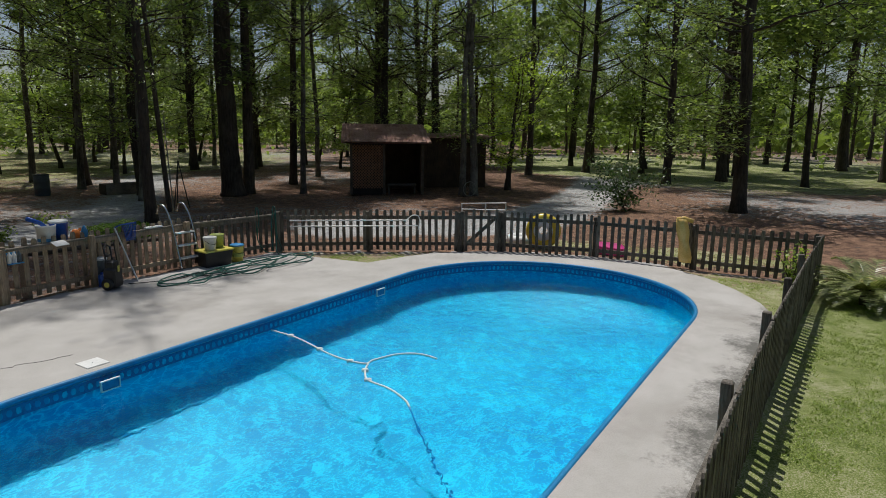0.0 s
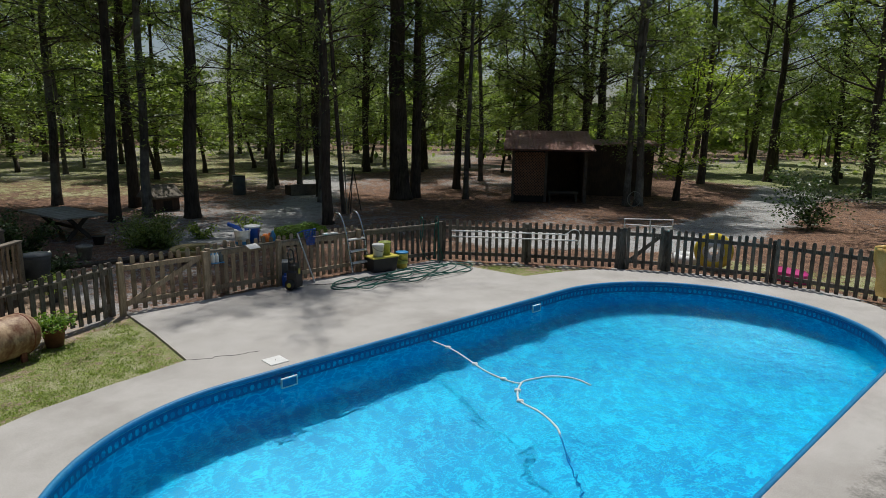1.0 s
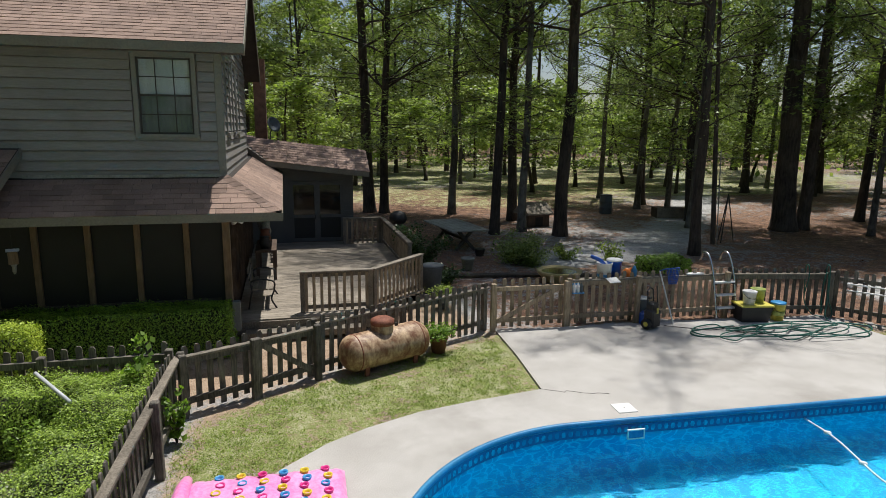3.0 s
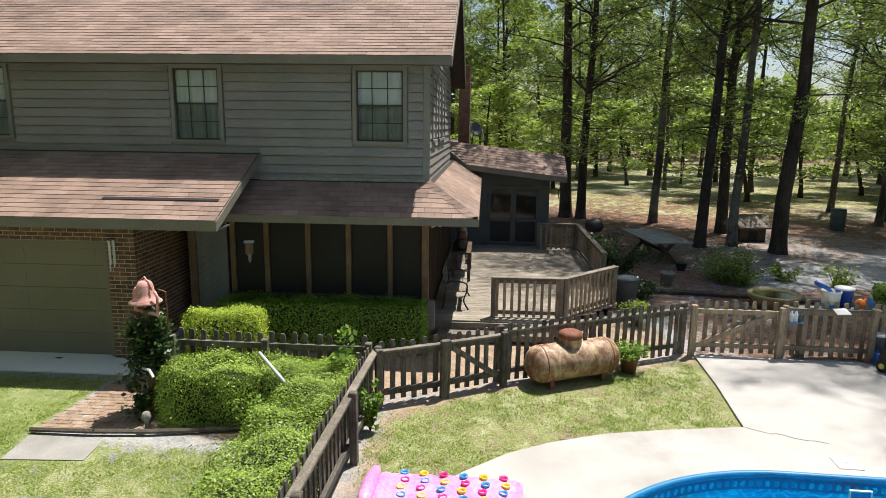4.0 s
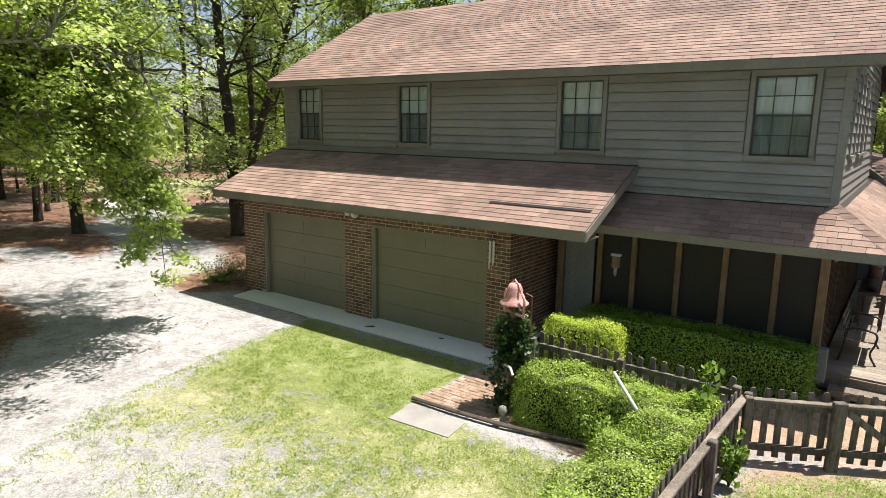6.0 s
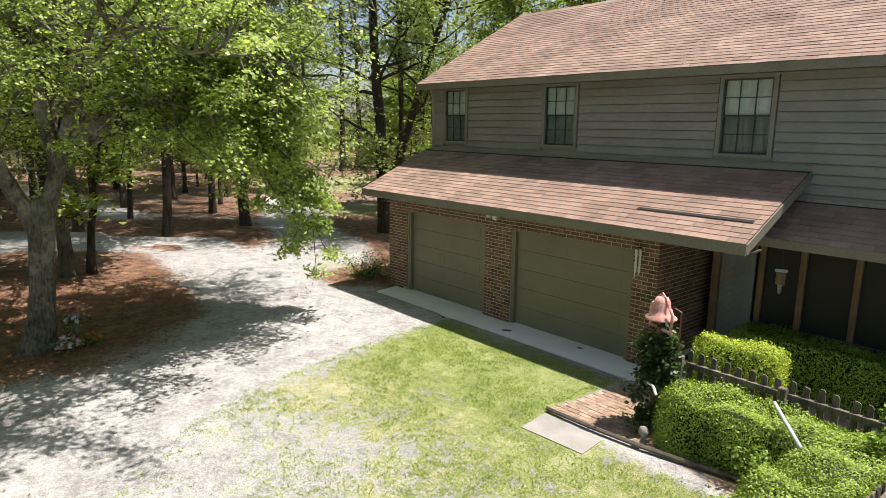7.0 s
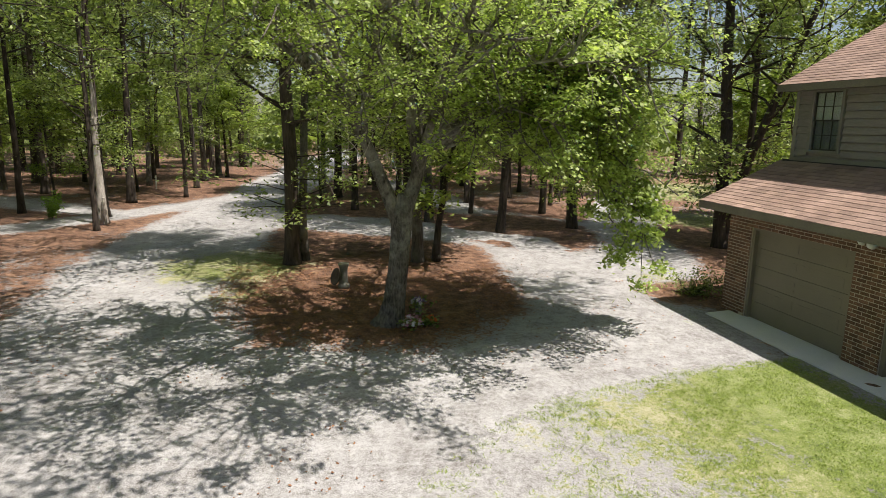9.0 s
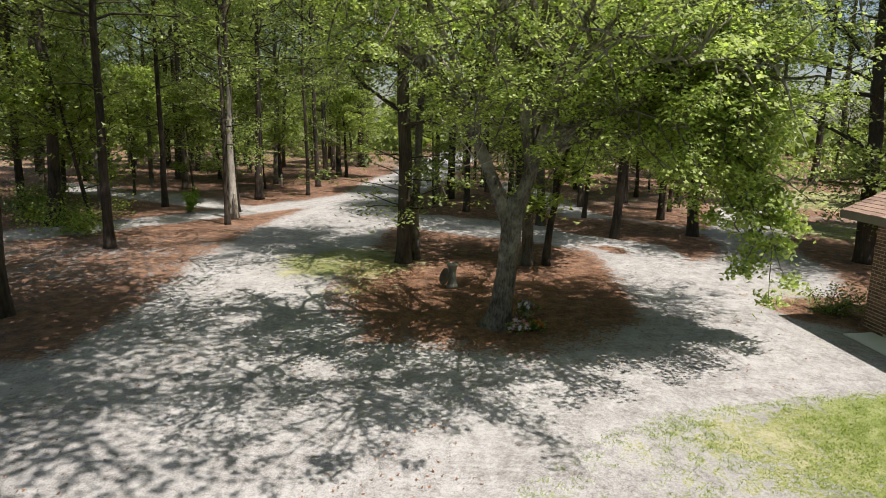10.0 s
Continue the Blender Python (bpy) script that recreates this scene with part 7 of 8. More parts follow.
# ---- deck furniture ----
def deck_things():
    b = thing("bench", 0.62, 14.45, 0.35, 90, "iron-ended wooden garden bench on the deck", "bench")
    for k in range(4):
        part("seat_slat", Solid().box(-0.6, 0.6, -0.2 + k * 0.11, -0.11 + k * 0.11, 0.4, 0.425), "rail_wood", b)
    for k in range(3):
        part("back_slat", Solid().box(-0.6, 0.6, 0.25 + k * 0.02, 0.27 + k * 0.02, 0.52 + k * 0.12, 0.61 + k * 0.12), "rail_wood", b)
    for x in (-0.58, 0.58):
        part("iron_end", Solid().tube(smooth_path([(x, -0.26, 0), (x, -0.16, 0.2), (x, -0.22, 0.4), (x, -0.2, 0.58), (x, 0.1, 0.62), (x, 0.28, 0.55)], 5), 0.018, 6).tube([(x, 0.3, 0), (x, 0.22, 0.4), (x, 0.32, 0.86)], 0.018, 6), "iron", b, "", True)
    t = thing("potting_table", 0.62, 17.2, 0.35, 90, "dark wooden table with pots against the house wall", "table")
    part("tabletop", Solid().box(-0.8, 0.8, -0.25, 0.25, 0.7, 0.75), "shed_wood", t)
    for x in (-0.72, 0.72):
        for y in (-0.2, 0.2):
            part("leg", Solid().box(x - 0.04, x + 0.04, y - 0.04, y + 0.04, 0, 0.7), "shed_wood", t)
    for k, (x, h, mt) in enumerate(((-0.5, 0.3, "iron"), (-0.1, 0.42, "terracotta"), (0.35, 0.35, "iron"), (0.65, 0.5, "stone"))):
        one("jar", Solid().turned([(0.1, 0), (0.14, h * 0.5), (0.1, h * 0.85), (0.12, h)], 16), mt, "dark garden jar on the potting table", "jar", smooth=True, m=pose(0.6, 17.2 + x, 1.1))
    for k in range(3):
        y = 18.6 + k * 0.4
        one("garden_tool", Solid().tube([(0.75, y, 0.35), (0.2, y + 0.1, 1.9)], 0.016, 6).box(0.68, 0.82, y - 0.1, y + 0.1, 0.35, 0.5), "timber", "long-handled garden tool leaning on the wall", "tool")
    lamp = thing("wall_lamp", 0.16, 13.4, 2.3, 0, "twin white spotlights under the eave", "lamp")
    part("bracket", Solid().box(-0.06, 0.0, -0.05, 0.05, -0.03, 0.03), "white", lamp)
    for s in (-1, 1):
        part("spot", Solid().turned([(0.03, 0), (0.06, 0.06), (0.06, 0.12)], 12, pose(0.05, 0.08 * s, 0, 110, 0, 60 * s)), "white", lamp, "", True)
    box = one("utility_box", Solid().box(0.1, 0.24, 12.62, 12.8, 0.3, 0.85, c=0.01), "slate", "grey utility box on the porch corner", "box")
    g = thing("grill", 4.75, 21.3, 0, 0, "round black charcoal grill on legs beside the deck", "grill")
    part("kettle", Solid().turned([(0.05, 0.9), (0.22, 0.95), (0.3, 1.08), (0.3, 1.15), (0.24, 1.28), (0.1, 1.35), (0.02, 1.36)], 22), "iron", g, "", True)
    part("stand", Solid().tube([(0, 0, 0), (0, 0, 0.92)], 0.045, 8), "iron", g)
    b2 = thing("waste_bin", 4.62, 15.75, 0, 0, "grey plastic waste bin beside the deck", "bin")
    part("bin_body", Solid().turned([(0.22, 0), (0.28, 0.62), (0.3, 0.64), (0.3, 0.68)], 20), "grey_plastic", b2, "", True)
    part("lid", Solid().turned([(0.31, 0.68), (0.3, 0.72), (0.05, 0.76)], 20), "grey_plastic", b2, "", True)
    ch = thing("hanging_chime", 3.6, 21.4, 2.3, 0, "small dark wind chime under the rear eave", "wind chime")
    part("chime_body", Solid().tube([(0, 0, 0.3), (0, 0, -0.05)], 0.006, 5).turned([(0.06, -0.08), (0.06, -0.05)], 10).tube([(0.03, 0, -0.08), (0.03, 0, -0.4)], 0.012, 6).tube([(-0.03, 0, -0.08), (-0.03, 0, -0.35)], 0.012, 6), "iron", ch)


deck_things()
shrub(4.95, 18.7, 0.65, 1.45, 4200, "ivy_leaf", "dark green shrub beside the deck rail", 0.08, 31)
shrub(5.0, 16.3, 0.5, 0.7, 1500, "ivy_leaf", "low dark green shrub beside the deck", 0.08, 32)


# ---- back yard ----
def picnic_table():
    t = thing("picnic_table", 6.85, 21.9, 0, 8, "weathered picnic table with crossed legs under the trees", "table")
    for k in range(6):
        x = -0.66 + k * 0.225
        part("top_plank", Solid().box(x, x + 0.21, -1.4, 1.4, 0.72, 0.76), "table_wood", t)
    for y in (-0.95, 0.95):
        for s in (-1, 1):
            part("leg", Solid().box(-0.05, 0.05, -0.04, 0.04, -0.48, 0.43, pose(0, y + 0.045 * s, 0.38, 0, 42 * s, 0)), "timber", t)
    part("stretcher", Solid().box(-0.04, 0.04, -0.95, 0.95, 0.34, 0.42), "timber", t)


M["table_wood"] = surface("lichened_table_wood", (0.22, 0.21, 0.17), (0.40, 0.39, 0.33), 20, 3, 0.9, 0.4, vary=0.15)
picnic_table()


def dog_house():
    d = thing("dog_house", 11.45, 25.85, 0, 8, "small wooden dog house with grey roof under the trees", "dog house")
    part("wall", Solid().box(-0.5, 0.5, -0.4, 0.55, 0.02, 0.6), "shed_wood", d, "brown boards")
    part("roof", Solid().add([(-0.62, -0.55, 0.58), (0.62, -0.55, 0.58), (0.62, 0.1, 1.02), (-0.62, 0.1, 1.02), (0.62, 0.75, 0.58), (-0.62, 0.75, 0.58), (-0.62, -0.55, 0.52), (0.62, -0.55, 0.52), (0.62, 0.75, 0.52), (-0.62, 0.75, 0.52)],
                             [(0, 1, 2, 3), (3, 2, 4, 5), (6, 7, 1, 0), (7, 8, 4, 2, 1), (8, 9, 5, 4), (9, 6, 0, 3, 5), (9, 8, 7, 6)]), "rail_wood", d, "grey weathered roof")
    # flat panel painted near black for the shade inside a doorway
    part("doorway", Solid().box(-0.18, 0.18, -0.412, -0.405, 0.04, 0.42), "dark", d, "near-black panel in place of the shaded doorway")


dog_house()


def back_yard():
    b = thing("barrel", 16.45, 28.95, 0, 0, "dark blue plastic barrel standing on bare sand", "barrel")
    part("drum", Solid().turned([(0.27, 0), (0.3, 0.05), (0.3, 0.3), (0.31, 0.32), (0.3, 0.34), (0.3, 0.6), (0.31, 0.62), (0.3, 0.64), (0.3, 0.9), (0.28, 0.93)], 22), "grey_plastic", b, "", True)
    part("rim", Solid().turned([(0.3, 0.9), (0.31, 0.93), (0.28, 0.94), (0.26, 0.88)], 22), "black_plastic", b)
    c = thing("wooden_crate", 19.0, 27.3, 0, -12, "low broken wooden box on the forest floor", "crate")
    part("side_board", Solid().box(-0.8, 0.5, -0.42, -0.39, 0, 0.5), "rail_wood", c)
    part("side_board", Solid().add([(0.5, -0.42, 0), (1.0, -0.42, 0), (1.0, -0.42, 0.3), (0.5, -0.42, 0.5), (0.5, -0.39, 0), (1.0, -0.39, 0), (1.0, -0.39, 0.3), (0.5, -0.39, 0.5)], [(0, 1, 2, 3), (7, 6, 5, 4), (0, 4, 5, 1), (1, 5, 6, 2), (2, 6, 7, 3), (3, 7, 4, 0)]), "rail_wood", c)
    part("box_body", Solid().box(-0.8, 1.0, -0.385, 0.4, 0, 0.46), "shed_wood", c)
    s = thing("basin", 8.3, 16.24, 0, 0, "round ochre garden basin with dark green water", "basin")
    part("bowl", Solid().turned([(0.42, 0), (0.5, 0.14), (0.6, 0.25), (0.62, 0.3), (0.56, 0.32), (0.48, 0.28), (0.44, 0.24)], 28), "ochre", s, "", True)
    part("water", Solid().turned([(0.48, 0.275), (0.01, 0.277)], 28), "murk", s)
    w = thing("flower_pot", 6.25, 18.1, 0, 0, "weathered grey flower pot on the ground", "pot")
    part("pot", Solid().turned([(0.14, 0), (0.19, 0.3), (0.21, 0.31), (0.2, 0.36), (0.17, 0.36), (0.16, 0.2)], 18), "stone", w, "", True)
    p2 = thing("flower_pot", 7.2, 20.0, 0, 0, "small dark pot under the picnic table", "pot")
    part("pot", Solid().turned([(0.12, 0), (0.17, 0.2), (0.18, 0.24), (0.14, 0.24)], 16), "iron", p2)
    one("garden_border", Solid().tube([(5.4, 17.2, 0.05), (7.2, 17.0, 0.06), (9.6, 16.4, 0.05), (12.4, 15.8, 0.05)], 0.07, 6), "timber", "dark log border of the garden bed", "edging")
    one("brick_strip", Solid().box(-0.2, 0.2, -1.3, 1.3, 0, 0.03), "brick_joined", "narrow strip of old red brick", "path", m=pose(5.75, 19.3, 0, 0, 0, 12))
    pole = thing("utility_pole", 16.3, 20.5, 0, 0, "thin dark utility pole with a small lamp", "pole")
    part("shaft", Solid().tube([(0, 0, -0.1), (-0.5, 0.2, 9.5)], [0.09, 0.065], 10), "bark", pole)
    part("lamp_head", Solid().turned([(0.05, 0), (0.12, -0.08), (0.13, -0.16)], 14, pose(-0.75, 0.1, 4.9)).tube([(-0.3, 0.12, 4.9), (-0.75, 0.1, 4.95)], 0.025, 6), "stone", pole, "small pale yard lamp")
    part("conduit", Solid().tube([(0.12, -0.05, 0.0), (0.0, 0.0, 3.4)], 0.02, 6), "stone", pole)
    tri = thing("swing_frame", 17.0, 20.6, 0, 10, "dark leaning iron tripod frame", "frame")
    for x, y in ((-0.35, 0), (0.4, 0.1), (0.05, 0.5)):
        part("leg", Solid().tube([(x, y, 0), (0, 0.15, 1.8)], 0.022, 6), "iron", tri)


back_yard()
hedge("shrub", [(11.2, 12.6, 16.4, 17.3, 0, 0.4)], 6000, "hedge_dark", "low bright green mounded shrub behind the fence", 0.05, 41, "shrub", 0.06)
shrub(7.9, 18.8, 0.9, 0.95, 6500, "leaf", "rounded dark green shrub by the picnic table", 0.06, 42)
shrub(8.4, 18.3, 0.6, 0.8, 2000, "leaf", "dark green shrub under the trees", 0.06, 43)
shrub(10.4, 17.4, 0.5, 0.9, 800, "light_leaf", "sparse green sapling behind the fence", 0.09, 44)
shrub(9.8, 19.0, 0.4, 0.5, 500, "light_leaf", "small sparse green plant", 0.09, 45)


def old_shed():
    d = math.degrees(math.atan2(14.9 - 18.7, 27.6 - 24.7))
    s = thing("shed", 26.15, 16.85, 0, d, "old dark open-fronted shed with rusty tin roof in the wood", "shed")
    # local x along the front, y into the wood
    part("lattice_panel", lattice(-2.3, -0.9, 0.3, 2.3), "lattice_wood", s, "brown lattice panel")
    # near-black sheet added behind the lattice for the shade inside
    part("lattice_backing", Solid().box(-2.35, -0.85, 0.06, 0.1, 0.0, 2.4), "dark", s)
    part("wall", Solid().box(-2.4, 0.9, 3.0, 3.1, 0, 2.4).box(-2.4, -2.3, 0.1, 3.0, 0, 2.4), "shed_wood", s, "dark boarded wall")
    part("wall", Solid().box(0.9, 1.0, 0.6, 3.0, 0, 2.4), "shed_wood", s)
    for x in (-2.35, -0.85, 0.95):
        part("post", Solid().box(x - 0.06, x + 0.06, -0.06, 0.06, 0, 2.45), "timber", s)
    part("bench", Solid().box(-0.7, 0.7, 0.3, 0.8, 0.4, 0.47).box(-0.65, -0.57, 0.35, 0.75, 0, 0.4).box(0.57, 0.65, 0.35, 0.75, 0, 0.4), "timber", s, "rough bench")
    roof = Solid()
    n = 46
    vs = []
    for i in range(n + 1):
        x = -2.8 + 4.1 * i / n
        w = 0.02 * math.sin(i * math.pi / 1.0 * 0.9)
        vs += [(x, -0.6, 2.45 + w), (x, 3.4, 3.25 + w)]
    roof.add(vs, [(2 * i, 2 * i + 2, 2 * i + 3, 2 * i + 1) for i in range(n)])
    roof.add([(-2.8, -0.6, 2.38), (1.3, -0.6, 2.38), (1.3, 3.4, 3.18), (-2.8, 3.4, 3.18)], [(3, 2, 1, 0)])
    part("roof", roof, "tin", s, "rusty corrugated tin roof")
    l = thing("shed", 30.6, 16.9, -0.12, d, "second dark lean-to shed among the trees", "shed")
    part("wall", Solid().box(-1.5, 2.0, 0, 0.1, 0.12, 2.7), "shed_wood", l, "dark boarded wall")
    part("wall", Solid().box(-1.5, 2.0, 2.4, 2.5, 0.12, 2.8), "shed_wood", l)
    part("wall", Solid().box(1.9, 2.0, 0.1, 2.4, 0.12, 2.7), "shed_wood", l)
    part("roof", Solid().add([(-1.9, -0.5, 2.78), (2.3, -0.5, 2.78), (2.3, 3.0, 2.92), (-1.9, 3.0, 2.92), (-1.9, -0.5, 2.7), (2.3, -0.5, 2.7), (2.3, 3.0, 2.84), (-1.9, 3.0, 2.84)], [(0, 1, 2, 3), (7, 6, 5, 4), (0, 4, 5, 1), (1, 5, 6, 2), (2, 6, 7, 3), (3, 7, 4, 0)]), "tin", l)
    wh = thing("bicycle_wheel", 27.3, 13.9, 0, d + 20, "pale old spoked wheel leaning by the shed", "wheel")
    part("rim", Solid().tube([(0.33 * math.cos(a), 0, 0.36 + 0.33 * math.sin(a)) for a in [2 * math.pi * i / 24 for i in range(25)]], 0.018, 6, False), "stone", wh)
    for k in range(8):
        a = math.pi * k / 4
        part("spoke", Solid().tube([(0, 0, 0.36), (0.33 * math.cos(a), 0, 0.36 + 0.33 * math.sin(a))], 0.005, 4), "stone", wh)


def lattice(x0, x1, z0, z1):
    s, st = Solid(), 0.13
    w, h = x1 - x0, z1 - z0
    k = -h
    while k < w:
        for sg in (1, -1):
            pts = []
            for u in (0.0, h):
                x = k + u if sg > 0 else k + h - u
                pts.append((x, u))
            (ax, az), (bx, bz) = pts
            t0 = max(0.0, min(1.0, (0 - ax) / (bx - ax))) if bx != ax else 0
            t1 = max(0.0, min(1.0, (w - ax) / (bx - ax))) if bx != ax else 1
            lo, hi = min(t0, t1), max(t0, t1)
            if hi - lo > 0.02:
                p = Vector((x0 + ax + (bx - ax) * lo, 0.012 * sg, z0 + az + (bz - az) * lo))
                q = Vector((x0 + ax + (bx - ax) * hi, 0.012 * sg, z0 + az + (bz - az) * hi))
                d = (q - p).normalized()
                up = Vector((-d.z, 0, d.x)) * 0.02
                y = Vector((0, 0.005, 0))
                s.add([p - up - y, q - up - y, q + up - y, p + up - y, p - up + y, q - up + y, q + up + y, p + up + y], [(0, 1, 2, 3), (7, 6, 5, 4), (0, 4, 5, 1), (2, 6, 7, 3)])
        k += st
    return s


old_shed()


# ---- beside the drive ----
def drive_things():
    rng = np.random.default_rng(6)
    b = thing("garden_pedestal", -16.35, 2.05, 0, 20, "weathered grey stone pedestal with a small basin", "garden ornament")
    b.scale = (0.85, 0.85, 0.95)
    part("pedestal", Solid().turned([(0.2, 0), (0.19, 0.08), (0.14, 0.14), (0.12, 0.5), (0.15, 0.6), (0.18, 0.66), (0.18, 0.7), (0.1, 0.72)], 18), "stone", b, "", True)
    part("tilted_bowl", Solid().turned([(0.04, 0), (0.2, 0.05), (0.26, 0.1), (0.24, 0.11), (0.05, 0.03)], 18, pose(-0.06, -0.17, 0.3, 70, 0, 10)), "timber", b, "mossy fallen bowl", True)

    def bunch(x, y, z, r, cols, label, n, vase=None):
        f = thing("flowers", x, y, z, 0, label, "flowers")
        if vase:
            part("vase", Solid().turned([(0.06, 0), (0.08, 0.1), (0.07, 0.2), (0.08, 0.22)], 14), vase, f, "", True)
        h0 = 0.3 if vase else 0.1
        for mt in cols:
            s = Solid()
            for _ in range(n):
                a, rr = rng.uniform(0, 6.28), r * math.sqrt(rng.random())
                m = pose(rr * math.cos(a), rr * math.sin(a), h0 + r * 0.9 * (1 - (rr / r) ** 2) * rng.uniform(0.5, 1), rng.normal(0, 35), rng.normal(0, 35), rng.uniform(0, 360))
                for k in range(5):
                    q = radians(72 * k)
                    s.add([(0, 0, 0), (0.035 * math.cos(q - 0.5), 0.035 * math.sin(q - 0.5), 0.012), (0.05 * math.cos(q), 0.05 * math.sin(q), 0.02), (0.035 * math.cos(q + 0.5), 0.035 * math.sin(q + 0.5), 0.012)], [(0, 1, 2, 3)], m)
            part("blossom", s, mt, f)
        c = np.stack([rng.normal(0, r * 0.5, 20), rng.normal(0, r * 0.5, 20), rng.uniform(0.02, h0 + 0.1, 20)], 1)
        tagged(part("greenery", leaves("greenery", c, 0.12, 160, 0.09, rng, True), "leaf", f), kind="stuff")

    bunch(-12.62, 3.32, 0, 0.24, ("petal_white", "petal_pink"), "bunch of pale pink and white artificial flowers at the oak", 22)
    bunch(-12.75, 3.75, 0, 0.14, ("petal_orange",), "bunch of orange artificial flowers at the oak", 22)
    bunch(-13.55, 3.62, 0, 0.17, ("petal_violet", "petal_white"), "violet and white artificial flowers in a pale vase", 16, "stone")
    one("bucket", Solid().turned([(0.22, 0), (0.26, 0.4), (0.27, 0.42), (0.22, 0.42)], 16), "white", "white bucket standing on the far grass", "bucket", smooth=True, m=pose(-38.6, 24.2, 0))
    s = thing("yard_hydrant", -43.0, -8.3, 0, 0, "white pipe hydrant beside the drive", "hydrant")
    part("pipe", Solid().tube([(0, 0, 0), (0, 0, 0.85)], 0.05, 8).tube([(0, 0, 0.8), (0.22, 0, 0.72)], 0.04, 8), "white", s)
    sn = thing("dead_tree", -28.7, -7.4, 0, 0, "bare pale broken tree trunk beside the drive", "tree")
    part("trunk", Solid().tube([(0, 0, -0.1), (0, 0, 0.3), (-0.1, -0.05, 1.5), (-0.15, -0.1, 3.2), (-0.3, -0.1, 5.4), (-0.35, -0.15, 6.4)], [0.3, 0.21, 0.17, 0.14, 0.09, 0.03], 9), "dead_wood", sn, "", True)
    tw = Solid()
    for k in range(14):
        p = Vector((-0.2, -0.1, rng.uniform(2.8, 4.6)))
        tw.tube(limb_path(rng, p, (rng.normal(0, 1), rng.normal(-0.4, 1), 0.1), rng.uniform(0.5, 1.3), 4, 0.3, 0), [0.02, 0.015, 0.01, 0.007, 0.004], 4, False)
    part("branch", tw, "dead_wood", sn)
    part("stub", Solid().tube([(0.15, 0.1, 0), (0.2, 0.12, 1.1)], [0.14, 0.06], 7), "dead_wood", sn)


drive_things()
shrub(-30.2, -9.9, 0.45, 1.2, 900, "weed_leaf", "bright green pine sapling beside the drive", 0.12, 51, "sapling")
shrub(-24.5, -12.0, 1.4, 1.3, 2600, "light_leaf", "low green bush at the edge of the wood", 0.12, 52)
shrub(-27.5, -15.5, 1.8, 1.8, 3000, "leaf", "leafy bush at the edge of the wood", 0.13, 53)


# ---- lawn and litter ----
def grass_blades():
    rng = np.random.default_rng(15)
    def scatter(n, poly, x0, x1, y0, y1, hole=None):
        p = np.stack([rng.uniform(x0, x1, n), rng.uniform(y0, y1, n)], 1)
        k = poly_distance(p[:, 0], p[:, 1], poly) < 0
        patch = np.sin(p[:, 0] * 2.3 + np.sin(p[:, 1] * 1.7) * 2) + np.sin(p[:, 1] * 3.1 + p[:, 0]) + rng.normal(0, 0.9, n)
        bald = np.exp(-((p[:, 0] + 6.9) ** 2 + (p[:, 1] - 3.4) ** 2) / 5.0)
        return p[k & (patch > -0.5) & (rng.random(n) > 0.85 * bald)]
    areas = [scatter(12000, [(-6.3, 2.3), (-7.7, 3.4), (-8.6, 5), (-9.0, 6.5), (-9.5, 8.6), (-9.6, 10.45), (-4.9, 10.45), (-5.1, 8.4), (-4.9, 7.6), (-3.8, 7.7), (-2.1, 8.5), (-1.7, 8), (-1.7, 2)], -9.7, -1.6, 2, 10.5),
             scatter(6500, [(-0.3, 9.5), (5.0, 12.3), (4.9, 9.5), (2.8, 9.1), (0.9, 7.9), (0.1, 6.9), (-0.4, 6.5)], -0.4, 5, 6.4, 12.4),
             scatter(9000, [(8, 0.4), (16.3, -0.2), (16, -3.5), (9, -4), (7, -1)], 7, 16.4, -4, 0.5),
             scatter(800, [(12.95, 11.6), (13.1, 9.3), (14.8, 8.7), (15.2, 8.4)], 12.9, 15.3, 8.3, 11.7), scatter(700, [(16.4, 3), (15.9, 2.1), (15, 1.3), (14, 0.8), (13.2, 0.5), (16.4, 0.3)], 13, 16.5, 0.3, 3)]
    p = np.concatenate(areas)
    p = np.repeat(p, 13, axis=0) + rng.normal(0, 0.05, (len(p) * 13, 2))
    n = len(p)
    h = rng.uniform(0.012, 0.036, n)
    a = rng.uniform(0, 2 * math.pi, n)
    w = rng.uniform(0.004, 0.008, n)
    tilt = rng.normal(0, 0.03, (n, 2))
    base = np.column_stack([p, np.full(n, -0.012)])
    side = np.stack([np.cos(a) * w, np.sin(a) * w, np.zeros(n)], 1)
    tip = base + np.column_stack([tilt, h])
    me = mesh_from_arrays("grass", np.stack([base - side, base + side, tip], 1).reshape(-1, 3), np.arange(3 * n).reshape(-1, 3))
    one("grass", me, "grass_blade", "short patchy lawn grass", "grass", "stuff")
    # dry litter on the island and the forest floor
    q = np.concatenate([np.stack([rng.uniform(-22, -10.8, 30000), rng.uniform(-1.5, 7, 30000)], 1), np.stack([rng.uniform(16.8, 32, 9000), rng.uniform(0, 26, 9000)], 1), np.stack([rng.uniform(-16, -13.2, 1200), rng.uniform(9.8, 15, 1200)], 1)])
    island = [(-13.6, -0.9), (-11.5, 1.0), (-10.9, 3.4), (-11.9, 5.2), (-13.4, 6.0), (-16.7, 6.9), (-21.5, 6.4), (-22.0, 0.4), (-19.2, -1.2), (-15.9, -1.4)]
    q = q[(poly_distance(q[:, 0], q[:, 1], island) < 0) | (q[:, 0] > 16) | ((q[:, 0] > -16.5) & (q[:, 1] > 9.5))]
    d = np.stack([rng.uniform(-24, -5.5, 6000), rng.uniform(-6, 10, 6000)], 1)
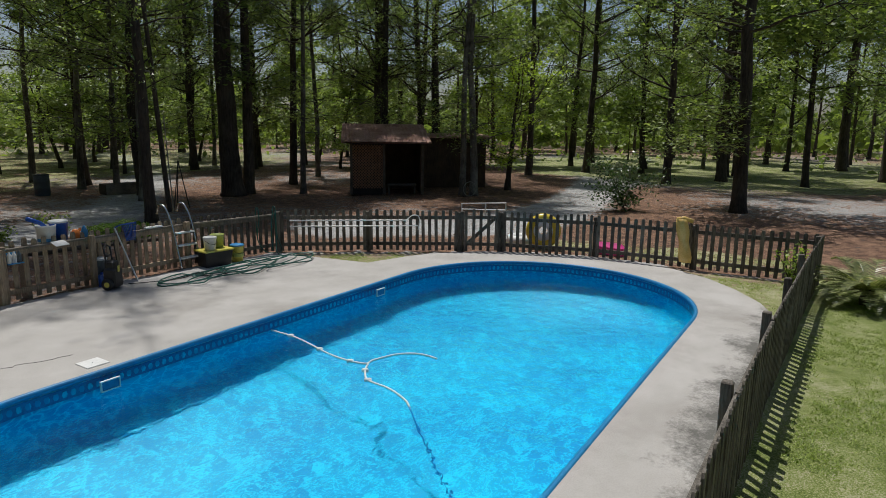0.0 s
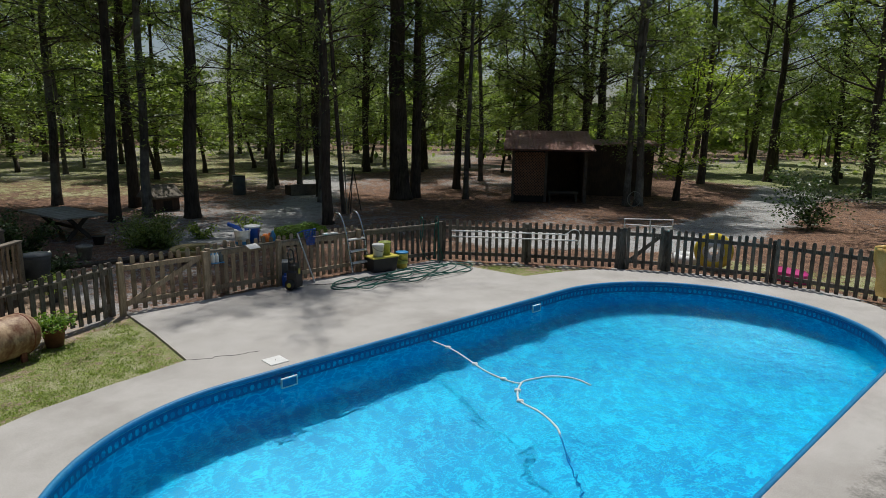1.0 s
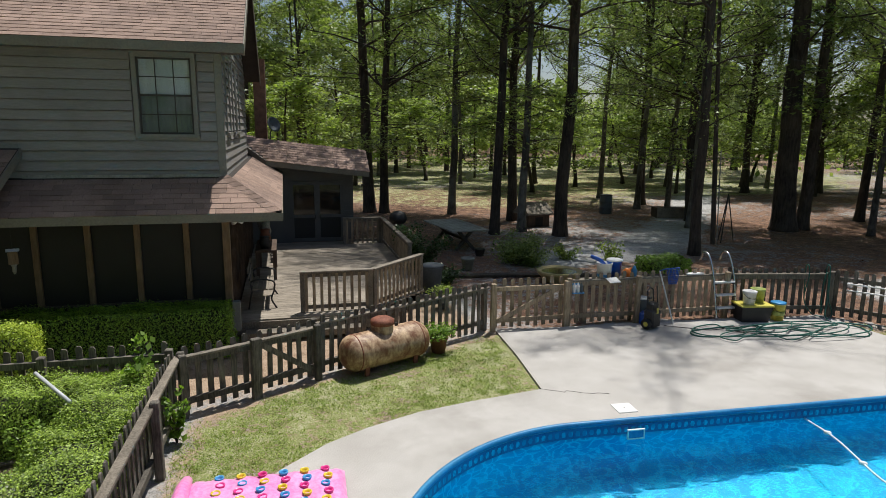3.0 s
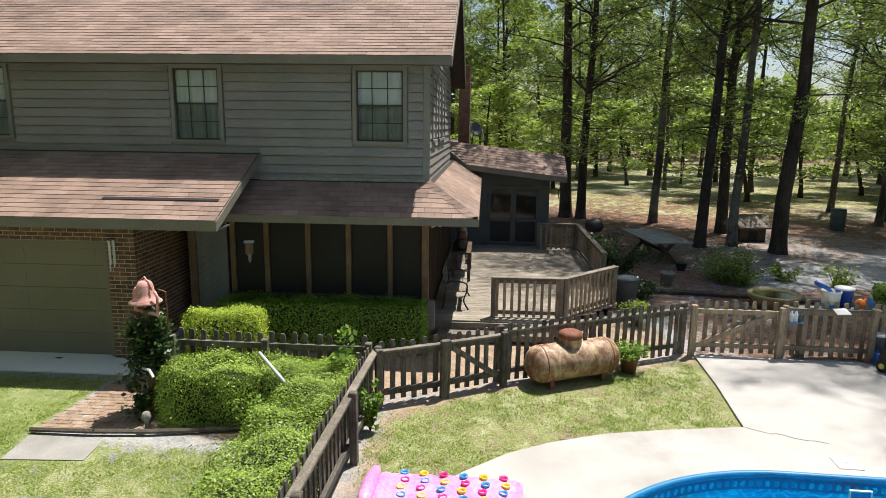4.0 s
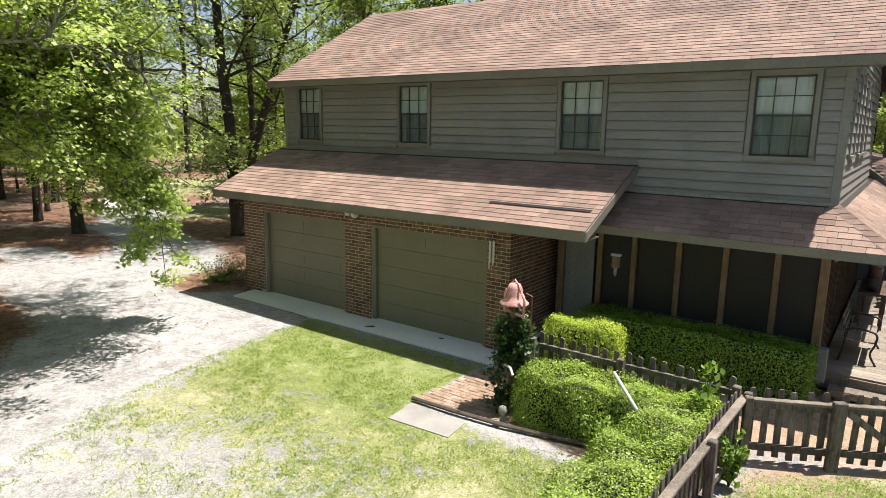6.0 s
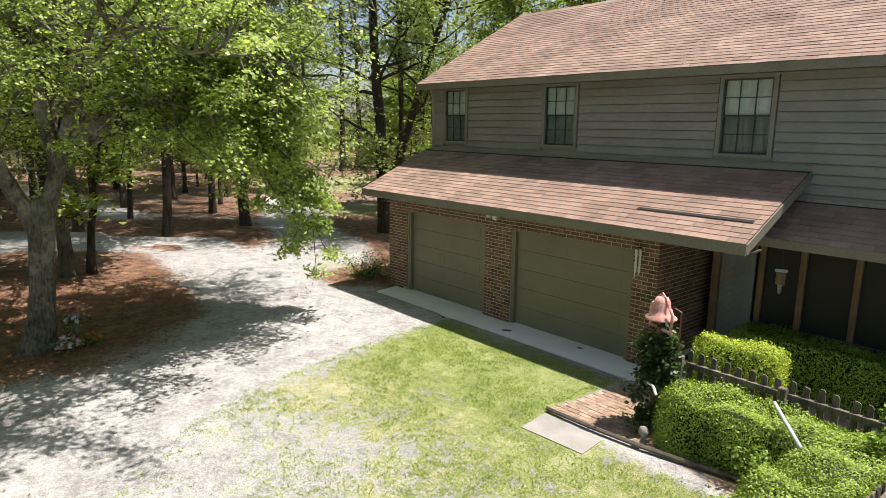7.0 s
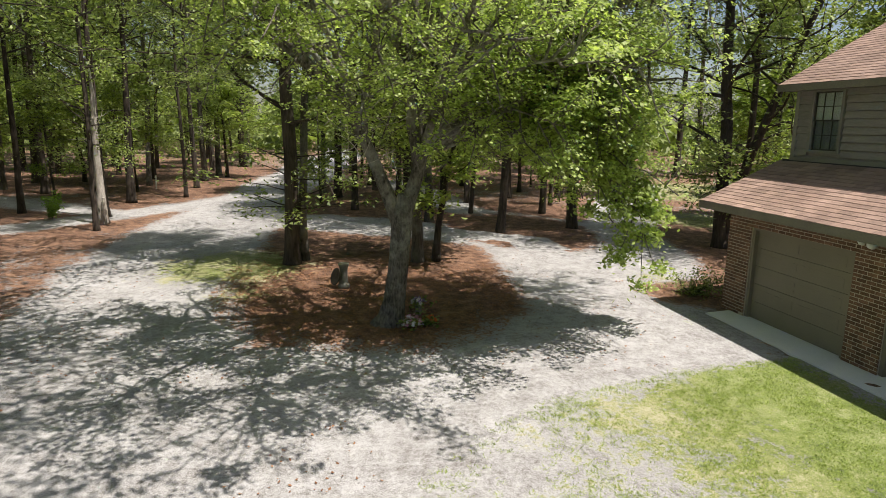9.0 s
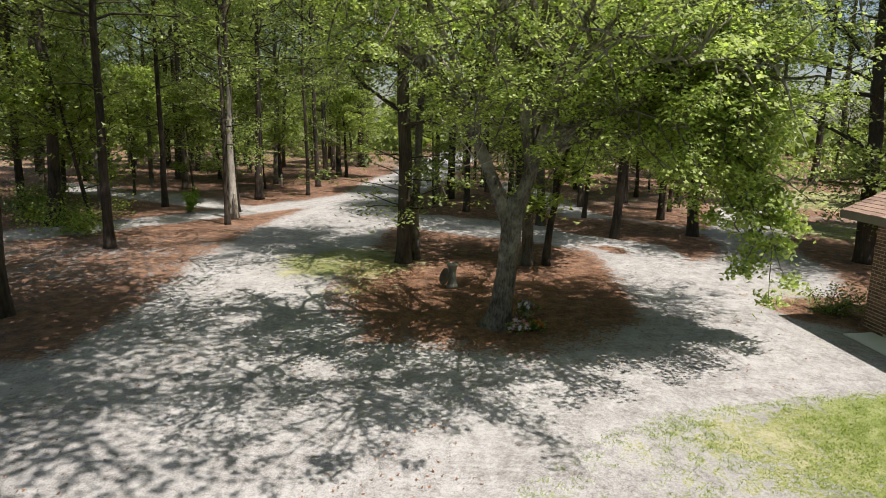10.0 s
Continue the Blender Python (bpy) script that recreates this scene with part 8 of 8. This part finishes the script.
    d = d[rng.random(6000) < 0.35 + 0.3 * np.sin(d[:, 0] * 0.9 + np.sin(d[:, 1])) + 0.3 * np.sin(d[:, 1] * 1.1)]
    q = np.concatenate([q, d[(d[:, 0] < -9.5) | (d[:, 1] < 2)]])
    me = leaf_mesh("leaf_litter", np.column_stack([q, rng.uniform(0.0, 0.02, len(q))]), 0.05, rng, True, 2.5)
    one("leaf_litter", me, "straw_blade", "dry brown leaves and pine straw", "leaf litter", "stuff")


grass_blades()

# ---- woodland ----
def build_woods():
    rng = np.random.default_rng(77)
    tall = [tree_meshes(100 + k, 18 + k, 0.17, 5.4 - 0.4 * k, 4.4, 13000, 0.135, limbs=44, clump=0.62, low_limbs=12, lean=(rng.normal(0, 0.25), rng.normal(0, 0.25))) for k in range(5)]
    slim = [tree_meshes(120 + k, 17, 0.11, 5.0, 3.4, 9000, 0.13, limbs=30, clump=0.55, low_limbs=7, lean=(rng.normal(0, 0.2), rng.normal(0, 0.2))) for k in range(4)]
    lofty = [tree_meshes(130 + k, 21, 0.17, 7.0, 6.6, 15000, 0.15, limbs=46, clump=0.75, low_limbs=9, shape="lofty", lean=(rng.normal(0, 0.22), rng.normal(0, 0.22))) for k in range(3)]
    pine = [tree_meshes(140 + k, 21, 0.20, 7.5, 4.0, 11000, 0.16, limbs=30, clump=0.7, shape="pine", lift=0.02, low_limbs=5) for k in range(3)]
    under = [tree_meshes(160 + k, 6.5, 0.07, 1.3, 2.3, 6500, 0.17, limbs=20, clump=0.5, lean=(rng.normal(0, 0.5), rng.normal(0, 0.5)), layer=0.35) for k in range(4)]
    far = [tree_meshes(180 + k, 18, 0.2, 2.6, 4.4, 4600, 0.36, limbs=26, clump=0.9, trunk_n=6, lean=(rng.normal(0, 0.6), rng.normal(0, 0.6))) for k in range(4)]
    shade = [tree_meshes(190 + k, 16, 0.17, 6.8, 5.4, 12000, 0.16, limbs=40, clump=0.8, low_limbs=8, lean=(rng.normal(0, 0.3), rng.normal(0, 0.3))) for k in range(3)]
    canopy = [tree_meshes(200 + k, 14, 0.19, 7.6, 6.0, 11500, 0.14, limbs=54, clump=0.62, lift=0.10, sprays=0.55, shape="lofty") for k in range(2)]
    forked = [tree_meshes(220, 17, 0.24, 3.2, 5.6, 24000, 0.15, limbs=64, clump=0.75, low_limbs=20, sprays=0.75, lean=(-0.9, -0.8), twin=(2.4, 3.0), shape="lofty")]
    dogwood = [tree_meshes(210 + k, 6.6, 0.1, 1.2, 2.9, 4200, 0.15, limbs=20, clump=0.6, lean=(0.9, -0.9), layer=0.3) for k in range(2)]
    T = {"forked": forked, "canopy": canopy, "lofty": lofty, "dogwood": dogwood, "shade": shade, "tall": tall, "slim": slim, "pine": pine, "under": under, "far": far}
    label = {"forked": "old hardwood forked low into two leaning dark trunks", "canopy": "broad hardwood with high green crown, added unseen to shade the drive", "lofty": "lofty hardwood with wide-spreading open green crown", "dogwood": "small leaning dogwood with bright yellow-green leaves", "shade": "tall hardwood with high spreading green crown", "tall": "tall hardwood tree with dark trunk and open green crown", "slim": "slim young hardwood with sparse green leaves", "pine": "tall straight pine with dark furrowed bark",
             "under": "small understorey tree with light green leaves", "far": "distant leafy woodland tree"}
    leaf = {"forked": "leaf", "canopy": "leaf", "lofty": "leaf", "dogwood": "dogwood_leaf", "shade": "leaf", "tall": "leaf", "slim": "leaf", "pine": "pine_leaf", "under": "light_leaf", "far": "far_leaf"}
    # the trees that stand singly: place, kind, width of trunk against its kind
    single = [
        # behind the deck and picnic table
        (5.1, 31.3, "lofty", 1.7, 1.2), (5.75, 30.9, "tall", 1.3, 1.7), (8.85, 29.9, "slim", 1.7), (9.05, 24.05, "lofty", 1.15, 0.85), (11.0, 27.4, "tall", 1.35), (10.4, 24.6, "slim", 1.6, 1.5), (11.5, 23.3, "lofty", 1.5, 0.92),
        (20.4, 32.3, "tall", 1.4), (14.4, 18.9, "lofty", 1.05, 0.66), (35.0, 24.0, "lofty", 1.5, 0.8), (31.6, 21.6, "lofty", 1.4, 0.62), (21.5, 22.9, "pine", 2.3, 1.6), (22.5, 23.0, "pine", 1.3, 1.4), (41.5, 41.9, "tall", 1.8), (19.2, 26.0, "tall", 1.4), (46, 68, "pine", 1.8), (47.6, 59.3, "tall", 2.0), (49, 75, "tall", 2.2), (21.2, 92, "tall", 2.6), (28, 110, "pine", 2.4), (60, 105, "tall", 2.6), (27.0, 24.4, "lofty", 1.2, 0.85), (19.1, 30.5, "slim", 1.5), (17.9, 24.2, "slim", 1.6), (28.1, 14.1, "slim", 1.7), (34, 41, "tall", 1.3), (35.5, 40.3, "slim", 1.4),
        (19.9, 29, "slim", 1.3), (31.2, 37.3, "tall", 1.5), (33.8, 34.3, "tall", 1.4), (19.8, 36, "slim", 1.5), (40, 62, "pine", 1.4), (28, 60, "tall", 1.6), (23.4, 80, "pine", 1.6), (16, 70, "tall", 1.6), (3, 70, "tall", 1.6), (-2, 60, "tall", 1.7), (9, 55, "slim", 1.6), (14, 47, "slim", 1.3),
        # round the shed and beyond the far fence
        (32.5, 22.5, "tall", 1.5), (39, 24, "tall", 1.6), (33.0, 19.2, "tall", 1.6), (60, 18, "pine", 1.3), (40.8, 7.7, "tall", 1.4), (45.5, 5.2, "pine", 1.6), (28.8, 2.7, "tall", 1.65, 1.6),
        (64, -2.0, "pine", 1.9), (52, -4.0, "tall", 1.6), (75, 9, "tall", 1.6), (58, 8, "slim", 1.4), (44, 27, "tall", 1.5), (52, 34, "pine", 1.5), (38, 30, "under", 1.6),
        (31.6, 13.9, "dogwood", 1.5, 1.05), (27.7, 14.5, "slim", 1.4), (51.2, 5.7, "tall", 1.9), (71, -2.3, "pine", 2.4), (76, 13.8, "tall", 2.2), (47.2, 14.6, "tall", 1.5), (17, 40, "under", 2.0, 1.5), (22, 44, "under", 2, 1.5), (12, 50, "under", 2, 1.6), (27, 46, "under", 2, 1.5), (6, 46, "under", 2, 1.5), (1, 42, "under", 2, 1.5), (32, 50, "under", 2, 1.6), (38, 45, "under", 2, 1.5), (45, 38, "under", 2, 1.5), (50, 20, "under", 2, 1.6), (55, 12, "under", 2, 1.5), (48, -8, "under", 2, 1.5), (-44, 12, "under", 2, 1.5), (-40, 15, "under", 2, 1.5), (-48, -14, "under", 2, 1.6), (-52, -5, "under", 2, 1.5), (-34, -18, "under", 2, 1.5), (-36, 30, "under", 2, 1.6), (44, 0.5, "far", 1.0), (52, 5, "far", 1.0), (56, -5, "far", 1.0), (49, 11, "far", 1.0), (61, 2, "far", 1.0), (46, -9, "far", 1.0), (20, 47, "far", 1.0), (29, 43, "far", 1.0), (36, 36, "far", 1.0), (11, 58, "far", 1.0), (42, 31, "far", 1.0), (50, 25, "far", 1.0), (3, 54, "far", 1.0), (24, 21, "slim", 1.2), (31.5, 26.5, "slim", 1.4),
        # along the drive
        # canopy and the next two shade trees: out of view, added to dapple the drive
        (-7.2, -6.2, "canopy", 1.5, 1.4), (-9.9, -7.2, "canopy", 1.1, 1.5), (-5.4, -4.9, "canopy", 1.1, 1.5), (-8.4, -5.9, "canopy", 1.0, 1.45), (-13.5, -8.2, "canopy", 1.1, 1.4), (-11.5, -10.2, "shade", 1.3, 1.3), (-16, -13.5, "shade", 1.2, 1.3), (-27.5, -14.5, "shade", 1.0, 1.2), (-32.5, -12.0, "shade", 0.9, 1.2), (-28.5, 5.6, "shade", 0.9, 1.1), (-32, 3.5, "shade", 1.0, 1.1),
        (-19.5, 0.62, "tall", 1.4), (-20.0, 1.0, "slim", 1.3), (-19.3, 4.6, "slim", 1.7), (-19.3, 5.2, "under", 1.8, 1.2), (-27.4, 6.5, "slim", 1.8), (-37.4, 21.3, "slim", 2.0), (-25.7, -13.9, "pine", 1.2), (-30.5, -18, "tall", 1.1), (-55.9, -23.9, "tall", 1.8), (-57.5, -21.5, "tall", 1.6), (-49, -6.2, "slim", 2.0), (-53.5, -5.8, "slim", 2.0), (-64.5, -4.9, "tall", 1.7), (-24.3, 8.9, "shade", 1.05), (-25.1, 12.4, "tall", 1.3), (-38, 2.9, "pine", 1.2), (-36.5, -8.2, "shade", 1.3), (-21.3, -9.5, "shade", 1.0),
        (-47, -16.7, "pine", 1.2), (-20.3, 16.3, "forked", 1.1, 1.1), (-22.4, 18.6, "shade", 0.95, 1.3), (-24.5, 21.5, "under", 1.6, 1.3), (-27.5, 23, "under", 1.6, 1.3), (-59, -7, "pine", 1.2), (-68, -5.4, "pine", 1.2), (-45.7, -9.3, "slim", 1.5), (-43, -17, "slim", 1.4), (-41, -14, "pine", 1.1),
        (-70, 6, "pine", 1.4), (-40.5, 2.2, "slim", 1.5), (-56, 5, "tall", 1.4), (-52, 34, "pine", 1.5), (-54, 37, "pine", 1.4), (-31, -14.5, "slim", 1.3), (-26, -12.5, "under", 1.4),
    ]
    for x, y, k, w, *wide in single:
        i = int(rng.integers(0, len(T[k])))
        s = rng.uniform(0.92, 1.12)
        t = plant_tree(T[k][i], x, y, 0 if k == "forked" else rng.uniform(0, 360), (1, s), label[k], "grey_bark" if k == "slim" else "bark", leaf[k])
        spread = wide[0] if wide else 1.15
        for piece in t.children:
            k = w if piece.name.startswith("trunk") else spread
            piece.scale = (k, k, 1)
    # the nearer woods beyond the drive
    lanes = [[(-7, -6), (-10, -3), (-20, -3.2), (-40, -1.4), (-55, 0.8), (-120, 9)], [(-9.5, 1), (-12, 8.5), (-22.5, 9.5), (-27, 3.2), (-30, -2)], [(-13, 9), (-24, 14), (-33, 19), (-60, 34)]]
    near = []
    for _ in range(1500):
        if len(near) > 43:
            break
        x, y = rng.uniform(-50, -26), rng.uniform(-26, 26)
        if 140 < math.degrees(math.atan2(y - 1.2, x - 0.5)) < 153 or min(line_distance(np.array([x]), np.array([y]), w)[0] for w in lanes) < 3.6 or min([math.hypot(x - q[0], y - q[1]) for q in single + near]) < 3.2:
            continue
        near.append((x, y))
        k = rng.choice(["shade", "tall", "tall", "slim", "under"])
        t = plant_tree(T[k][int(rng.integers(0, len(T[k])))], x, y, rng.uniform(0, 360), (1, rng.uniform(0.95, 1.2)), label[k], leaf=leaf[k])
    # scattered woods behind them
    placed = [(q[0], q[1]) for q in single] + near
    tries, trunks, crowns = 0, [], {"far": [], "under": []}
    while len(placed) < len(single) + len(near) + 235 and tries < 9000:
        tries += 1
        a, d = rng.uniform(0, 2 * math.pi), 40 + 58 * rng.random() ** 0.9
        x, y = d * math.cos(a), 6 + d * math.sin(a)
        if (215 < math.degrees(a) % 360 < 350 and rng.random() < 0.9) or (20 < math.degrees(a) < 48 and rng.random() < 0.55):
            continue
        if 143.5 < math.degrees(math.atan2(y - 1.2, x - 0.5)) < 150 or min(math.hypot(x - px, y - py) for px, py in placed) < 4.2:
            continue
        if line_distance(np.array([x]), np.array([y]), [(-7, -6), (-20, -3.2), (-40, -1.4), (-55, 0.8), (-120, 9)])[0] < 4.5 or line_distance(np.array([x]), np.array([y]), [(-19, 12.5), (-33, 19), (-60, 34)])[0] < 3.5:
            continue
        k = rng.choice(["far", "far", "far", "under", "under"])
        sc = rng.uniform(0.85, 1.2) * (1.25 if k == "under" else 1.0)
        pair = T[k][int(rng.integers(0, len(T[k])))]
        m = pose(x, y, 0, 0, 0, rng.uniform(0, 360)) @ Matrix.Diagonal((sc, sc, sc * rng.uniform(0.9, 1.25), 1))
        trunks.append((pair[0], m))
        crowns[k].append((pair[1], m))
        placed.append((x, y))
    wood = thing("scattered_woodland", 0, 0, 0, 0, "scattered green woodland trees behind the yard", "woods", kind="stuff")
    tagged(part("trunk", joined("trunk", trunks), "bark", wood), kind="stuff")
    for k, group in crowns.items():
        tagged(part("crown", joined("crown", group), leaf[k], wood), kind="stuff")


build_woods()


def far_woods():
    """The unbroken edge of the wood in the distance, as a belt of leaves."""
    rng = np.random.default_rng(9)
    n = 80000
    a = rng.uniform(0, 2 * math.pi, n)
    d = rng.uniform(100, 160, n)
    top = 9 + 3 * np.sin(a * 23) + 2.5 * np.sin(a * 57 + 1) + 2 * np.sin(a * 131)
    top = top * (1 - 0.55 * np.exp(-((a - 2.55) / 0.07) ** 2))
    z = top * rng.random(n) ** 0.9 + 0.2
    p = np.stack([d * np.cos(a), 6 + d * np.sin(a), z], 1)
    me = leaf_mesh("far_woods", p, 1.7, rng, True, 0.2)
    one("far_woods", me, "far_leaf", "distant edge of green woodland", "woods", "stuff")
    n = 5000
    a = rng.uniform(0, 2 * math.pi, n)
    d = rng.uniform(60, 110, n)
    p = np.stack([d * np.cos(a), 6 + d * np.sin(a), rng.uniform(0.05, 1.0, n) ** 1.5], 1)
    keep = line_distance(p[:, 0], p[:, 1], [(-7, -6), (-20, -3.2), (-40, -1.4), (-55, 0.8), (-120, 9)]) > 4
    me = leaf_mesh("undergrowth", p[keep], 0.6, rng, True, 0.2)
    one("undergrowth", me, "far_leaf", "low green undergrowth in the wood", "undergrowth", "stuff")


far_woods()


def build_oak():
    """The old leaning oak beside the drive, with its long drooping bough."""
    rng = np.random.default_rng(31)
    t = thing("tree", -12.95, 3.0, 0, 0, "leaning old oak with grey lichened bark and full green crown", "tree")
    wood, cs = Solid(), []
    V = Vector

    def grow(pts, r, depth=0, every=0.5, leafy=0.35):
        n = len(pts)
        wood.tube(pts, [max(0.01, r * (1 - 0.8 * i / (n - 1))) for i in range(n)], 12 if depth == 0 else 7, False)
        ln = sum((pts[i + 1] - pts[i]).length for i in range(n - 1))
        k = int(ln / every)
        for i in range(k):
            f = leafy + (1 - leafy) * i / max(1, k)
            j = min(n - 2, int(f * (n - 1)))
            p = pts[j].lerp(pts[j + 1], f * (n - 1) - j)
            d = (pts[j + 1] - pts[j]).normalized()
            way = (d * 0.6 + V(rng.normal(0, 0.75, 3)) + V((0, 0, 0.2))).normalized()
            b = limb_path(rng, p, way, ln * rng.uniform(0.22, 0.4) if depth < 1 else rng.uniform(0.5, 1.0), 4, 0.22, -0.02)
            low = 2.0 if p.y > 3.6 else 2.9
            if max(q.y - max(0, q.z - 6.6) * 4 for q in b) > 5.5 or min(q.z for q in b) < low:
                continue
            if depth < 1:
                grow(b, max(0.02, r * 0.4), depth + 1, 0.42, 0.25)
            else:
                wood.tube(b, [0.014, 0.011, 0.008, 0.006, 0.004], 4, False)
            cs.extend(b[2:])

    foot = [V((-0.12, -0.14, -0.15)), V((-0.05, -0.09, 0.12)), V((-0.02, -0.03, 0.5)), V((0.0, 0.05, 1.2)), V((0.02, 0.1, 1.9)), V((0.05, 0.14, 2.5)), V((0.08, 0.2, 2.9))]
    wood.tube(foot, [0.46, 0.31, 0.25, 0.222, 0.22, 0.235, 0.17], 16)
    # stems from the fork, and the boughs
    grow([V((0.02, 0.08, 2.2)), V((0.05, -0.22, 3.0)), V((0.1, -0.6, 3.9)), V((0.2, -1.1, 4.8)), V((0.3, -2.0, 5.8)), V((0.5, -3.0, 6.9)), V((0.7, -3.8, 8.3))], 0.165, 0, 0.5, 0.5)
    grow([V((0.06, 0.18, 2.5)), V((0.12, 0.5, 3.5)), V((0.15, 0.55, 4.6)), V((0.2, 0.9, 6.2)), V((0.2, 1.4, 8.6))], 0.17)
    grow([V((0.1, 0.5, 3.5)), V((0.4, 0.25, 4.4)), V((0.6, 0.3, 6.0)), V((0.8, 0.2, 8.2)), V((0.9, 0.0, 10.0))], 0.13)
    # the drooping bough
    grow([V((0.15, 0.6, 4.5)), V((0.4, 1.5, 5.3)), V((0.7, 2.6, 5.8)), V((0.9, 3.6, 5.5)), V((0.95, 4.4, 4.6)), V((0.95, 4.8, 3.6)), V((0.95, 4.85, 2.6))], 0.12, 0, 0.12, 0.25)
    grow([V((0.4, 1.5, 5.3)), V((1.0, 2.4, 6.2)), V((1.5, 3.4, 6.2)), V((1.8, 4.2, 5.6))], 0.08, 0, 0.2, 0.2)
    grow([V((0.7, 2.6, 5.8)), V((1.1, 3.2, 5.2)), V((1.3, 3.7, 4.4)), V((1.35, 3.9, 3.4))], 0.05, 0, 0.14, 0.2)
    # wide low limbs, then shorter ones above them
    low = [(4.2, 1.0, 5.7), (3.8, 2.6, 5.5), (3.2, 3.9, 5.4), (2.2, 5.0, 5.3), (4.0, -0.6, 6.2), (3.4, -2.2, 6.6), (2.4, -3.6, 7.0), (-3.5, 2.0, 6.0), (-3.0, -2.2, 6.5), (-1.8, 4.4, 6.0), (0.6, -4.6, 7.0), (3.0, 6.0, 7.7), (1.6, 7.0, 8.0)]
    skirt = [(2.4, 1.4, 4.0), (1.5, 2.9, 3.9), (2.2, -0.9, 4.6), (2.9, 2.5, 4.4), (0.4, 4.0, 4.0), (1.7, 4.3, 3.8), (-1.6, 2.4, 4.0), (-2.0, 0.8, 4.4), (-1.0, 3.8, 3.9), (2.6, 3.6, 4.8), (-1.4, -1.6, 4.7), (1.2, 1.8, 4.3), (0.8, 3.2, 4.6)]
    mid = [(2.6, 0.5, 7.3), (2.2, 2.4, 7.1), (1.6, -1.4, 7.7), (-2.0, 0.0, 8.0), (0.5, 3.2, 7.2), (1.9, -2.6, 7.6), (-1.2, 2.4, 7.8)]
    # high and over: limbs above the view, added to shade the drive
    high = [(1.0, 6.5, 9.5), (-1.0, 7.0, 10.0), (2.2, 5.5, 10.0), (-2.5, 5.5, 9.5), (0.0, 8.0, 10.5)]
    over = [(5.5, 1.0, 7.3), (5.9, -0.6, 7.4), (5.2, -2.8, 7.5)]
    for end in low + mid + skirt + high + over:
        e = V(end)
        o = V((0.12, 0.5, 3.7)) if e.y > 0.2 else V((0.15, -0.7, 4.2))
        o = o.lerp(V((0.3, 0.4, 6.0)), 0.8 if end in mid + high else 0.0)
        lift = V((0, 0, 0.5))
        grow([o, o.lerp(e, 0.33) + lift, o.lerp(e, 0.7) + lift, e], 0.05 if end in skirt else 0.075, 0, 0.3, 0.3 if end in skirt else 0.72 if end in over else 0.45)
    hang = []
    for x, y, z, k in ((0.6, 2.4, 5.5, 8), (0.9, 3.4, 5.1, 12), (1.0, 4.1, 4.5, 16), (1.0, 4.5, 3.8, 16), (1.05, 4.8, 3.1, 14), (1.05, 5.1, 2.4, 10), (1.0, 5.3, 1.9, 5)):
        for _ in range(k):
            q = V((x, y, z)) + V(rng.normal(0, 0.38, 3))
            hang.append(q[:])
            wood.tube([V((x, y, z + 0.3)), q.lerp(V((x, y, z)), 0.4), q], [0.012, 0.009, 0.005], 4, False)
    part("hanging_bough", leaves("hanging_bough", np.array(hang), 0.3, 9500, 0.115, rng, True, 0.5, 0.6), "oak_leaf", t, "drooping spray of pale green leaves")
    part("trunk", wood, "oak_bark", t, "grey bark with pale lichen", True)
    c = np.array([q[:] for q in cs])
    c = c[(c[:, 1] - np.maximum(0, c[:, 2] - 6.6) * 4 < 5.5) & (c[:, 2] > np.where(c[:, 1] > 3.4, 1.6, 3.05))]
    # rounded tufts: leaves on the skin of small domes, facing up and outwards
    c = c[rng.random(len(c)) < np.where((c[:, 1] > 2.4) & (c[:, 2] < 6.2), 0.8, np.where(c[:, 2] > 7.2, 0.13, np.where(c[:, 2] > 6.2, 0.36, 0.52)))]
    n = 118000
    way = rng.normal(0, 1, (n, 3))
    way /= np.linalg.norm(way, axis=1)[:, None]
    way[:, 2] = np.abs(way[:, 2]) * 0.9 - 0.15
    k = rng.integers(0, len(c), n)
    p = c[k] + way * (rng.uniform(0.2, 0.42, len(c))[k] * rng.uniform(0.6, 1.1, n))[:, None]
    part("crown", leaf_mesh("crown", p, 0.085, rng, True, 0.2, way * 0.7 + np.array([0.3, 0.1, 0.55])), "oak_leaf", t)
    dead = Solid()
    for k in range(22):
        p = V((0.25 + rng.normal(0, 0.15), -0.5 + rng.normal(0, 0.6), rng.uniform(3.4, 5.4)))
        b = limb_path(rng, p, (0.9, rng.normal(0, 0.7), rng.normal(-0.1, 0.6)), rng.uniform(0.8, 2.0), 6, 0.28, 0)
        dead.tube(b, [0.014, 0.012, 0.010, 0.008, 0.006, 0.004, 0.003], 4, False)
    part("dead_twig", dead, "dead_wood", t, "bare pale dead twigs")
    return t


build_oak()
